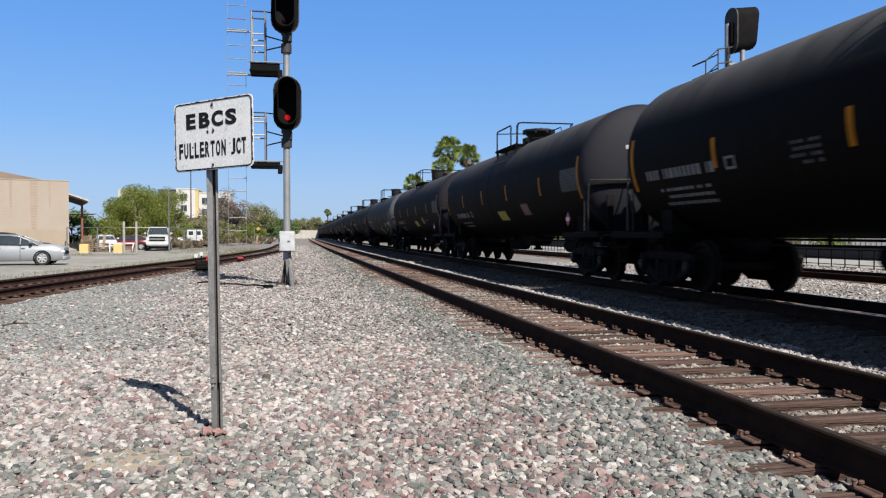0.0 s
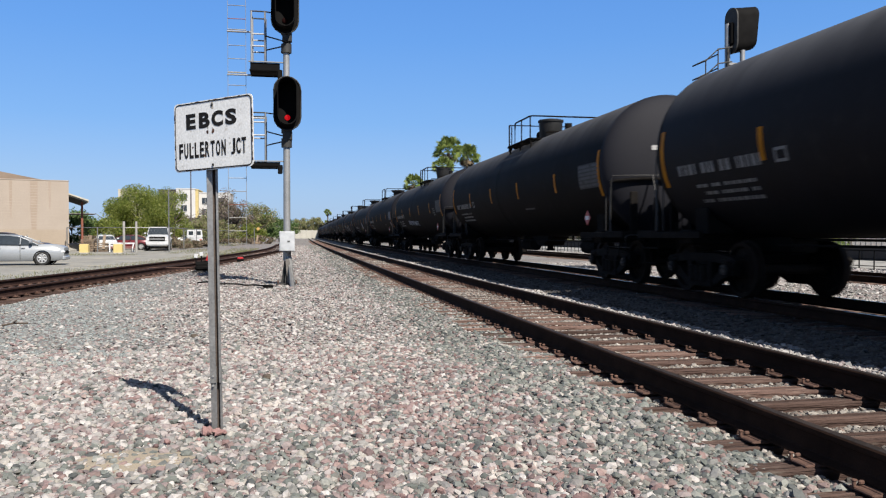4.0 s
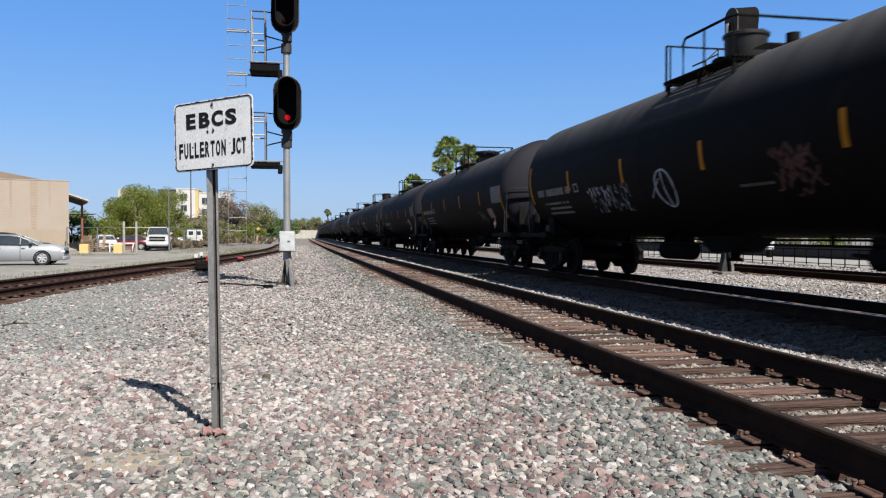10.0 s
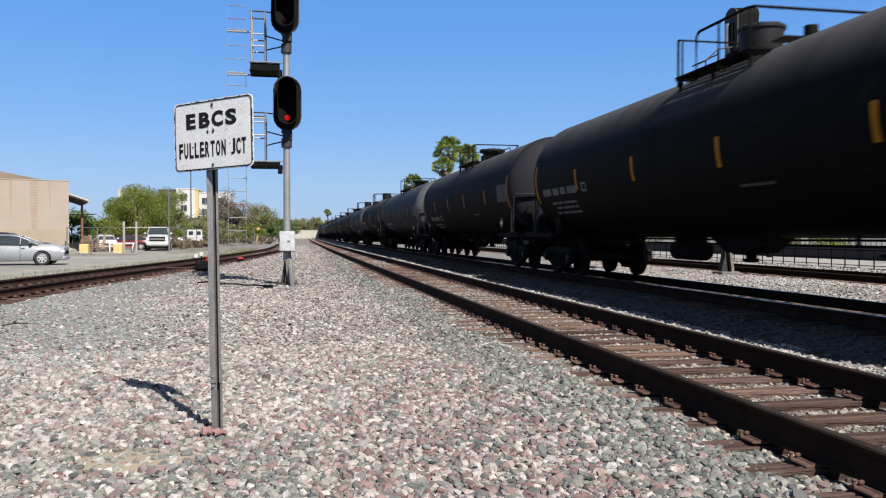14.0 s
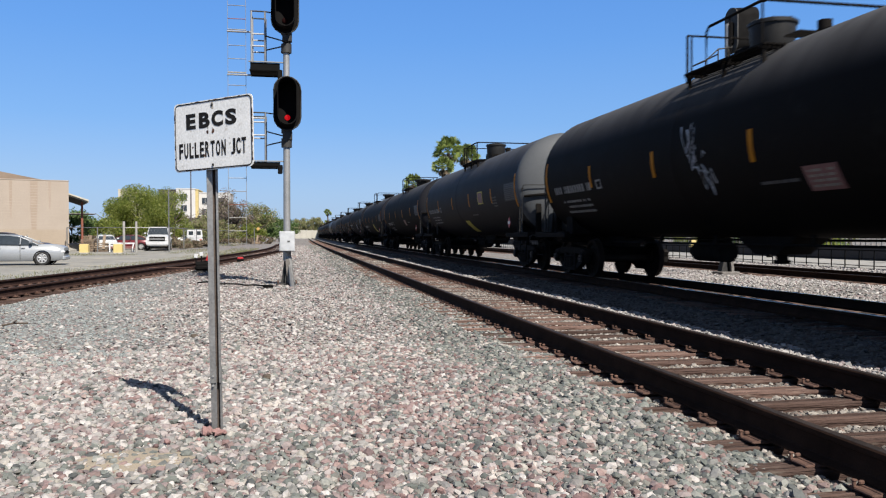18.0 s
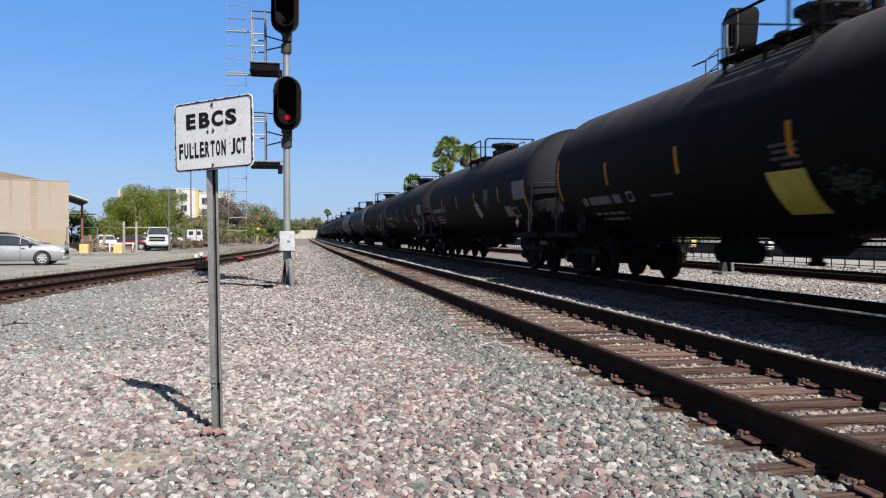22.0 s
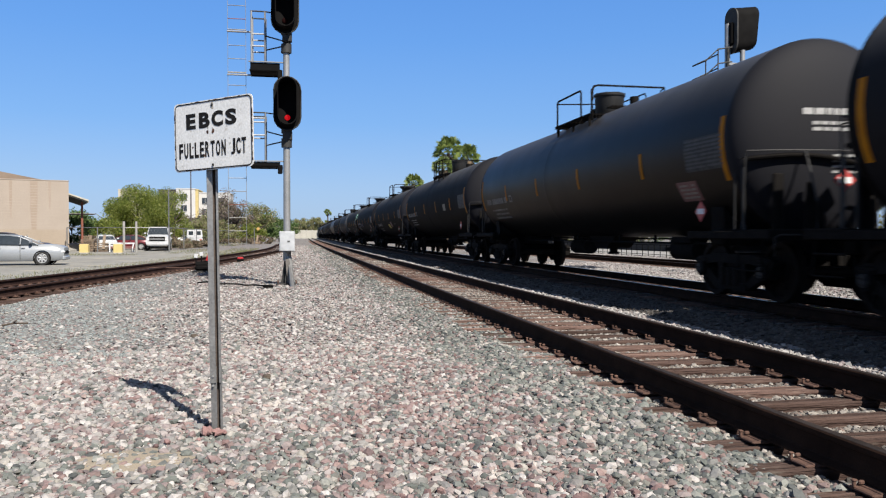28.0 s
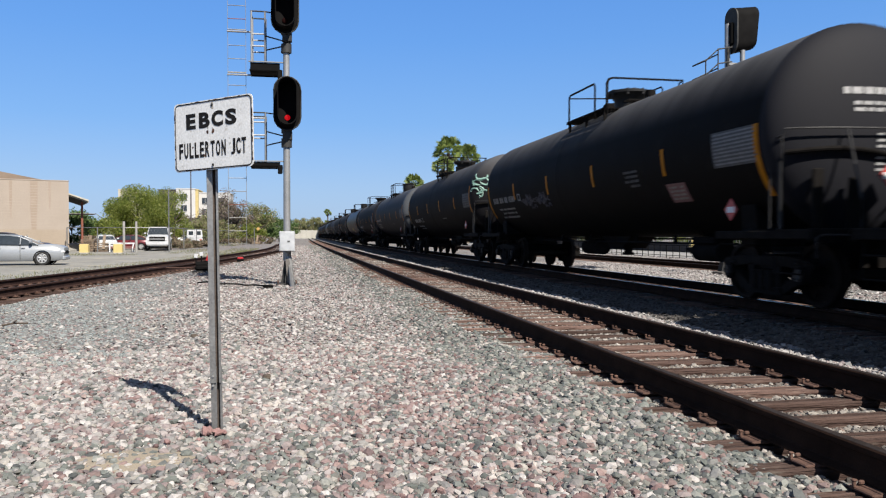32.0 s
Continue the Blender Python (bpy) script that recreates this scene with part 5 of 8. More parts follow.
MARKM = {
    "high": [car_number(4.75, 2.02, 2.4, s, (1.7, 1.5, 1.7)) for s in (1, 2)],
    "low": [car_number(4.3, 1.69, 2.1, s, (1.5, 1.3)) for s in (3, 4)],
    "panel": [bars([1.14] * 9, -7.6, 2.545, 0.026, 0.056, 0.008, seed=8, sq=5.0, gap=0.02).mesh("stencil_panel", M_PANELMARK, False), bars([1.14] * 6, -7.6, 2.52, 0.05, 0.085, 0.008, seed=28, sq=4.0).mesh("stencil_panel", M_PANELMARK, False)],
    "panel_clear": [bars([1.1] * 9, -7.58, 2.545, 0.026, 0.056, 0.008, seed=8, sq=5.0, gap=0.02).mesh("stencil_panel", M_CLEARMARK, False)],
    "panel_dull": [bars([1.14] * 8, -7.6, 2.545, 0.03, 0.062, 0.008, seed=8, sq=5.0, gap=0.02).mesh("stencil_panel", M_GREYMARK, False)],
    "panel_back": [patch(-7.62, -6.44, 2.06, 2.60, 0.004, n=5).mesh("panel_ground", M_GREYMARK)],
    "panel_back_dull": [patch(-7.62, -6.44, 2.06, 2.60, 0.004, n=5).mesh("panel_ground", M_DULLPANEL)],
    "line": [bars([0.85], -0.42, 1.74, 0.04, 0.1, seed=9, sq=1.6, gap=0.02).mesh("stencil_line", M_GREYMARK, False)],
    "text": [bars([0.62, 0.55, 0.62, 0.4], -0.3, 2.22, 0.045, 0.09, seed=s, sq=0.6).mesh("stencil_text", M_GREYMARK, False) for s in (6, 7)],
    "head_number": [both(head_bars([1.3], -0.60, z, 0.095, 0.12, q), head_bars([0.8, 0.8], -0.46, z - 0.15, 0.05, 0.09, q + 7)).mesh("head_number", M_WHITE_SUNLIT, False) for q, z in ((1, 2.95), (2, 2.80))],
    "head_data": [head_bars(rows, -0.12, z, 0.036, 0.08, q).mesh("head_data", M_WHITE_SUNLIT, False) for q, z, rows in ((3, 2.38, [0.5, 0.46, 0.5, 0.5, 0.42, 0.46, 0.5]), (4, 2.18, [0.4, 0.5, 0.34, 0.4]))],
    "yellow": [patch(-0.45, 0.45, 1.50, 1.78, 0.006, n=4).mesh("yellow_panel", M_YPANEL)],
    "olive": [patch(-0.25, 0.25, 1.47, 1.74, 0.006, n=4).mesh("olive_panel", M_OLIVE)],
    "orange": [patch(-0.34, 0.34, 1.50, 1.80, 0.006, n=4).mesh("orange_panel", M_ORANGE)],
    "yellow_tall": [patch(-0.43, 0.43, 1.31, 1.90, 0.006, n=6).mesh("yellow_panel", M_YPANEL)],
    "yellow_slim": [patch(-0.33, 0.33, 1.16, 1.58, 0.006, n=5).mesh("yellow_panel", M_YPANEL)],
    "red": [patch(-0.33, 0.33, 1.60, 1.92, 0.006, n=4).mesh("red_sticker", M_PINK)],
    "red_text": [bars([0.5] * 4, -0.25, 1.84, 0.03, 0.065, 0.010, seed=31, sq=1.5).mesh("sticker_print", M_CREAMMARK, False)],
    "cream": [patch(-0.27, 0.27, 2.08, 2.36, 0.006, n=4).mesh("cream_sticker", M_CREAMMARK)],
    "sticker": [patch(-3.54, -2.96, 2.15, 2.48, 0.005, n=4).mesh("red_sticker", M_PINK)],
    "sticker_frame": [frame_patch(-3.60, -2.90, 2.10, 2.53).mesh("sticker_border", M_YPANEL)],
    "frame": [frame_patch(-0.26, 0.26, 1.58, 1.86).mesh("sticker_border", M_WHITE_SHADED)],
    "dark_box": [patch(-0.32, 0.32, 2.19, 2.56, 0.006, n=4).mesh("patch_plate", M_DKGREY)],
    "tag_long": [scribble(-0.3, 1.52, 3.3, 0.26, 5, 0.06, 0.014).mesh("spray_tag", M_SPRAY)],
    "tag_smear": [smear(-7.1, 1.74, 2.2, 0.26, 6, 0.034).mesh("spray_tag", M_SPRAY)],
    "tag_block": [scribble(1.5, 1.52, 1.9, 0.55, 12, 0.0, 0.018).mesh("spray_tag", M_SPRAY)],
    "tag_pale": [smear(2.2, 1.46, 1.1, 0.40, 13, 0.022).mesh("spray_tag", M_GREYMARK)],
    "tag_ring": [ring_tag().mesh("spray_tag", M_SPRAY)],
    "tag_tall": [both(both(scribble(0.05, 2.3, 0.25, 0.5, 14, 0.1), scribble(-0.15, 2.0, 0.25, 0.4, 15, 0.1)), scribble(-0.35, 1.68, 0.25, 0.4, 16, 0.1)).mesh("spray_tag", M_SPRAY)],
    "tag_fan": [smear(-2.15, 1.62, 0.8, 0.48, 17, 0.026).mesh("spray_tag", M_SPRAY)],
    "tag_green": [smear(-0.45, 1.54, 1.0, 0.30, 7).mesh("spray_tag", M_TEAL)],
    "tag_mint": [head_smear(-1.42, 2.30, 0.95, 0.95, 41, 0.045).mesh("spray_tag", M_MINT)],
    "tag_red": [smear(-4.3, 1.75, 1.3, 0.45, 18, 0.03).mesh("spray_tag", M_OXIDE)],
    "tag_violet": [smear(-0.6, 1.8, 1.3, 0.3, 19, 0.03).mesh("spray_tag", M_VIOLET)],
}
_d, _w = diamond(-1.50, -6.95, 1.40, 0.17, "x")
MARKM["placard"], MARKM["placard_band"] = [_d.mesh("placard", M_RED, False)], [_w.mesh("placard_band", M_PLACWHITE, False)]
_d, _w = diamond(-0.06, -8.46, 1.82, 0.18, "y")
MARKM["end_placard"], MARKM["end_placard_band"] = [_d.mesh("placard", M_RED, False)], [_w.mesh("placard_band", M_PLACWHITE, False)]

# what sets single cars apart, by their place in the train: tone and marks
CAR_NOTES = {
    -15: ("", "high text:2.5"), -14: ("", "low yellow:-0.35 red:-3.0"), -13: ("", "low yellow:-0.5 red:-2.85 line:-3.95"),
    -12: ("blue", "high yellow_slim:0.0 red:-4.0 line:-1.9 tag_smear"), -11: ("", "high line:-2.2"), -10: ("", "high tag_long text:-5.8"),
    -9: ("", "high red:-6.8 line:-3.4"), -8: ("", "low tag_pale olive:-0.5 red:-1.7 tag_fan:-0.5 line:-3.25"), -7: ("", "high tag_block tag_ring line:-2.75 tag_red"),
    -6: ("", "high red:-5.85 tag_green:-4.6"), -5: ("", "low red:-5.15 line:-4.0"), -4: ("", "high line:-2.25 red:-5.25"),
    -3: ("", "low line:-3.0"), -2: ("blue", "low line:-2.8"), -1: ("", "high tag_tall red:-2.8 line:-1.9"),
    0: ("blue", "high text:-5.1 yellow_slim:0.0 sticker sticker_frame line:-1.9"), 1: ("", "low red:-1.8 line:-3.2"), 2: ("", "low yellow_tall:-1.2 text:-1.3 tag_green:-2.4 line:2.5"),
    3: ("", "high tag_fan text:-3.0 dark_box:-3.2 red:-5.55 frame:-6.25"), 4: ("", "high text:3.2 tag_violet:2.0 tag_violet:-1.8 red:-4.8 frame:-5.9"), 5: ("", "low orange:-2.45 red:-5.8 line:-3.7"),
    6: ("blue", "high text:-2.6"), 7: ("brown", "high red:-6.3"), 8: ("", "high cream:-3.5"),
    9: ("", "low red:-1.8 yellow:-0.5 line:-3.6"), 10: ("", "high red:-5.05 text:-3.4 tag_violet:2.2 tag_violet:3.4"), 11: ("", "low line:-2.0 tag_mint"),
}
HIGH_RAILS = (3, 4, 10, -6, -9, -12, -2, 0, 6)  # cars with the taller end handrail
LOW_LIDS, TALL_LIDS = (3, 4, 10, -6, -9), (-13, -12, 0, 7, -10, -15)
SHIFTED = {-7: -0.6, -10: -0.8, 7: 0.0, 3: -0.2, -13: -0.15, -4: -0.55, -11: -0.3, 2: -0.25}  # cars whose manway stands off the middle
FIT_SHIFT = {-13: -0.30, -12: -0.37, -11: -0.37, -10: -0.32, -9: -0.37, -8: -0.38, -7: -0.37, -6: -0.08}
FIRST_CAR, LAST_CAR = -17, 39
TRAIN = []


def tank_car(k):
    tone, marks = CAR_NOTES.get(k, (("", "", "blue", "", "brown")[k % 5], ("high line:-2.4", "low red:-5.2", "high yellow:-0.4")[k % 3]))
    shade = {"": "black", "blue": "faded blue-black", "brown": "dusty brown-black"}[tone]
    extra = " with a yellow panel" if "yellow" in marks else " with an orange panel" if "orange" in marks else " with spray-painted tags" if "tag_" in marks else " with white stencilled lines"
    car = thing("tank_car", shade + " steel tank car" + extra, "tank car", "cars of the train")
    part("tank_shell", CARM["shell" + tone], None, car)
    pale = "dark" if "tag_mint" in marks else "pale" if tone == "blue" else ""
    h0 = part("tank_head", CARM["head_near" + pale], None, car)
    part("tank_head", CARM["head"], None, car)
    for y in (-4.78, -1.46, 1.64, 4.68):
        part("reflective_stripe", CARM["stripe"], None, car, "yellow reflective stripe", Matrix.Translation((0, y, 0)))
        part("reflective_stripe", CARM["stripe_back"], None, car, "yellow reflective stripe", Matrix.Translation((0, y, 0)))
    for y in (-7.62, 7.62):
        part("reflective_stripe", CARM["end_stripe_low" if k in LOW_LIDS else "end_stripe"], None, car, "long yellow reflective stripe", Matrix.Translation((0, y, 0)))
        part("reflective_stripe", CARM["end_stripe_back"], None, car, "long yellow reflective stripe", Matrix.Translation((0, y, 0)))
    turn = Matrix.Rotation(math.pi, 4, "Z")
    for end in (Matrix.Identity(4), turn):
        sill = part("stub_sill", CARM["sill"], None, car, at=end.copy())
        part("coupler", CARM["coupler"], None, sill)
        part("body_bolster", CARM["body_bolster"], None, sill)
        part("saddle", CARM["saddlel"], None, sill)
        part("saddle", CARM["saddler"], None, sill)
        deck = part("end_platform", CARM["end_platform"], None, car, at=end.copy())
        part("handrail", CARM["end_rail_high" if k in HIGH_RAILS else "end_rail"], None, deck, "worn grey bowed handrail")
        part("post_plate", CARM["post_platel"], None, deck)
        part("post_plate", CARM["post_plater"], None, deck)
        part("sill_step", CARM["sill_stepl"], None, deck)
        part("sill_step", CARM["sill_stepr"], None, deck)
        part("brace", CARM["bracel"], None, deck)
        part("brace", CARM["bracer"], None, deck)
        part("hose_pipe", CARM["hose_pipe"], None, deck)
        part("uncoupling_lever", CARM["uncoupling_lever"], None, deck, "bare grey uncoupling lever")
        truck = part("truck", CARM["bolster"], None, car, "black cast-steel truck", at=pose(0, TRUCK if end is not turn else -TRUCK, 0))
        for s in (-1, 1):
            part("side_frame", CARM["side_frame"], None, truck, at=pose(s * 1.0, 0, 0))
            part("wheelset", CARM["wheelset"], None, truck, at=pose(0, s * 0.89, 0.457))
            part("bearing_cap", CARM["bearing_cap"], None, truck, at=pose(0, s * 0.89, 0, 0, 0, 180))
    part("brake_wheel", CARM["brake_wheel"], None, car, at=turn @ pose(-0.55, 0, 0.1))
    part("outlet_valve", CARM["outlet_valve"], None, car)
    part("brake_cylinder", CARM["brake_cylinder"], None, car)
    part("air_tank", CARM["air_tank"], None, car)
    part("brake_pipe", CARM["brake_pipe"], None, car)
    shift = pose(0, SHIFTED.get(k, 0.0), 0)
    low_lid = k in LOW_LIDS or (k not in TALL_LIDS and "low" in marks.split())
    top = part("top_platform", CARM["platform"], None, car, at=shift)
    part("railing", CARM["far_railing_low" if low_lid or k == 7 else "far_railing"], None, top)
    part("railing", CARM["side_railing_low" if low_lid or k == 7 else "side_railing"], None, top)
    part("manway", CARM["manway_low" if low_lid else "manway"], None, car, "dark manway with a bolted lid", at=shift)
    part("valve_box", CARM["valve_box"], None, car, at=shift)
    part("vent_valve", CARM["vent_valve"], None, car, at=shift)
    part("ladder", CARM["ladder"], None, car, at=shift)
    rng = random.Random(k)
    tagged(part("head_number", MARKM["head_number"][k % 2], None, h0), kind="stuff")
    tagged(part("head_data", MARKM["head_data"][k % 2], None, h0), kind="stuff")
    board = part("panel_ground", MARKM["panel_back" if k in LOW_LIDS else "panel_back_dull"][0], None, car, "grey painted panel")
    tagged(part("stencil_panel", MARKM["panel_clear"][0] if k in LOW_LIDS else MARKM["panel_dull"][0] if tone == "brown" else MARKM["panel"][k % 2], None, board), kind="stuff")
    for at, band in (("placard", "placard_band"), ("end_placard", "end_placard_band")):
        q = part("placard", MARKM[at][0], None, car, "red and white diamond placard")
        part("placard_band", MARKM[band][0], None, q)
    for m in marks.split():
        m, _, along = m.partition(":")
        mesh = MARKM[m][k % len(MARKM[m])]
        p = part(mesh.name.split(".")[0], mesh, None, car, at=pose(0, float(along or 0), 0))
        if m in ("high", "low", "line", "text") or m.startswith("tag"):
            tagged(p, kind="stuff")
        if m == "red":
            tagged(part("sticker_print", MARKM["red_text"][0], None, p), kind="stuff")
    car["spot"] = k
    TRAIN.append(car)
    return car


for _k in range(FIRST_CAR, LAST_CAR + 1):
    tank_car(_k)


def car_centre(k, t):
    """Where the middle of car k is, some cars shifted to fit the camera's view."""
    return 15.96 + CAR * k - SPEED * (t - 19.0) + FIT_SHIFT.get(k, 0.0)


# ---------- the station sign on its post ----------
def station_sign():
    t = thing("sign", "white sign with black lettering on a steel channel post", "sign", at=pose(-0.46, 5.14, 0))
    lean = pose(0, 0, 0, 0, -0.7, 0)
    for name, dx, dy, z0, z1, label in (("post", 0.0, 0.0, 0.315, 2.065, "weathered galvanised channel post"), ("post_stub", 0.003, 0.012, -0.08, 0.42, "driven lower post stub")):
        g = Geo()
        for x, y, w, d in ((-0.0185, 0.0, 0.037, 0.006), (0.0255, 0.0, 0.015, 0.006)):
            g.box((x + dx, y + dy, (z0 + z1) / 2), (w, d, z1 - z0), 0.0012)
        made = part(name, g, M_GALV, t, label, lean)
        g = Geo()
        for x, y, w, d in ((-0.002, 0.016, 0.004, 0.026), (0.009, 0.030, 0.024, 0.005), (0.020, 0.016, 0.004, 0.026)):
            g.box((x + dx, y + dy, (z0 + z1) / 2), (w, d, z1 - z0), 0.0012)
        part("channel", g, M_RECESS_SHADE, made, "grimy dark back of the channel")
        post = made if name == "post" else post
    for z in (0.30, 0.36):
        part("bolt", Geo().cyl((-0.018, -0.012, z), (-0.018, 0.02, z), 0.007, n=6), M_SILVER, post)
    for i in range(36):
        z = 0.40 + i * 0.0347
        part("hole", Geo().cyl((0.009, 0.0262, z), (0.009, 0.0272, z), 0.0045, n=6), M_RUST, post)
    at = pose(-0.012, -0.062, 1.888) @ pose(0, 0, 0, 0, 0, -42) @ pose(0, 0, 0, 0, -1.2, 0)
    W, H = 0.695, 0.440
    rim = []
    for cx, cz, a0 in ((W / 2 - 0.03, H / 2 - 0.03, 0), (-W / 2 + 0.03, H / 2 - 0.03, 90), (-W / 2 + 0.03, -H / 2 + 0.03, 180), (W / 2 - 0.03, -H / 2 + 0.03, 270)):
        rim += [(cx + 0.03 * math.cos(radians(a0 + d)), cz + 0.03 * math.sin(radians(a0 + d))) for d in (0, 30, 60, 90)]
    panel = part("panel", Geo().prism(rim, 0.004), M_SIGN, t, "white enamelled sheet with chipped edges", at)
    line = [(x * 0.965, -0.0026, z * 0.957) for x, z in rim]
    part("border", Geo().tube(line + line[:1], 0.0035, 4), M_INK, panel, "thin black border line")
    flat = Matrix.Rotation(math.pi / 2, 4, "X")
    for ch, x, w in (("E", -0.190, 0.086), ("B", -0.068, 0.096), ("C", 0.046, 0.100), ("S", 0.164, 0.096)):
        words("letter", ch, w, 0.098, M_INK, panel, Matrix.Translation((x, -0.0032, 0.096)) @ flat, 0.0065, "bold black letter")
    for i, ch in enumerate("FULLERTON"):
        words("letter", ch, 0.036, 0.098, M_INK, panel, Matrix.Translation((-0.285 + i * 0.0478, -0.0032, -0.088)) @ flat, 0.0042, "narrow black letter")
    for ch, x in (("J", 0.180), ("C", 0.224), ("T", 0.270)):
        words("letter", ch, 0.036, 0.098, M_INK, panel, Matrix.Translation((x, -0.0032, -0.088)) @ flat, 0.0042, "narrow black letter")
    for z in (H / 2 - 0.035, -H / 2 + 0.03):
        part("bolt", Geo().lathe([(0.009, 0), (0.009, 0.004), (0.004, 0.007)], 8, Matrix.Translation((0.002, -0.002, z)) @ flat), M_DKGREY, panel)
    rng = random.Random(5)
    for k in range(46):
        a = rng.uniform(0, 4)
        e = (a % 1.0 - 0.5) * 0.92
        x, z = ((e * W, H / 2 - 0.006), (W / 2 - 0.006, e * H), (e * W, -H / 2 + 0.006), (-W / 2 + 0.006, e * H))[int(a)]
        u, v = (rng.uniform(0.006, 0.03), rng.uniform(0.003, 0.007)) if int(a) % 2 == 0 else (rng.uniform(0.003, 0.007), rng.uniform(0.006, 0.03))
        poly = [(x + u * rng.uniform(0.6, 1.1) * math.cos(b), z + v * rng.uniform(0.6, 1.1) * math.sin(b)) for b in np.linspace(0, 5.4, 7)]
        part("chip", Geo().prism([(max(-W / 2 + 0.001, min(W / 2 - 0.001, p)), max(-H / 2 + 0.001, min(H / 2 - 0.001, q))) for p, q in poly], 0.0006, Matrix.Translation((0, -0.0026, 0))), M_RUST if k % 3 else M_SCUFF, panel)
    for k in range(26):
        x, z, w = rng.uniform(-0.3, 0.3), rng.uniform(-0.19, 0.19), rng.uniform(0.002, 0.006)
        poly = [(x + w * rng.uniform(0.5, 2.2) * math.cos(b), z + w * rng.uniform(0.4, 0.9) * math.sin(b)) for b in np.linspace(0, 5.4, 7)]
        part("scuff", Geo().prism(poly, 0.0006, Matrix.Translation((0, -0.0025, 0))), M_SMUDGE, panel)
    for k in range(14):
        x, z, w = rng.uniform(-0.22, 0.2), rng.uniform(-0.2, 0.2), rng.uniform(0.003, 0.009)
        if k < 5:
            x, z, w = -0.02 + rng.uniform(-0.04, 0.03), rng.choice((0.02, 0.19, -0.02, 0.17)), 0.014
        poly = [(x + w * rng.uniform(0.5, 1.1) * math.cos(a), z + w * rng.uniform(0.5, 1.3) * math.sin(a)) for a in np.linspace(0, 5.4, 7)]
        part("scuff", Geo().prism(poly, 0.0006, Matrix.Translation((0, -0.0026, 0))), M_SCUFF if k % 4 else M_RUST, panel)
    return t


station_sign()
_rng = random.Random(9)
M_REDSTONE = surf("red stone", (0.161, 0.0871, 0.0804), (0.208, 0.127, 0.121), 0.85, scale=12, fine=60, bump=0.4)
scatter("stone_heap", "reddish stones heaped round the sign post", [(-0.46 + _rng.uniform(-0.07, 0.07), 5.06 + _rng.uniform(-0.05, 0.07), 0.02) for _i in range(9)] + [(-0.72, 4.86, 0.02), (-0.55, 4.93, 0.01)], (0.017, 0.032), M_REDSTONE, True, 91)

_n = 26
_rim = [(SAND[0] + 0.42 * (1 + 0.5 * noise.noise((i * 0.7, 0, 2))) * math.cos(2 * math.pi * i / _n), SAND[1] + 0.30 * (1 + 0.5 * noise.noise((i * 0.7, 5, 2))) * math.sin(2 * math.pi * i / _n)) for i in range(_n)]
_g = Geo()
_g.v = [(SAND[0], SAND[1], hgt(*SAND) + 0.014)] + [(SAND[0] + (x - SAND[0]) * 0.6, SAND[1] + (y - SAND[1]) * 0.6, hgt(x, y) + 0.010) for x, y in _rim] + [(x, y, hgt(x, y) - 0.012) for x, y in _rim]
_g.f = [(0, 1 + i, 1 + (i + 1) % _n) for i in range(_n)] + [(1 + i, 1 + _n + i, 1 + _n + (i + 1) % _n, 1 + (i + 1) % _n) for i in range(_n)]
tagged(new("sand_patch", _g.mesh("sand_patch", M_SAND)), "bare patch of pale sand in the gravel", "sand", kind="structure")


# ---------- signals ----------
def oval(w, h, n=8):
    pts = []
    for i in range(n + 1):
        a = math.pi * i / n
        pts.append((w / 2 * math.cos(a), h / 2 - w / 2 + w / 2 * math.sin(a)))
    for i in range(n + 1):
        a = math.pi + math.pi * i / n
        pts.append((w / 2 * math.cos(a), -h / 2 + w / 2 + w / 2 * math.sin(a)))
    return pts


def signal_head(parent, at, lamp_z, lit):
    h = part("signal_head", Geo().prism(oval(0.66, 1.33), 0.04), M_BLACK, parent, "black oval signal head with a deep hood", at)
    o = oval(0.66, 1.33)
    rim = [(x, -0.03, z) for x, z in o]
    part("rim", Geo().tube(rim + rim[:1], 0.018, 6), M_DKGREY, h)
    ou, inn = oval(0.47, 1.13), oval(0.43, 1.09)
    n = len(ou)
    g = Geo()
    vs = [(x, -0.02, z) for x, z in ou] + [(x, -0.60 if z > -0.2 else -0.40, z) for x, z in ou] + [(x, -0.60 if z > -0.2 else -0.40, z) for x, z in inn] + [(x, -0.02, z) for x, z in inn]
    fs = []
    for a in range(3):
        fs += [(a * n + i, a * n + (i + 1) % n, (a + 1) * n + (i + 1) % n, (a + 1) * n + i) for i in range(n)]
    part("hood", g.add(vs, fs), M_BLACK, h)
    part("back_box", Geo().box((0, 0.14, 0), (0.36, 0.24, 0.9), 0.04), M_BLACK, h)
    flat = Matrix.Rotation(math.pi / 2, 4, "X")
    part("lens", Geo().lathe([(0.072, 0.0), (0.064, 0.02), (0.025, 0.032)], 18, Matrix.Translation((0, -0.02, lamp_z)) @ flat), M_REDLAMP if lit else M_DULLLAMP, h, "red lamp glowing" if lit else "unlit red lamp")
    return h


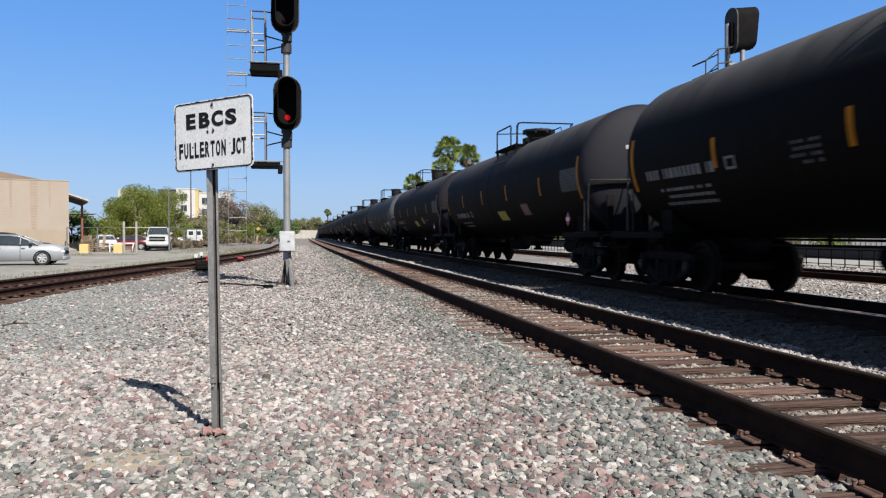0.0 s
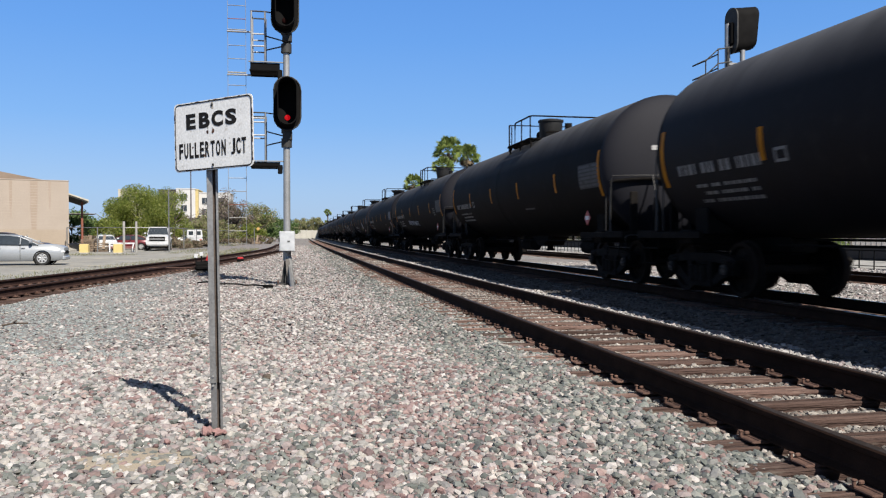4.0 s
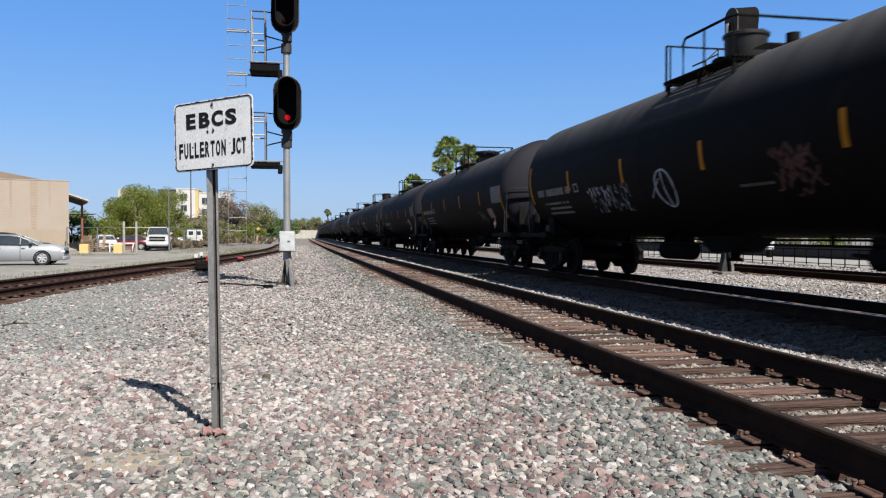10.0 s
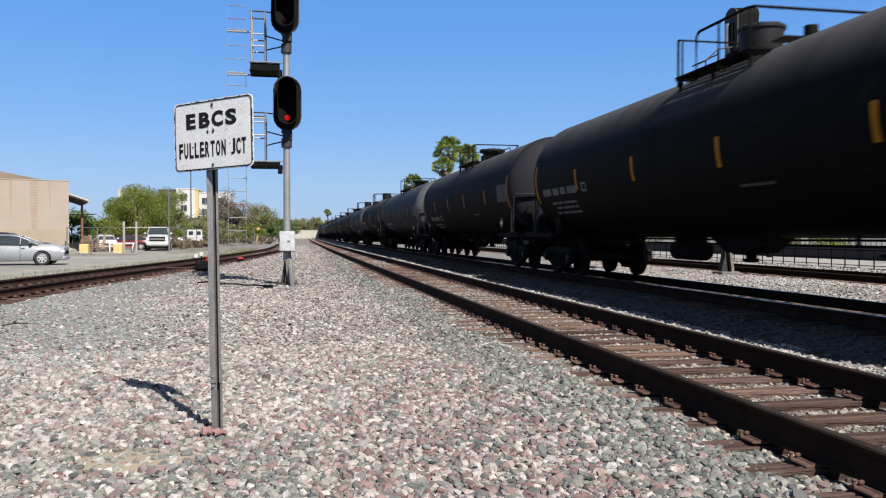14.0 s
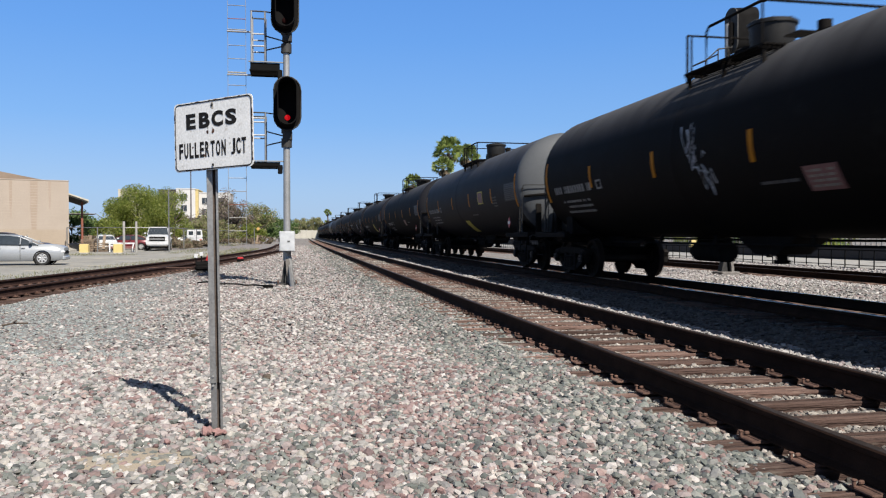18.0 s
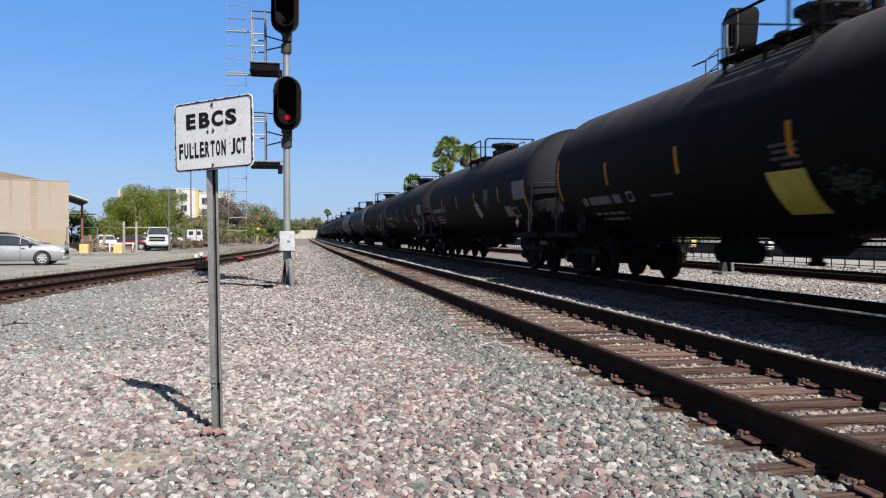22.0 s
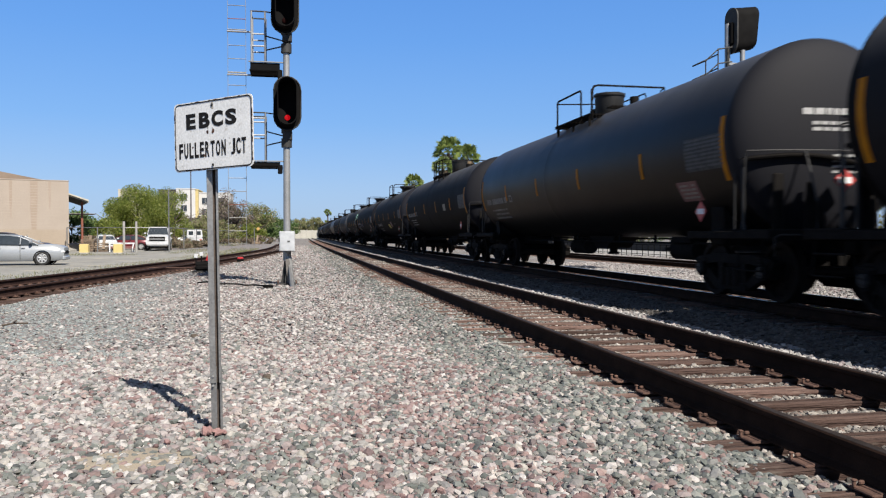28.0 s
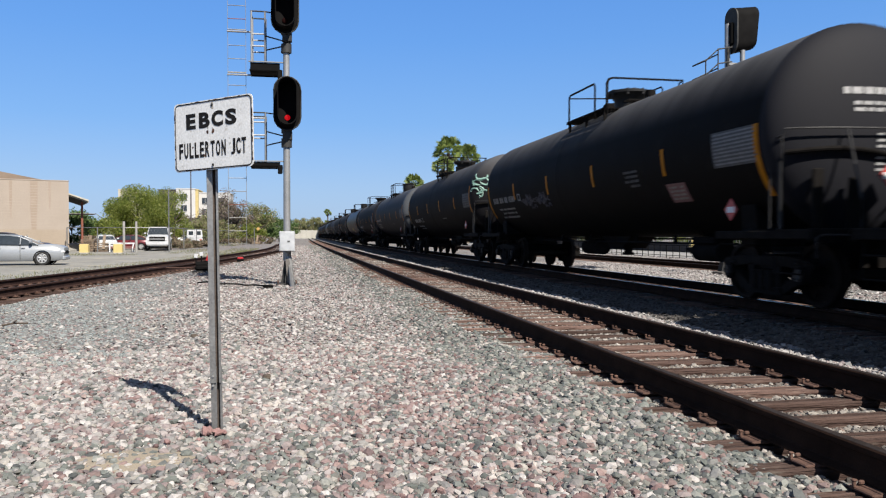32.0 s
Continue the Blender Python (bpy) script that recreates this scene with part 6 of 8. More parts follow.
def service_platform(parent, z, thick, rail, mids):
    g = Geo()
    g.box((-0.50, 0.05, z), (0.80, 0.06, 0.05), 0.01)
    g.box((-0.50, 0.75, z), (0.80, 0.06, 0.05), 0.01)
    g.box((-0.50, 0.4, z + 0.01), (0.80, 0.68, 0.02), 0.004)
    deck = part("platform", g, M_BLACK, parent, "dark grated service platform")
    part("toe_plate", Geo().box((-0.52, 0.02, z + thick / 2), (0.72, 0.012, thick)), M_BLACK, deck)
    part("deck_edge", Geo().box((-0.50, 0.0, z + thick + 0.02), (0.84, 0.05, 0.03), 0.006), M_SILVER, deck)
    for x, y in ((-0.85, 0.06), (-0.52, 0.06), (-0.85, 0.74), (-0.52, 0.74)):
        part("stanchion", Geo().tube([(x, y, z), (x, y, z + rail)], 0.022), M_SILVER if x < -0.6 else M_GALV, deck)
    for dz in (*mids, rail):
        part("guard_rail", Geo().tube([(-0.52, 0.06, z + dz), (-0.86, 0.06, z + dz), (-0.86, 0.74, z + dz), (-0.52, 0.74, z + dz)], 0.02), M_SILVER if dz < 1.2 else M_DKGREY, deck)
    part("strut", Geo().tube([(-0.52, 0.06, z + 0.86), (-0.05, 0.03, z + 0.74)], 0.018), M_DKGREY, deck)
    part("strut", Geo().tube([(-0.52, 0.06, z + 0.50), (-0.05, 0.03, z + 0.62)], 0.018), M_DKGREY, deck)
    part("strut", Geo().tube([(-0.52, 0.06, z + rail), (-0.05, 0.03, z + rail - 0.06)], 0.018), M_DKGREY, deck)
    part("bracket", Geo().box((-0.16, 0.05, z - 0.10), (0.12, 0.10, 0.20), 0.02), M_BLACK, deck)
    return deck


def near_signal():
    t = thing("signal_mast", "silver signal mast with two black oval heads showing red", "railway signal", "signals", at=pose(-0.07, 19.95, 0))
    mast = part("mast", Geo().cyl((0, 0, 0.80), (0.0, 0, 7.75), 0.088, 0.075, 18), M_SILVER, t, "aluminium-painted tubular mast")
    for z in (3.80, 3.45, 6.25, 5.8):
        part("collar", Geo().cyl((0, 0, z), (0, 0, z + 0.22), 0.13, n=16), M_DKGREY, mast)
    part("junction_cap", Geo().box((0.02, -0.02, 6.18), (0.24, 0.22, 0.3), 0.05), M_DKGREY, mast)
    part("junction_cap", Geo().box((0.02, -0.02, 3.74), (0.24, 0.22, 0.3), 0.05), M_DKGREY, mast)
    signal_head(t, pose(0.02, -0.12, 4.525), -0.35, True)
    signal_head(t, pose(-0.03, -0.12, 6.91), -0.34, False)
    service_platform(t, 2.99, 0.09, 1.32, (0.76, 1.18))
    service_platform(t, 5.36, 0.18, 1.46, (0.60, 0.90))
    box = part("equipment_box", Geo().box((0.0, -0.2, 1.10), (0.38, 0.26, 0.50), 0.015), M_BOX, t, "pale grey equipment box with a closed door")
    part("door_edge", Geo().box((0.0, -0.335, 1.10), (0.34, 0.012, 0.46), 0.005), M_BOX, box)
    part("latch", Geo().box((-0.19, -0.34, 1.14), (0.03, 0.02, 0.09), 0.006), M_DKGREY, box)
    part("notice", Geo().box((0.04, -0.343, 1.10), (0.06, 0.004, 0.04)), M_GREYMARK, box)
    part("neck", Geo().cyl((0, 0, 0.62), (0, 0, 0.84), 0.10, n=16), M_SILVER, t)
    g = Geo()
    g.prism([(-0.16, 0.04), (-0.05, 0.04), (0.0, 0.66), (-0.06, 0.66)], 0.10)
    g.prism([(-0.20, 0.04), (-0.06, 0.04), (0.0, 0.66), (-0.06, 0.66)], 0.10, pose(0, 0, 0, 0, 0, 90))
    part("base_leg", g, M_DKGREY, t, "dark split cast base")
    part("cable_shroud", Geo().prism([(0.03, -0.10), (0.15, -0.08), (0.15, 0.16), (0.11, 0.42), (0.05, 0.66), (-0.04, 0.66), (-0.02, 0.40), (0.0, 0.14)], 0.12, pose(0, -0.16, 0)), M_WEATHERED, t, "weathered grey curved cable shroud")
    part("footing", Geo().box((-0.02, 0, 0.02), (0.52, 0.5, 0.08), 0.02), M_DKGREY, t)
    for s in (-1, 1):
        part("anchor_bolt", Geo().cyl((s * 0.22, -0.2, 0.0), (s * 0.22, -0.2, 0.14), 0.02, n=8), M_RUST, t)
    part("cable_pipe", Geo().tube([(0.06, -0.1, 0.70), (0.08, -0.2, 0.45), (0.11, -0.5, 0.2), (0.13, -1.0, -0.05)], 0.055, 8), M_GALV, t, "grey curved cable pipe")
    ladder = part("ladder", Geo().tube([(-1.44, 0.35, 0.98), (-1.44, 0.35, 7.8)], 0.0060), M_SILVER, t, "slim galvanised ladder")
    part("stringer", Geo().tube([(-1.00, 0.35, 0.98), (-1.00, 0.35, 7.8)], 0.0060), M_SILVER, ladder)
    for i in range(21):
        part("rung", Geo().tube([(-1.44, 0.35, 1.03 + i * 0.3326), (-1.00, 0.35, 1.03 + i * 0.3326)], 0.010), M_RUSTPOST if i % 7 == 3 else M_GALV, ladder)
    for z in (6.36, 5.28, 3.02):
        part("stay", Geo().tube([(-1.46, 0.33, z), (-0.86, 0.3, z)], 0.022), M_SILVER, ladder)
        part("stay", Geo().tube([(-1.44, 0.33, z + 0.05), (-1.0, 0.33, z + 0.05)], 0.014), M_GALV, ladder)
    return t


near_signal()


def far_signal():
    t = thing("signal_mast", "silver signal mast beyond the train with a black hooded head", "railway signal", "signals", at=pose(13.66, 22.67, 0))
    part("mast", Geo().cyl((0, 0, 0.7), (0, 0, 7.95), 0.095, 0.085, 18), M_SILVER, t, "aluminium-painted tubular mast")
    part("conduit", Geo().tube([(-0.06, -0.12, 0.8), (-0.06, -0.12, 7.2)], 0.045, 8), M_DKGREY, t, "dark cable conduit")
    h = part("signal_head", Geo().prism(oval(0.62, 1.46), 0.05), M_DKGREY, t, "black oval signal head with a deep hood", pose(0.10, -0.06, 7.72, 0, 0, -84))
    g = Geo()
    ou, inn = oval(0.58, 1.44), oval(0.52, 1.36)
    n = len(ou)

    def flare(x, z, wall=0.0):
        out = 0.80 if z > -0.25 else 0.72
        return (x * 1.06, out - wall, z * (1.04 if z > 0 else 0.86) + 0.08)

    vs = [(x, 0.02, z) for x, z in ou] + [flare(x, z) for x, z in ou] + [flare(x, z) for x, z in inn] + [(x, 0.02, z) for x, z in inn]
    fs = []
    for a in range(3):
        fs += [(a * n + i, a * n + (i + 1) % n, (a + 1) * n + (i + 1) % n, (a + 1) * n + i) for i in range(n)]
    part("hood", g.add(vs, fs), M_BLACK, h)
    part("back_box", Geo().box((0, -0.06, -0.1), (0.3, 0.10, 0.7), 0.03), M_BLACK, h)
    part("bracket", Geo().cyl((0.40, -0.2, 6.6), (0.40, -0.2, 7.1), 0.08, n=12), M_SILVER, t)
    part("bracket_arm", Geo().box((0.2, -0.1, 6.66), (0.5, 0.12, 0.1), 0.02), M_SILVER, t)
    deck = part("platform", Geo().box((-0.5, 0.1, 5.75), (0.9, 0.8, 0.05), 0.01), M_BLACK, t, "dark service platform")
    for z in (6.52, 6.97):
        part("guard_rail", Geo().tube([(-0.02, -0.3, z + 0.18), (-0.5, -0.3, z + 0.10), (-0.92, -0.3, z - 0.28), (-0.92, 0.5, z - 0.28), (-0.02, 0.5, z + 0.15)], 0.024), M_DKGREY, deck)
    for x in (-0.92, -0.5):
        part("stanchion", Geo().tube([(x, -0.3, 5.75), (x, -0.3, 6.70 if x < -0.6 else 7.07)], 0.022), M_DKGREY, deck)
    part("base_leg", Geo().prism([(-0.23, 0.1), (-0.02, 0.1), (0.02, 0.92), (-0.09, 0.92), (-0.12, 0.55)], 0.24), M_DKGREY, t, "dark tapered cast leg")
    part("base_leg", Geo().prism([(0.08, 0.1), (0.22, 0.1), (0.13, 0.55), (0.09, 0.92), (0.03, 0.92)], 0.24), M_DKGREY, t, "dark tapered cast leg")
    part("cable_shroud", Geo().prism([(0.05, -0.08), (0.15, -0.06), (0.13, 0.25), (0.08, 0.55), (0.02, 0.92), (-0.04, 0.92), (0.0, 0.5), (0.04, 0.25)], 0.10, Matrix.Translation((0, -0.20, 0))), M_WEATHERED, t, "weathered grey curved cable shroud")
    part("base_core", Geo().box((0, 0.05, 0.50), (0.22, 0.16, 0.80), 0.03), M_DKGREY, t)
    part("footing", Geo().box((0, 0, 0.03), (0.62, 0.6, 0.14), 0.02), M_WEATHERED, t, "grey concrete footing")
    return t


far_signal()


# ---------- switch gear by the spur track ----------
def switch_machine():
    t = thing("switch_machine", "black switch machine with white tags and red handle", "switch machine", at=pose(-2.82, 26.9, 0))
    part("housing", Geo().box((0, 0, 0.17), (0.52, 0.42, 0.20), 0.07), M_BLACK, t)
    part("motor", Geo().cyl((-0.22, -0.05, 0.28), (0.24, -0.05, 0.28), 0.11, n=16), M_BLACK, t)
    part("base_plate", Geo().box((0, 0, 0.05), (0.66, 0.5, 0.06), 0.01), M_DKGREY, t)
    for x, z in ((-0.22, 0.60), (-0.05, 0.66)):
        part("tag", Geo().box((0, 0, 0), (0.115, 0.03, 0.13), 0.01, pose(x, -0.12, z - 0.03, 0, 9 if x < -0.1 else -6, 0)), M_CARWHITE, t, "white tag plate")
        part("tag_post", Geo().tube([(x, -0.1, 0.3), (x, -0.1, z)], 0.02), M_BLACK, t)
    part("handle", Geo().tube([(0.12, -0.1, 0.42), (0.16, -0.12, 0.56), (0.36, -0.12, 0.58)], 0.045, 8), M_REDPAINT, t, "bright red handle")
    part("throw_rod", Geo().tube([(-0.4, 0.1, 0.16), (-1.9, 1.2, 0.14)], 0.025), M_RUST, t)
    return t


switch_machine()
_t = thing("rail_clamp", "small bright red clamp beside the spur rail", "clamp", at=pose(-2.3, 38.0, 0.0))
part("body", Geo().box((0, 0, 0.16), (0.28, 0.2, 0.12), 0.04), M_REDPAINT, _t)
part("foot", Geo().box((0, 0, 0.05), (0.3, 0.3, 0.12), 0.02), M_BLACK, _t)
_pts = [(-2.3 + 0.18 * i, 20.6 - 0.20 * i + 0.12 * math.sin(i * 1.1), 0.05 + 0.03 * abs(math.sin(i * 0.9))) for i in range(11)]
_t = thing("cable", "black cable lying on the gravel with a bulky end", "cable")
part("hose", Geo().tube(_pts, 0.02, 6), M_BLACK, _t)
part("plug", Geo().box((0, 0, 0.04), (0.26, 0.11, 0.07), 0.03, pose(-0.5, 18.55, 0.03, 0, 0, -15)), M_BLACK, _t)
_t = thing("stick", "dark dry stick lying on the gravel", "stick", at=pose(-3.68, 11.5, 0.03))
part("stem", Geo().tube([(-0.16, 0.02, 0.0), (-0.02, 0.0, 0.03), (0.16, 0.05, 0.02)], 0.014, 6), M_BARK, _t)
part("twig", Geo().tube([(-0.02, 0.0, 0.03), (0.04, -0.03, 0.07)], 0.008, 5), M_BARK, _t)
for _x, _y, _s, _m in ((1.44, 8.05, 0.042, M_BARK), (-1.15, 9.9, 0.05, M_BARK), (-0.2, 7.0, 0.045, M_BARK)):
    _g = Geo().lathe([(_s * 0.4, 0), (_s, _s * 0.3), (_s * 0.8, _s * 0.8), (_s * 0.3, _s)], 8)
    tagged(new("clod", _g.mesh("clod", _m, False)), "dark clod lying on the gravel", "clod", "clods").matrix_basis = pose(_x, _y, hgt(_x, _y), 8, 5, 40)


# ---------- road and buildings beyond the spur ----------
ROAD = -0.13


def yard(x, y, turn=0.0):
    """A pose on the yard road."""
    return pose(x, y, ROAD, 0, 0, turn)


_g = Geo()
_ys = list(np.arange(-29, 120, 3.0))
_g.v = [p for y in _ys for p in ((siding_smooth(y) - 3.4 + 0.25 * noise.noise((y * 0.3, 1, 1)), y, ROAD), (-90.0, y, ROAD))]
_g.f = [(2 * i, 2 * i + 2, 2 * i + 3, 2 * i + 1) for i in range(len(_ys) - 1)]
tagged(new("road", _g.mesh("road", M_ASPHALT)), "dusty grey asphalt yard road", "road", kind="structure")


def blades(n, box, h, seed):
    rng = np.random.default_rng(seed)
    co, tri = [], []
    for i in range(n):
        y = rng.uniform(box[2], box[3])
        if noise.noise((y * 0.8, i % 3, box[3])) < rng.uniform(-0.5, 0.3):
            continue
        x = rng.uniform(box[0], box[1]) + (siding_smooth(y) if box[4] else 0)
        z = hgt(x, y) if y < 74 and x > -13.5 else ROAD
        a = rng.uniform(0, 6.28)
        w, hh = rng.uniform(0.005, 0.014), h * rng.uniform(0.3, 1.2)
        dx, dy = math.cos(a) * w, math.sin(a) * w
        lx, ly = rng.uniform(-0.1, 0.1), rng.uniform(-0.1, 0.1)
        k = len(co)
        co += [(x - dx, y - dy, z), (x + dx, y + dy, z), (x + lx, y + ly, z + hh)]
        tri.append((k, k + 1, k + 2))
    return np.array(co), np.array(tri)


for _box, _n, _h, _s in (((-4.8, -2.0, 20, 80, 1), 16000, 0.15, 1), ((-16.0, -10.5, 56, 58.5, 0), 900, 0.22, 2), ((-9.0, -7.0, 60, 75, 0), 900, 0.3, 3), ((-9.6, -6.2, 92, 116, 0), 1600, 0.5, 4), ((-12.5, -9.8, 80, 90, 0), 1500, 0.9, 5)):
    _co, _tri = blades(_n, _box, _h, _s)
    tagged(new("weeds", raw_mesh("weeds", _co, _tri, M_WEED)), "dry yellow-green weeds along the track edge", "weeds", kind="stuff")


def warehouse():
    t = thing("warehouse", "tan block warehouse with water stains and a loading canopy", "building", at=yard(-17.93, 69.3, 17))
    H = 5.83
    w = part("wall", Geo().box((-20, 0.15, H / 2), (40, 0.3, H)), M_STUCCO, t, "tan block front wall", smooth=False)
    part("wall", Geo().box((-0.15, 12.3, H / 2), (0.3, 24, H)), M_STUCCO, t, "tan block side wall", smooth=False)
    part("wall", Geo().box((-20, 24.45, H / 2), (40, 0.3, H)), M_STUCCO, t, smooth=False)
    part("roof", Geo().prism([(-40, H), (-1.6, H + 0.05), (-24, H + 4.3)], 23.5, pose(0, 12.4, 0)), M_ROOF, t, "low brown pitched roof")
    part("parapet", Geo().box((-20, 0.15, H + 0.03), (40.05, 0.36, 0.08), 0.02), M_STUCCO, t)
    for x, ww, h in ((-2.55, 0.55, 5.0), (-5.6, 0.34, 5.2), (-1.4, 0.2, 2.4), (-4.2, 0.22, 3.2)):
        poly = [(x - ww / 2, H - 0.06), (x + ww / 2, H - 0.06), (x + ww * 0.45, H - h * 0.5), (x + ww * 0.2, H - h), (x - ww * 0.3, H - h * 0.9), (x - ww * 0.5, H - h * 0.45)]
        part("stain", Geo().prism(poly, 0.008), M_STAIN, w)
    for i in range(16):
        part("course_joint", Geo().box((-20 - 0.6 * math.sin(i * 2.3), -0.003, 2.1 + i * 0.22), (38.6, 0.004, 0.03)), M_JOINT, w)
    part("base_coat", Geo().box((-20, -0.004, 0.92), (40, 0.006, 1.84)), M_BASECOAT, w, "yellowed lower wall coat")
    c = part("canopy", Geo().prism([(0.0, 4.82), (1.45, 4.30), (1.45, 4.12), (0.0, 4.62)], 9, pose(0, 4.6, 0)), M_DKGREY, t, "dark sloping loading canopy")
    part("fascia", Geo().prism([(0.0, 4.86), (1.5, 4.34), (1.5, 4.22), (0.0, 4.74)], 0.06, pose(0, 0.08, 0)), M_CREAM, c)
    part("fascia", Geo().box((1.48, 4.6, 4.22), (0.06, 9.0, 0.22), 0.01), M_CREAM, c)
    part("lower_canopy", Geo().box((1.4, 12, 3.42), (2.8, 3.0, 0.08), 0.02), M_WEATHERED, t)
    for y in (1.5,):
        part("canopy_post", Geo().box((1.08, y, 2.1), (0.17, 0.17, 4.2), 0.02), M_RUSTPOST, t, "red oxide steel post")
    part("dock", Geo().box((1.0, 9, 0.3), (1.8, 10, 0.6), 0.03), M_CONCRETE, t, "low concrete dock")
    return t


warehouse()


def apartment_block():
    t = thing("apartment_building", "white and cream flat-roofed apartment block far behind trees", "building", at=pose(1.8, 230, -0.4))
    blocks = ((-48.5, -43.5, 14.2, M_CREAM, 0), (-43.5, -38.0, 12.6, M_CREAM, 1), (-38.0, -33.2, 14.3, M_DARKRENDER, 0.5), (-33.2, -28.0, 14.6, M_WHITEWALL, 0), (-28.0, -27.2, 14.4, M_YELLOWISH, 0.3), (-27.2, -18.5, 13.6, M_WHITEWALL, 1.5))
    for a, b, h, m, back in blocks:
        w = part("wall", Geo().box(((a + b) / 2, back + 6, h / 2), (b - a, 12, h)), m, t, smooth=False)
        part("parapet", Geo().box(((a + b) / 2, back + 6, h + 0.1), (b - a + 0.2, 12.2, 0.25), 0.03), m, w)
        n = max(1, int((b - a) / 4.2))
        for down in (2.3, 5.5):
            for i in range(n):
                x = a + (b - a) * (i + 0.4) / n
                z = h - down
                if m is not M_YELLOWISH:
                    win = part("window", Geo().box((x, back - 0.02, z), (1.7, 0.10, 1.9)), M_GLASS, w, smooth=False)
                    part("window_frame", Geo().box((x, back - 0.05, z), (0.08, 0.10, 1.5)), M_WHITEWALL, win)
                    part("window_sill", Geo().box((x, back - 0.06, z - 0.8), (1.7, 0.16, 0.10)), M_WHITEWALL, win)
    return t


apartment_block()


# ---------- fence, posts and yard clutter ----------
def chain_fence():
    t = thing("chain_link_fence", "grey chain-link yard fence with taller gate posts", "fence")
    line = [(-17.8, 68.2), (-15.2, 67.0), (-13.0, 66.0), (-12.1, 66.2), (-9.6, 66.6)]
    far = [(-9.6, 66.6), (-9.7, 76), (-9.9, 88), (-9.0, 104), (-8.2, 122)]
    for i, (x, y) in enumerate(line + far[1:]):
        tall = 2.35 if (x, y) in (line[2], line[3]) else 1.9
        part("post", Geo().cyl((x, y, ROAD - 0.02), (x, y, tall), 0.095 if tall > 2 else 0.045, n=8), M_CONCRETE if tall > 2 else M_GALV, t)
    pts = line + far[1:]
    for (x0, y0), (x1, y1) in zip(pts[:-1], pts[1:]):
        part("top_rail", Geo().tube([(x0, y0, 1.86), (x1, y1, 1.86)], 0.03, 6), M_GALV, t)
        g = Geo()
        n = max(2, int(math.hypot(x1 - x0, y1 - y0) / 0.24))
        for i in range(n):
            for s in (0, 1):
                a, b = i / n, min(1.0, max(0.0, (i + (4 if s else -4)) / n))
                if 0 < b < 1 or a == b:
                    g.tube([(x0 + (x1 - x0) * a, y0 + (y1 - y0) * a, 0.08), (x0 + (x1 - x0) * b, y0 + (y1 - y0) * b, 1.84)], 0.0035, 3)
        if g.v and y1 < 67:
            tagged(part("wire_mesh", g, M_GALV, t), kind="stuff")
    return t


chain_fence()
_t = thing("pole", "slim grey steel yard pole", "pole", at=pose(-9.6, 66.2, ROAD))
part("shaft", Geo().cyl((0, 0, 0), (0, 0, 5.05), 0.05, 0.04, 8), M_GALV, _t)
part("cap", Geo().lathe([(0.06, 5.02), (0.06, 5.08), (0.02, 5.14)], 8), M_GALV, _t)
_t = thing("pole", "tall dark flagless pole behind the trees", "pole", at=pose(-17.85, 150, 0))
part("shaft", Geo().cyl((0, 0, 0), (0, 0, 12.9), 0.14, 0.09, 8), M_DARKRENDER, _t)
part("cap", Geo().lathe([(0.13, 12.88), (0.13, 12.98), (0.04, 13.05)], 8), M_DARKRENDER, _t)

for _x, _y in ((-14.7, 60.8), (-12.25, 60.2)):
    _t = thing("barrier_block", "pale yellow painted concrete block", "barrier", "yellow blocks", at=yard(_x, _y))
    part("block", Geo().box((0, 0, 0.36), (0.62, 0.5, 0.72), 0.04), M_PALEYEL, _t)
    part("foot", Geo().box((0, 0, 0.06), (0.68, 0.56, 0.12), 0.02), M_CONCRETE, _t)


def barricade(x, y, w):
    t = thing("barricade", "white and red timber road barricade", "barricade", at=yard(x, y))
    for z in (0.36, 0.70):
        part("board", Geo().box((0, 0, z), (w, 0.05, 0.13 if z > 0.6 else 0.2), 0.01), M_CARWHITE if z > 0.6 else M_PINK, t)
    for s in (-1, 1):
        part("leg", Geo().tube([(s * w * 0.42, -0.35, 0), (s * w * 0.45, 0, 0.72)], 0.05), M_CARWHITE, t)
        part("leg", Geo().tube([(s * w * 0.42, 0.35, 0), (s * w * 0.45, 0, 0.72)], 0.05), M_CARWHITE, t)


barricade(-13.65, 68.4, 2.05)


def pallets(x, y, n, seed):
    rng = random.Random(seed)
    t = thing("pallet_stack", "untidy stack of bare wooden pallets", "pallets", "pallet stacks", at=yard(x, y, rng.uniform(-15, 15)))
    for i in range(n):
        z = 0.07 + i * 0.15
        dx = rng.uniform(-0.06, 0.06)
        for k in range(5):
            part("plank", Geo().box((dx - 0.48 + k * 0.24, 0, z + 0.05), (0.10, 1.1, 0.022)), M_WOOD, t)
        for s in (-0.5, 0, 0.5):
            part("bearer", Geo().box((dx, s, z), (1.1, 0.09, 0.08)), M_WOOD, t)
    g = Geo().box((0.1, -0.6, 0.7), (0.22, 0.06, 1.2), 0.01, pose(0, 0, 0, -12, 6, 0))
    part("leaning_board", g, M_WOOD, t)


pallets(-16.4, 69.6, 7, 1)
pallets(-15.4, 69.2, 5, 2)
pallets(-17.2, 72.5, 9, 3)


def barrel(x, y, z):
    t = thing("sign_post", "small orange warning sign on a grey post", "road sign", at=pose(x, y, -0.1))
    part("post", Geo().cyl((0, 0, 0), (0, 0, z), 0.06, n=8), M_GALV, t)
    part("sign_face", Geo().lathe([(0.05, -0.04), (0.20, -0.03), (0.20, 0.03), (0.05, 0.04)], 18, pose(0.5, -0.05, z - 0.1) @ Matrix.Rotation(math.pi / 2, 4, "X")), M_ORANGE, t)


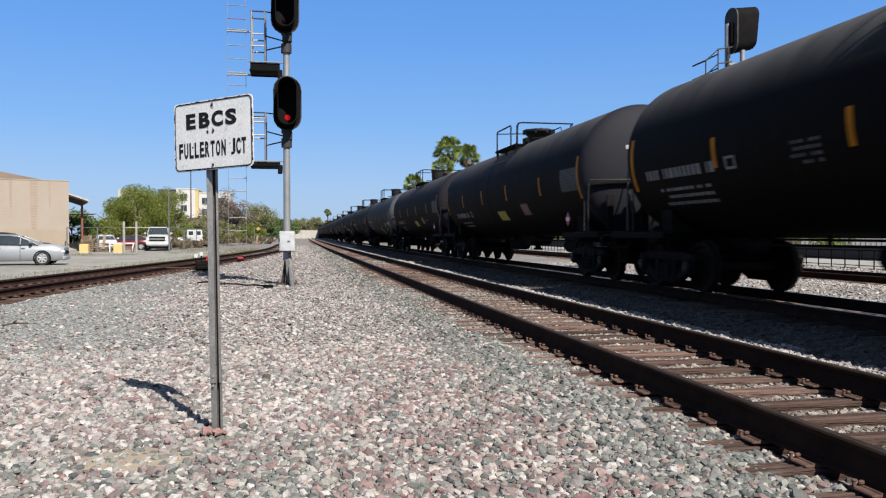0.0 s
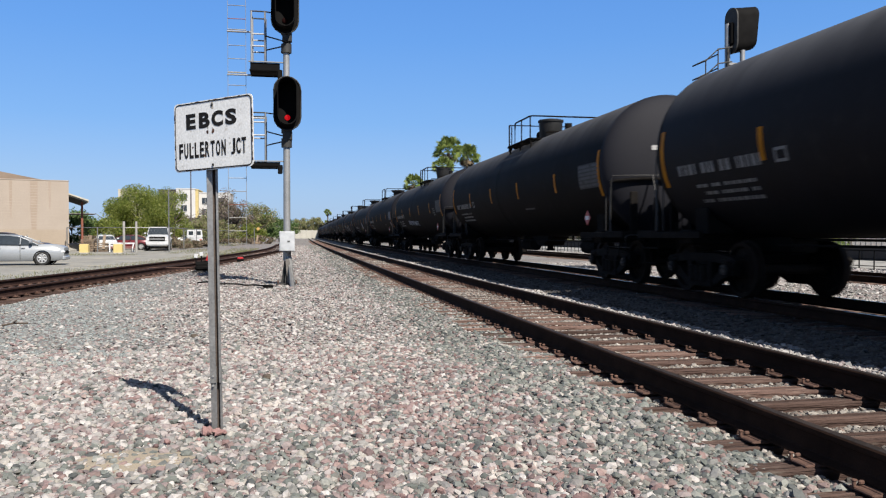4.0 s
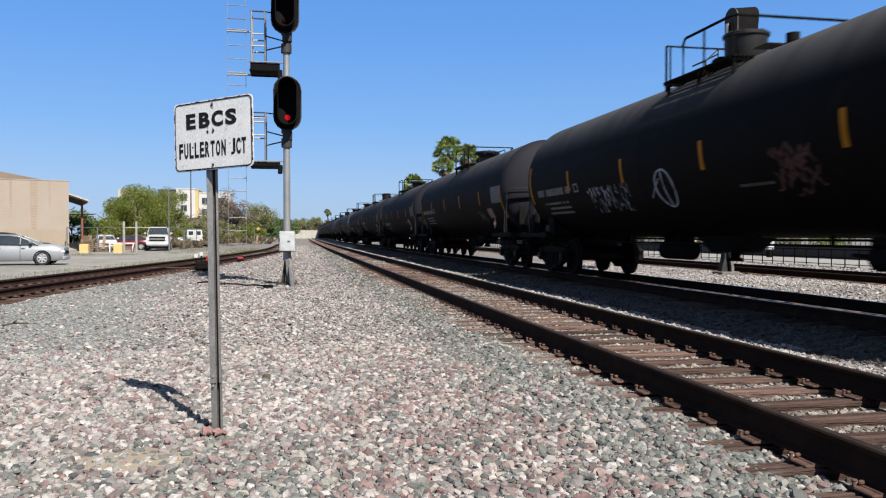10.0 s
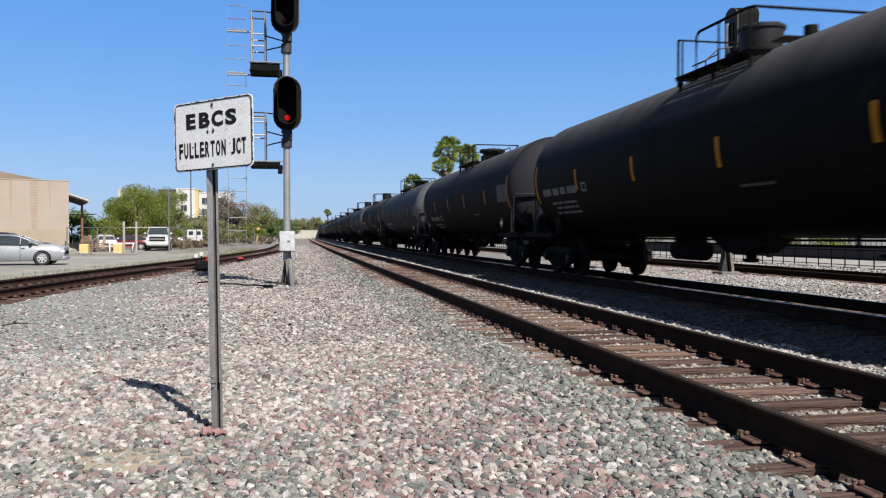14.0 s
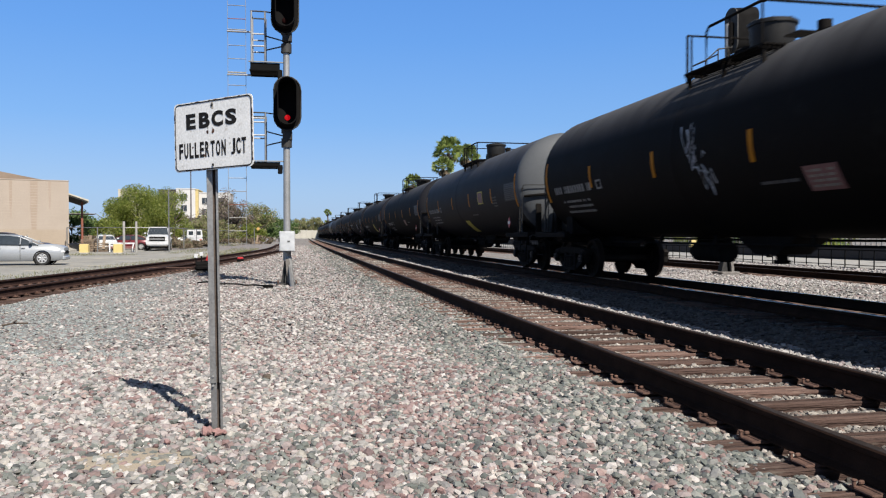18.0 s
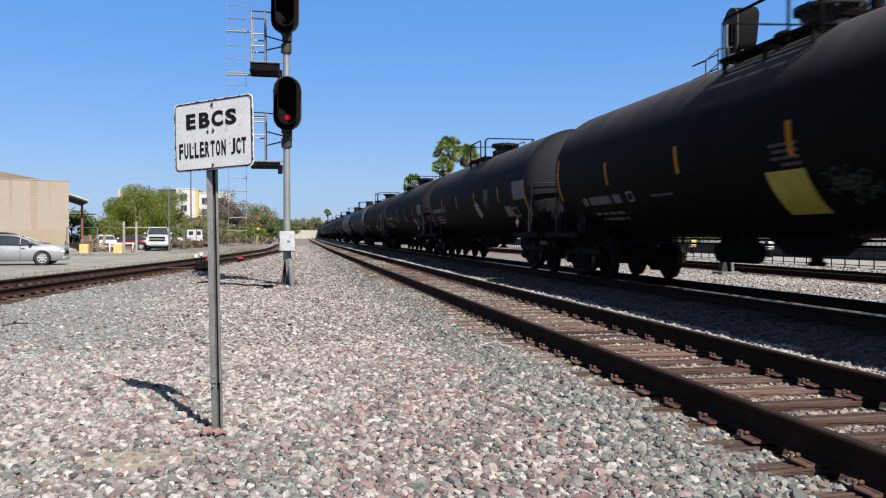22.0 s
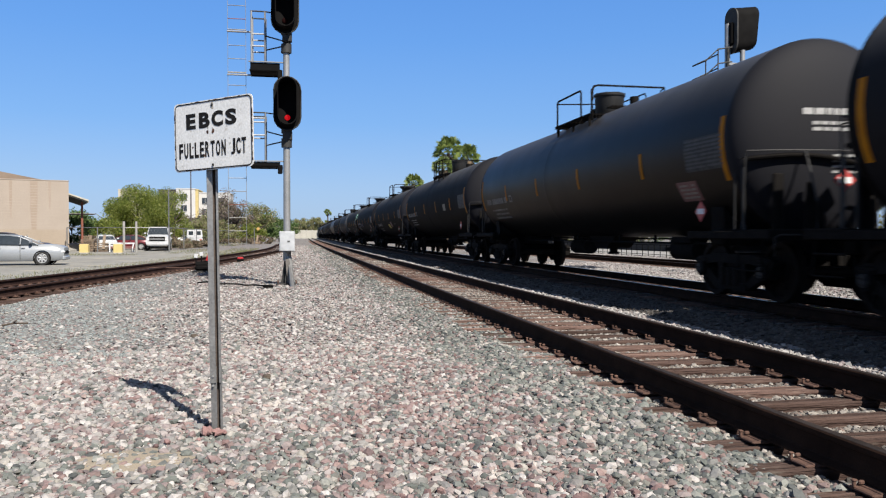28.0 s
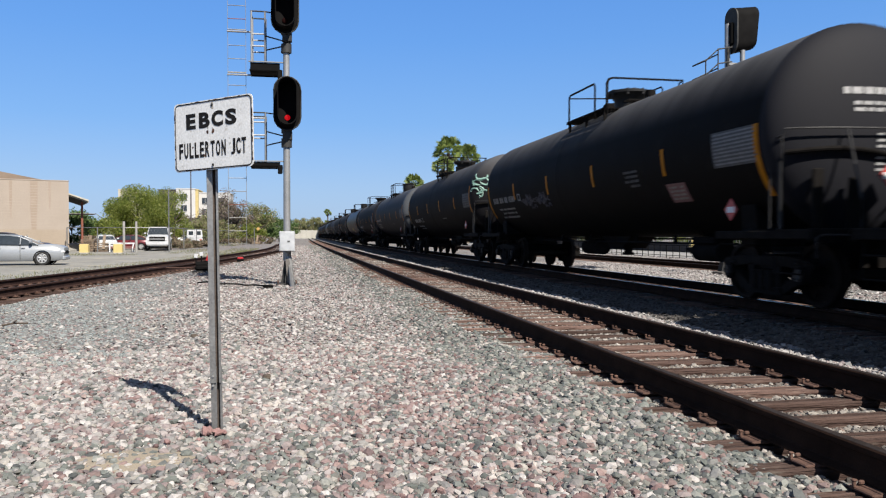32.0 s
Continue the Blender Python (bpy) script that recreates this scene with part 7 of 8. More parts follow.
barrel(-4.7, 108, 2.3)
BUSHES = []
for _i, (_x, _y, _r, _h) in enumerate(((-5.4, 113, 0.9, 1.3), (-4.0, 112, 1.1, 1.7), (-2.9, 115, 0.9, 1.2), (-11.2, 92, 1.5, 1.2), (-9.9, 90, 1.2, 0.9), (-12.3, 88, 1.2, 1.3), (-11.3, 80, 1.3, 0.9), (-10.2, 79, 1.2, 0.8), (-9.3, 81, 1.3, 1.0), (-8.4, 84, 1.2, 0.9), (-7.0, 98, 1.3, 1.1), (-6.0, 104, 1.2, 1.3))):
    _t = thing("dry_bush", "dry brown bush at the edge of the yard", "bush", "dry bushes", at=pose(_x, _y, -0.15))
    for _k in range(3):
        part("stem", Geo().tube([(0, 0, 0), (0.3 * math.cos(_k * 2.1), 0.3 * math.sin(_k * 2.1), _h * 0.7)], [0.04, 0.015], 5), M_BARK, _t)
    BUSHES.append((_t, _r, _h, _i))
pallets(-4.6, 111, 4, 11)


# ---------- vehicles ----------
def loft(g, stations, section, caps=True):
    """Skins cross-sections section(station) of equal counts along x."""
    k, n = len(g.v), None
    for s in stations:
        ring = section(s)
        n = len(ring)
        g.v += [(s[0], y, z) for y, z in ring]
    for i in range(len(stations) - 1):
        for j in range(n):
            a, b = k + i * n + j, k + i * n + (j + 1) % n
            g.f.append((a, b, b + n, a + n))
    if caps:
        g.f += [tuple(range(k, k + n)), tuple(range(k + (len(stations) - 1) * n, k + len(stations) * n))]
    return g


def hull(s):
    x, z0, z1, w = s
    h = z1 - z0
    return [(-w * 0.86, z0), (w * 0.86, z0), (w * 0.97, z0 + h * 0.18), (w, z0 + h * 0.5), (w * 0.95, z0 + h * 0.82), (w * 0.80, z1), (0, z1 + 0.015), (-w * 0.80, z1), (-w * 0.95, z0 + h * 0.82), (-w, z0 + h * 0.5), (-w * 0.97, z0 + h * 0.18)]


def cabin(s):
    x, z0, z1, wb, wt = s
    return [(-wb, z0), (wb, z0), (wt, z1), (-wt, z1)]


def road_wheel(parent, x, y, r):
    s = 1 if y > 0 else -1
    m = Matrix.Translation((x, y, r)) @ Matrix.Rotation(-s * math.pi / 2, 4, "X")
    w = part("wheel", Geo().lathe([(r * 0.62, -0.10), (r * 0.94, -0.10), (r, -0.05), (r, 0.06), (r * 0.94, 0.10), (r * 0.66, 0.10), (r * 0.62, 0.06)], 30, m), M_TYRE, parent, "black rubber tyre on an alloy rim")
    part("brake_disc", Geo().lathe([(0.02, 0.02), (r * 0.64, 0.02), (r * 0.64, 0.03), (0.02, 0.03)], 24, m), M_DKGREY, w)
    part("rim", Geo().lathe([(r * 0.56, 0.05), (r * 0.68, 0.05), (r * 0.68, 0.105), (r * 0.62, 0.11), (r * 0.56, 0.09)], 28, m, caps=False), M_RIM, w)
    part("hub", Geo().lathe([(0.02, 0.05), (r * 0.2, 0.05), (r * 0.18, 0.09), (0.02, 0.10)], 16, m), M_RIM, w)
    for k in range(7):
        a = 2 * math.pi * k / 7 + 0.2
        part("spoke", Geo().box((r * 0.38, 0, 0.075), (r * 0.46, r * 0.22, 0.03), 0.008, m @ Matrix.Rotation(a, 4, "Z")), M_RIM, w)


def motor_car(name, label, category, paint, at, stations, green, wheels, r, half, doors=(), front=None, group=""):
    """stations: body sections along x (forward); green: window sections; wheels: x of the axles."""
    t = thing(name, label, category, group, at=at)
    body = part("body", loft(Geo(), stations, hull), paint, t)
    part("glazing", loft(Geo(), green, cabin), M_GLASS, t, "dark tinted glazing")
    crest = max(q[2] for q in green)
    roof = [(x, z1 - 0.015, z1 + 0.035, wt + 0.015, wt * 0.9) for x, z0, z1, wb, wt in green if z1 > 0.94 * crest]
    part("roof", loft(Geo(), roof, cabin), paint, t)
    for s in (-1, 1):
        for run in (green[:[q[2] > 0.94 * crest for q in green].index(True) + 1], green[:-1 - [q[2] > 0.94 * crest for q in green][::-1].index(True) - 1:-1]):
            path = [(x, s * (wt + 0.008), z1 + 0.01) for x, z0, z1, wb, wt in run]
            path[0] = (run[0][0], s * (run[0][3] + 0.005), run[0][1])
            part("pillar", Geo().tube(path, 0.028, 6), paint, t)
        for x in doors:
            zb, zt = stations[2][1] + 0.06, crest - 0.01
            part("pillar", Geo().tube([(x, s * (half - 0.02), green[0][1]), (x, s * (min(q[4] for q in green) + 0.01), zt)], 0.026, 6), paint, t)
            part("door_seam", Geo().box((x, s * (half - 0.002), (zb + 0.88) / 2), (0.012, 0.02, 0.88 - zb)), M_BLACK, body)
            part("door_handle", Geo().box((x + 0.12, s * (half + 0.004), 0.80), (0.18, 0.03, 0.035), 0.01), paint, body)
        part("mirror", Geo().box((green[-1][0] - 0.28, s * (half + 0.09), green[0][1] + 0.12), (0.12, 0.20, 0.14), 0.04), paint, t)
        for x in wheels:
            road_wheel(t, x, s * (half - 0.10), r)
            part("wheel_arch", Geo().lathe([(r * 1.02, -0.02), (r * 1.16, -0.02), (r * 1.16, 0.02), (r * 1.02, 0.02)], 26, Matrix.Translation((x, s * (half - 0.015), r)) @ Matrix.Rotation(-s * math.pi / 2, 4, "X"), caps=False), M_BLACK, body)
        xf, z = stations[-1][0], (stations[-1][1] + stations[-1][2]) / 2 + 0.08
        part("headlight", Geo().box((xf - 0.10, s * (half * 0.68), z), (0.26, 0.34, 0.15), 0.05), M_LAMPGLASS, t)
        part("tail_light", Geo().box((stations[0][0] + 0.04, s * (half * 0.7), z + 0.06), (0.12, 0.3, 0.16), 0.04), M_RED, t)
    xf = stations[-1][0]
    part("grille", Geo().box((xf + 0.0, 0, (stations[-1][1] + stations[-1][2]) / 2 + 0.05), (0.08, half * 0.9, 0.16), 0.02), M_BLACK, t)
    part("bumper", Geo().box((xf - 0.02, 0, stations[-1][1] + 0.04), (0.16, half * 1.7, 0.20), 0.05), front or paint, t)
    part("underbody", Geo().box(((stations[0][0] + xf) / 2, 0, 0.26), ((xf - stations[0][0]) * 0.86, half * 1.6, 0.14), 0.03), M_BLACK, t)
    return t


SEDAN = [(-2.25, 0.48, 0.86, 0.70), (-2.1, 0.34, 0.96, 0.82), (-1.2, 0.22, 1.00, 0.88), (0.3, 0.20, 0.96, 0.89), (1.0, 0.20, 0.95, 0.89), (1.75, 0.20, 0.95, 0.87), (2.12, 0.22, 0.90, 0.84), (2.34, 0.28, 0.80, 0.74)]
SEDAN_G = [(-1.85, 0.96, 0.99, 0.76, 0.70), (-1.45, 0.96, 1.16, 0.78, 0.67), (-1.1, 0.95, 1.28, 0.80, 0.63), (-0.75, 0.95, 1.35, 0.81, 0.62), (-0.3, 0.95, 1.38, 0.81, 0.62), (0.12, 0.95, 1.37, 0.81, 0.62), (0.45, 0.94, 1.31, 0.81, 0.63), (0.85, 0.94, 1.14, 0.80, 0.66), (1.28, 0.93, 0.97, 0.78, 0.70)]
motor_car("car", "silver four-door sedan parked on the yard road", "car", M_CARSILVER, yard(-12.66, 39.25, 6), SEDAN, SEDAN_G, (-1.4, 1.45), 0.32, 0.89, (-0.45, 0.55), group="parked cars")
motor_car("car", "dark maroon car parked behind the silver sedan", "car", M_CARDARK, yard(-15.1, 45.6, 4), [(x, a, b + 0.06, w) for x, a, b, w in SEDAN], [(x, a + 0.05, b + 0.13, c, d) for x, a, b, c, d in SEDAN_G], (-1.4, 1.45), 0.33, 0.89, (-0.45,), group="parked cars")
motor_car("car", "dark red car parked behind the yard fence", "car", M_CARRED, yard(-15.0, 78.0, 176), SEDAN, SEDAN_G, (-1.4, 1.45), 0.32, 0.89, (-0.45,), group="parked cars")
motor_car("car", "white car parked by the loading dock", "car", M_CARWHITE, yard(-16.9, 77.5, -72), SEDAN, SEDAN_G, (-1.4, 1.45), 0.32, 0.89, (-0.45,), group="parked cars")
PICKUP = [(-2.7, 0.60, 1.30, 0.95), (-2.5, 0.5, 1.36, 0.98), (-0.6, 0.45, 1.42, 1.0), (0.9, 0.42, 1.44, 1.0), (1.5, 0.42, 1.42, 1.0), (2.3, 0.44, 1.36, 0.98), (2.65, 0.50, 1.28, 0.95)]
PICKUP_G = [(-0.9, 1.42, 1.44, 0.88, 0.82), (-0.6, 1.42, 2.04, 0.88, 0.76), (0.5, 1.42, 2.08, 0.88, 0.76), (1.25, 1.40, 1.45, 0.88, 0.84)]
_p = motor_car("pickup_truck", "white full-size pickup truck with a dark grille", "pickup truck", M_CARWHITE, yard(-11.6, 74.0, -84), PICKUP, PICKUP_G, (-1.7, 1.75), 0.40, 1.0, (-0.1,), M_RIM, group="parked cars")
part("grille_mesh", Geo().box((2.68, 0, 1.06), (0.06, 1.30, 0.38), 0.03), M_BLACK, _p, "black grille")
part("emblem_bar", Geo().box((2.72, 0, 1.04), (0.03, 1.2, 0.08), 0.01), M_RIM, _p)
VAN = [(-2.4, 0.50, 1.12, 0.92), (-2.2, 0.4, 1.18, 0.97), (0.0, 0.38, 1.2, 0.98), (1.4, 0.38, 1.16, 0.98), (2.2, 0.42, 1.0, 0.95), (2.45, 0.48, 0.9, 0.85)]
VAN_G = [(-2.35, 1.15, 1.2, 0.9, 0.86), (-2.2, 1.15, 1.98, 0.9, 0.80), (0.8, 1.15, 2.0, 0.9, 0.8), (1.75, 1.1, 1.14, 0.86, 0.8)]
_p = motor_car("van", "white delivery van parked with its rear doors to the yard", "van", M_CARWHITE, yard(-11.6, 99.0, 102), VAN, VAN_G, (-1.5, 1.5), 0.36, 0.97, (-0.6, 0.5), group="parked cars")
for _s in (-1, 1):
    _d = part("rear_door", Geo().box((-2.34, _s * 0.43, 1.46), (0.12, 0.84, 1.06), 0.03), M_CARWHITE, _p)
    part("door_window", Geo().box((-2.41, _s * 0.43, 1.62), (0.03, 0.52, 0.46), 0.02), M_GLASS, _d)
motor_car("van", "white delivery van parked in the yard", "van", M_CARWHITE, yard(-17.0, 112.0, 15), VAN, VAN_G, (-1.5, 1.5), 0.36, 0.97, (-0.6, 0.5), group="parked cars")


# ---------- trees ----------
def leaf_cloud(n, centre, radii, size, seed, clumps=26, shell=0.55):
    """n small leaf faces gathered in uneven clumps inside an ellipsoid."""
    rng = np.random.default_rng(seed)
    c = rng.normal(size=(clumps, 3))
    c /= np.linalg.norm(c, axis=1)[:, None]
    c *= (shell + (1 - shell) * rng.random((clumps, 1))) * 0.86
    c[:, 2] = np.where(c[:, 2] < -0.55, -0.55, c[:, 2])
    cr = rng.uniform(0.16, 0.40, clumps)
    which = rng.integers(0, clumps, n)
    d = rng.normal(size=(n, 3))
    d /= np.linalg.norm(d, axis=1)[:, None]
    p = c[which] + d * (cr[which] * rng.random(n) ** 0.45)[:, None]
    p = p * np.array(radii) + np.array(centre)
    s = size * rng.uniform(0.6, 1.5, n)
    u = rng.normal(size=(n, 3))
    u /= np.linalg.norm(u, axis=1)[:, None]
    w = np.cross(u, rng.normal(size=(n, 3)))
    w /= np.linalg.norm(w, axis=1)[:, None] + 1e-9
    u, w = u * s[:, None], w * s[:, None] * 0.6
    co = np.stack([p - u, p + w, p + u, p - w], 1).reshape(-1, 3)
    quad = np.arange(n * 4).reshape(n, 4)
    return co, quad


def tree(label, x, y, height, rx, mat, n=3200, leaf=0.17, trunk=0.22, seed=1, low=0.28, clumps=26, ry=None, category="tree"):
    t = thing("tree", label, category, "trees", at=pose(x, y, 0))
    rng = random.Random(seed)
    top = height * 0.72
    pts = [(0, 0, -0.1), (0.1 * rng.uniform(-1, 1), 0, height * 0.2), (0.3 * rng.uniform(-1, 1), 0.2, height * 0.45), (0.4 * rng.uniform(-1, 1), 0.1, top)]
    part("trunk", Geo().tube(pts, [trunk, trunk * 0.8, trunk * 0.55, trunk * 0.2], 8), M_BARK, t)
    for k in range(6):
        a = k * 1.05 + rng.uniform(-0.3, 0.3)
        z = height * rng.uniform(0.22, 0.5)
        r = rx * rng.uniform(0.5, 0.85)
        part("limb", Geo().tube([(0.1, 0, z), (r * 0.45 * math.cos(a), r * 0.45 * math.sin(a), z + height * 0.12), (r * math.cos(a), r * math.sin(a), z + height * rng.uniform(0.18, 0.34))], [trunk * 0.5, trunk * 0.3, trunk * 0.1], 6), M_BARK, t)
    zc = height * (low + 1) / 2
    co, quad = leaf_cloud(n, (0, 0, zc), (rx, ry or rx, height * (1 - low) / 2 * 1.12), leaf, seed, clumps)
    tagged(part("crown", raw_mesh("crown", co, quad, mat), mat, t), kind="stuff")
    return t


for _t, _r, _h, _i in BUSHES:
    _co, _quad = leaf_cloud(900, (0, 0, _h * 0.5), (_r, _r, _h * 0.5), 0.07, 300 + _i, 16, 0.3)
    tagged(part("foliage", raw_mesh("foliage", _co, _quad, M_BROWNBRUSH), M_BROWNBRUSH, _t), kind="stuff")
tree("low dull tree before the apartment block", -18.6, 150, 5.4, 2.7, M_PURPLE, 4200, 0.11, 0.2, 21, 0.03)
tree("low dull tree before the apartment block", -15.2, 151, 5.9, 2.8, M_PURPLE, 4200, 0.11, 0.2, 22, 0.03)
tree("broad fresh green tree behind the yard fence", -17.4, 96, 6.95, 4.2, M_LEAF, 30000, 0.078, 0.24, 3, 0.06, 40)
tree("smaller fresh green tree behind the yard fence", -20.0, 97, 5.0, 2.8, M_LEAF, 18000, 0.078, 0.2, 4, 0.04)
tree("low fresh green tree behind the yard fence", -13.7, 98, 6.2, 3.3, M_LEAF, 15000, 0.078, 0.18, 5, 0.04)
tree("low green tree beside the loading dock", -19.8, 90, 3.0, 2.0, M_LEAF, 4840, 0.099, 0.16, 6, 0.06)
tree("dark leafy tree in the shade behind the dock", -21.6, 84, 4.0, 2.4, M_DARKLEAF, 5200, 0.10, 0.16, 15, 0.0)
tree("low olive scrub tree at the yard edge", -13.4, 118, 3.4, 3.2, M_LEAF2, 5200, 0.10, 0.15, 16, 0.0)
tree("low olive scrub tree at the yard edge", -9.6, 119, 3.2, 3.0, M_LEAF2, 5200, 0.10, 0.15, 17, 0.0)
tree("low olive scrub tree at the yard edge", -5.6, 120, 3.0, 2.8, M_LEAF, 5200, 0.10, 0.15, 18, 0.0)
tree("dull tree with purplish bare twigs", -8.2, 122, 7.9, 3.7, M_PURPLE, 9240, 0.093, 0.25, 7, 0.25, 30)
tree("dull olive tree beyond the yard", -5.2, 126, 6.4, 3.3, M_LEAF2, 7920, 0.099, 0.22, 8, 0.1, 28)
tree("dull olive tree beyond the yard", -11.0, 130, 6.3, 3.6, M_LEAF2, 6600, 0.112, 0.22, 9, 0.12, 28)
tree("rounded green tree far down the line", -3.4, 160, 5.6, 4.0, M_DARKLEAF, 5720, 0.136, 0.22, 10, 0.08)
tree("rounded green tree far down the line", -6.5, 170, 6.0, 4.0, M_LEAF, 5720, 0.136, 0.22, 11, 0.08)
tree("rounded green tree far down the line", -1.8, 210, 5.6, 4.6, M_DARKLEAF, 5280, 0.161, 0.24, 12, 0.05)
tree("tall rounded tree at the end of the line", 3.6, 300, 7.8, 3.9, M_LEAF2, 4840, 0.186, 0.3, 13, 0.15)
tree("tall rounded tree at the end of the line", 9.4, 300, 8.3, 3.6, M_LEAF2, 4840, 0.186, 0.3, 14, 0.2)
for _i in range(9):
    tree("green tree in the distant belt", -40 + _i * 7.2 + 2 * math.sin(_i * 2.1), 330 + 12 * math.sin(_i * 1.7), 7.0 + 1.3 * math.sin(_i * 2.7), 5.0, (M_DARKLEAF, M_LEAF2, M_LEAF)[_i % 3], 1300, 0.4, 0.3, 30 + _i, 0.05)


def palm(label, x, y, z, r, seed, n=64, trunk=0.26):
    t = thing("palm_tree", label, "palm tree", "palms", at=pose(x, y, 0))
    rng = np.random.default_rng(seed)
    part("trunk", Geo().tube([(0, 0, -0.1), (0.1, 0, z * 0.3), (0.05, 0.05, z * 0.7), (0, 0, z)], [trunk * 1.5, trunk, trunk * 0.9, trunk * 0.8], 10), M_PALMBARK, t)
    for name, count, lo, hi, mat, scale in (("crown", n, -25, 80, M_FROND, 1.0), ("dead_fronds", n // 2, -85, -40, M_DEADFROND, 0.75)):
        co, fs = [], []
        for i in range(count):
            az, el = rng.uniform(0, 6.283), radians(rng.uniform(lo, hi))
            d = Vector((math.cos(az) * math.cos(el), math.sin(az) * math.cos(el), math.sin(el)))
            side = d.cross(Vector((0, 0, 1))).normalized()
            side = Matrix.Rotation(rng.uniform(-1.3, 1.3), 3, d) @ side
            up = side.cross(d)
            stem = d * r * scale * rng.uniform(0.42, 0.66)
            base = Vector((0, 0, z))
            k = len(co)
            co += [base - side * 0.03, base + side * 0.03, base + stem + side * 0.02, base + stem - side * 0.02]
            fs.append((k, k + 1, k + 2, k + 3))
            for j in range(13):
                a = radians(-108 + 18 * j + rng.uniform(-4, 4))
                bl = r * scale * 0.40 * (1 - 0.22 * abs(j - 6) / 6) * rng.uniform(0.85, 1.1)
                v = d * math.cos(a) + side * math.sin(a)
                o = base + stem
                wv = (d * -math.sin(a) + side * math.cos(a)) * bl * 0.10
                mid = o + v * bl * 0.55 + up * bl * 0.05
                tip = o + v * bl - Vector((0, 0, bl * 0.14))
                k = len(co)
                co += [o, mid + wv, tip, mid - wv]
                fs.append((k, k + 1, k + 2, k + 3))
        tagged(part(name, raw_mesh(name, np.array([tuple(c) for c in co]), np.array(fs), mat), mat, t), kind="stuff")
    return t


palm("tall fan palm with a full green crown", 22.4, 110, 13.2, 2.6, 1)
palm("fan palm with a full green crown", 25.6, 112, 12.7, 2.3, 2)
palm("shorter fan palm behind the train", 20.8, 106, 10.6, 1.8, 3)
palm("short fan palm behind the train", 17.3, 110, 8.5, 1.75, 4)
palm("distant slim fan palm", 11.8, 250, 8.3, 1.5, 5)


# ---------- beyond the far track: platform, railing and planting ----------
tagged(new("platform_pavement", Geo().box((0, 0, 0), (24, 150, 0.10), 0.02, pose(33.0, 50, 0.0)).mesh("platform_pavement", M_CONCRETE)), "pale concrete pavement beyond the far track", "pavement", kind="structure")


def platform_railing():
    t = thing("platform_railing", "dark steel railing along the pale pavement", "railing", at=pose(20.6, 0, 0))
    post = Geo().cyl((0, 0, 0), (0, 0, 0.72), 0.022, n=8).mesh("post", M_BLACK)
    for i in range(90):
        part("post", post, None, t, at=pose(0, 14 + i * 0.75, 0))
    for z in (0.14, 0.40, 0.70):
        part("bar", Geo().tube([(0, 14, z), (0, 81.5, z)], 0.016 if z < 0.6 else 0.026, 6), M_BLACK, t)


platform_railing()


def shrub(x, y, h, r, seed, mat):
    t = thing("shrub", "leafy green shrub behind the railing", "shrub", "shrubs", at=pose(x, y, 0))
    for k in range(3):
        a = k * 2.1 + seed
        part("stem", Geo().tube([(0, 0, 0), (0.2 * math.cos(a), 0.2 * math.sin(a), h * 0.6)], [0.05, 0.02], 6), M_BARK, t)
    co, quad = leaf_cloud(1100, (0, 0, h * 0.52), (r, r, h * 0.52), 0.10, seed, 18, 0.3)
    tagged(part("foliage", raw_mesh("foliage", co, quad, mat), mat, t), kind="stuff")


_rng = random.Random(77)
for _i in range(26):
    shrub(29.5 + _rng.uniform(-0.6, 2.5), 12 + _i * 2.9 + _rng.uniform(-0.6, 0.6), _rng.uniform(2.2, 3.6), _rng.uniform(1.2, 1.8), 100 + _i, (M_LEAF, M_DARKLEAF, M_LEAF2)[_i % 3])
for _i in range(7):
    tree("street tree behind the station pavement", 38 + 3 * math.sin(_i * 2.2), 22 + _i * 11, 6.5 + math.sin(_i), 3.0, (M_DARKLEAF, M_LEAF)[_i % 2], 1500, 0.2, 0.2, 60 + _i, 0.3)
# wall added to stand in for unidentified dark and red shapes behind the pavement
_t = thing("retaining_wall", "low dark brown wall standing in for background clutter", "wall", at=pose(27.2, 0, 0))
for _i in range(24):
    part("wall_panel", Geo().box((0, 10.5 + _i * 5.0, 0.36), (0.25, 4.97, 0.62), 0.015), M_DARKBOARD, _t)
    part("coping", Geo().box((0, 10.5 + _i * 5.0, 0.70), (0.36, 4.98, 0.06), 0.015), M_REDPAINT if _i % 4 in (1, 2) else M_DARKBOARD, _t)
_t = thing("picket_fence", "pale steel picket fence behind the low wall", "fence", at=pose(28.2, 0, 0))
_g = Geo().box((0, 0, 0.85), (0.03, 0.045, 1.6), 0.006).mesh("picket", M_GALV)
for _i in range(260):
    part("picket", _g, None, _t, at=pose(0, 10 + _i * 0.36, 0))
for _z in (0.4, 1.5):
    part("rail", Geo().box((0.04, 57, _z), (0.03, 95, 0.05), 0.006), M_GALV, _t)
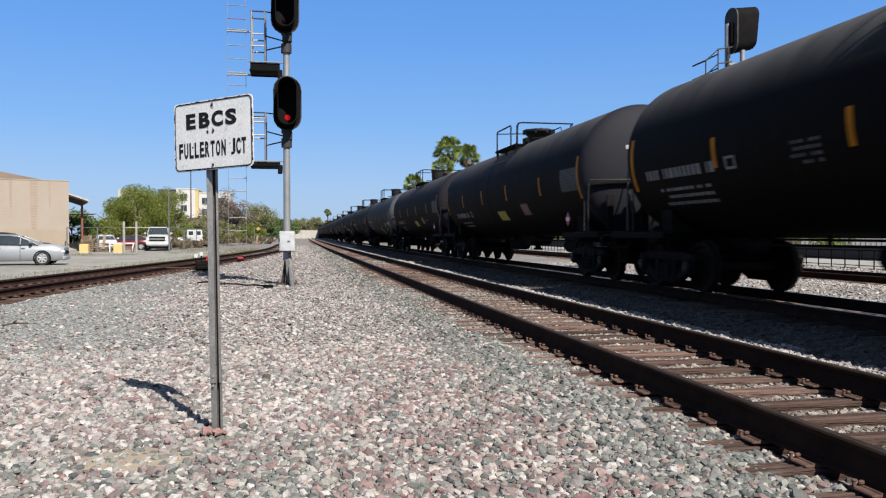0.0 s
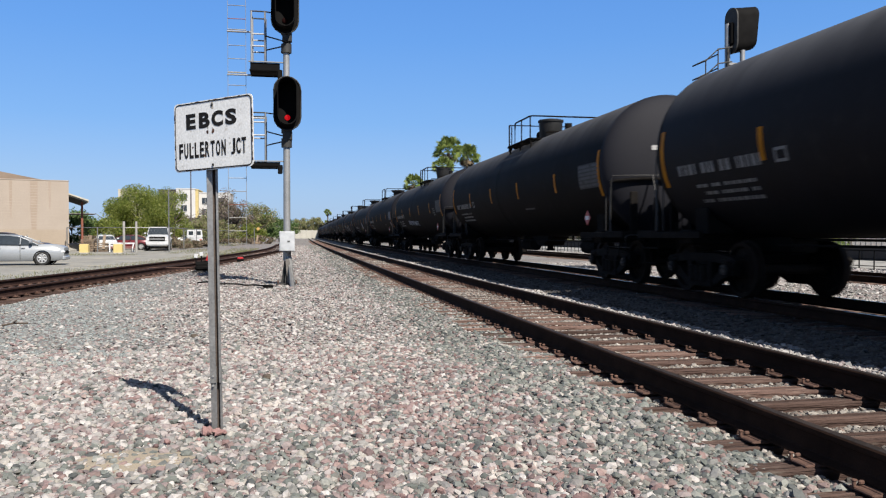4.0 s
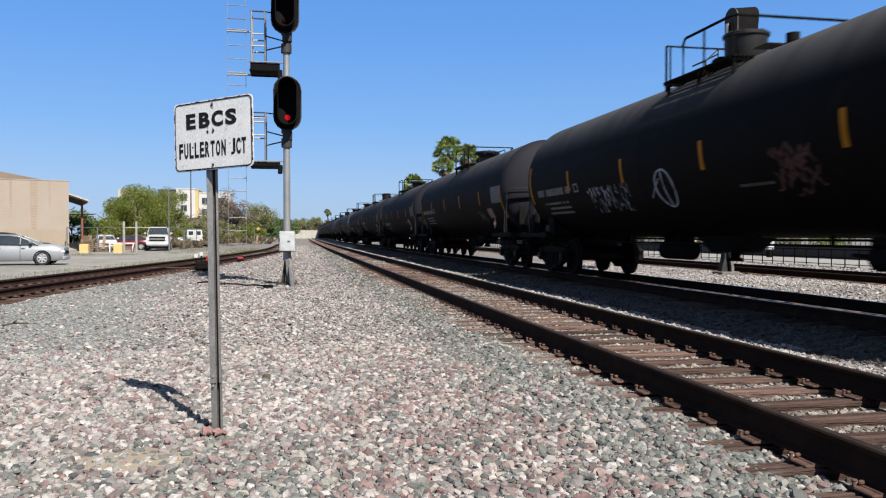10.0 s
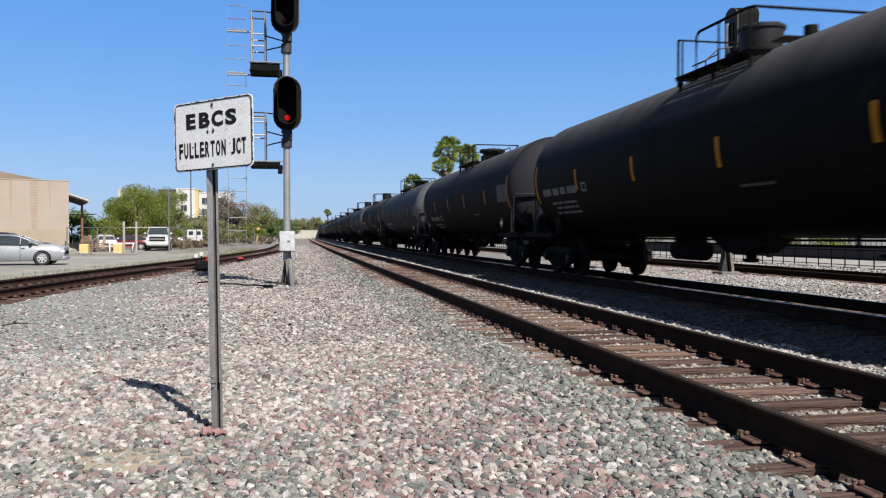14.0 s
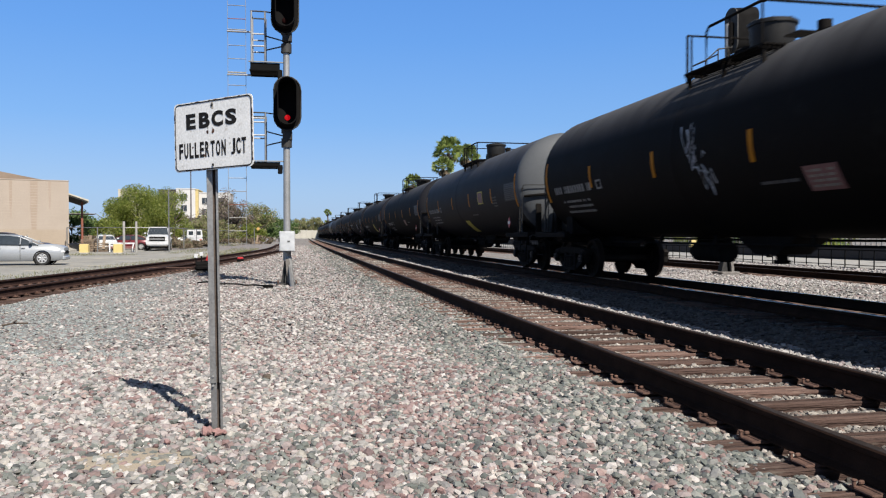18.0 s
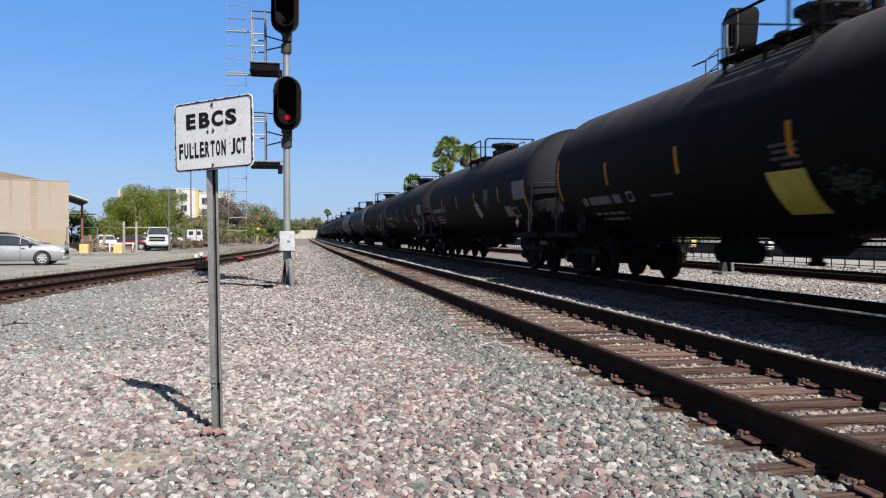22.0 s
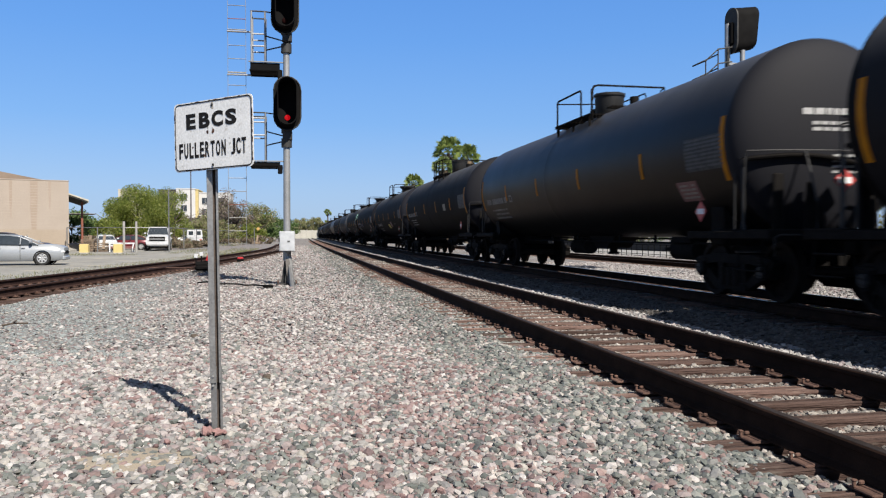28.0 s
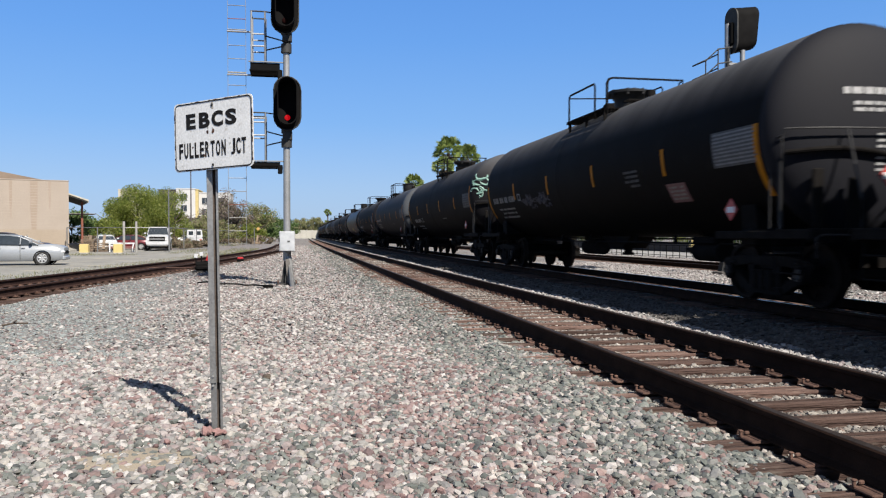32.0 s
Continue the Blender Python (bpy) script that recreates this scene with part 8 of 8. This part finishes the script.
for _x, _y, _m, _c in ((25.6, 38.2, M_CARWHITE, "white"), (25.9, 47.0, M_PALEYEL, "pale yellow"), (25.7, 29.5, M_CARWHITE, "white")):
    _t = thing("newspaper_box", _c + " metal newspaper box on the pavement", "newspaper box", "newspaper boxes", at=pose(_x, _y, 0.05))
    part("cabinet", Geo().box((0, 0, 0.68), (0.36, 0.36, 0.52), 0.03), _m, _t)
    part("window", Geo().box((-0.184, 0, 0.75), (0.01, 0.26, 0.22), 0.0), M_GLASS, _t)
    part("pedestal", Geo().box((0, 0, 0.18), (0.2, 0.3, 0.38), 0.02), M_BLACK, _t)
_t = thing("boundary_wall", "long pale wall at the end of the line", "wall", at=pose(0, 285, 0))
part("wall", Geo().box((2, 0, 1.5), (16, 0.3, 3.0)), M_FARWALL, _t, smooth=False)
for _i in range(9):
    part("pier", Geo().box((-6 + _i * 2, -0.2, 1.6), (0.3, 0.3, 3.2), 0.02), M_FARWALL, _t)


# ---------- what moves ----------
def motions():
    """The train rolls by at an even pace and its wheels turn."""
    for car in TRAIN:
        k = int(car["spot"])
        rows = []
        for i in range(17):
            t = i * 2.0
            y = car_centre(k, t)
            slope = (bend(y + 1) - bend(y - 1)) / 2
            rows.append((t, pose(X2 + bend(y), y, RAIL2, 0, 0, -math.degrees(math.atan(slope)))))
        walk(car, rows)
    n = round(32.0 * FPS)  # a wheel turns 58 degrees in a thirtieth of a second
    keyed = {}
    for car in TRAIN:
        for truck in [c for c in car.children if c.name.startswith("truck")]:
            for wheel in [c for c in truck.children if c.name.startswith("wheelset")]:
                s = 1 if wheel.location.y > 0 else -1
                if s not in keyed:
                    rows = []
                    for i in range(n + 1):
                        t = i / FPS
                        rows.append((t, pose(0, s * 0.89, 0.457, math.degrees(SPEED * t / 0.457) % 360.0)))
                    walk(wheel, rows)
                    keyed[s] = wheel.animation_data
                else:
                    a = wheel.animation_data_create()
                    wheel.rotation_mode = "QUATERNION"
                    a.action = keyed[s].action
                    a.action_slot = keyed[s].action_slot


motions()
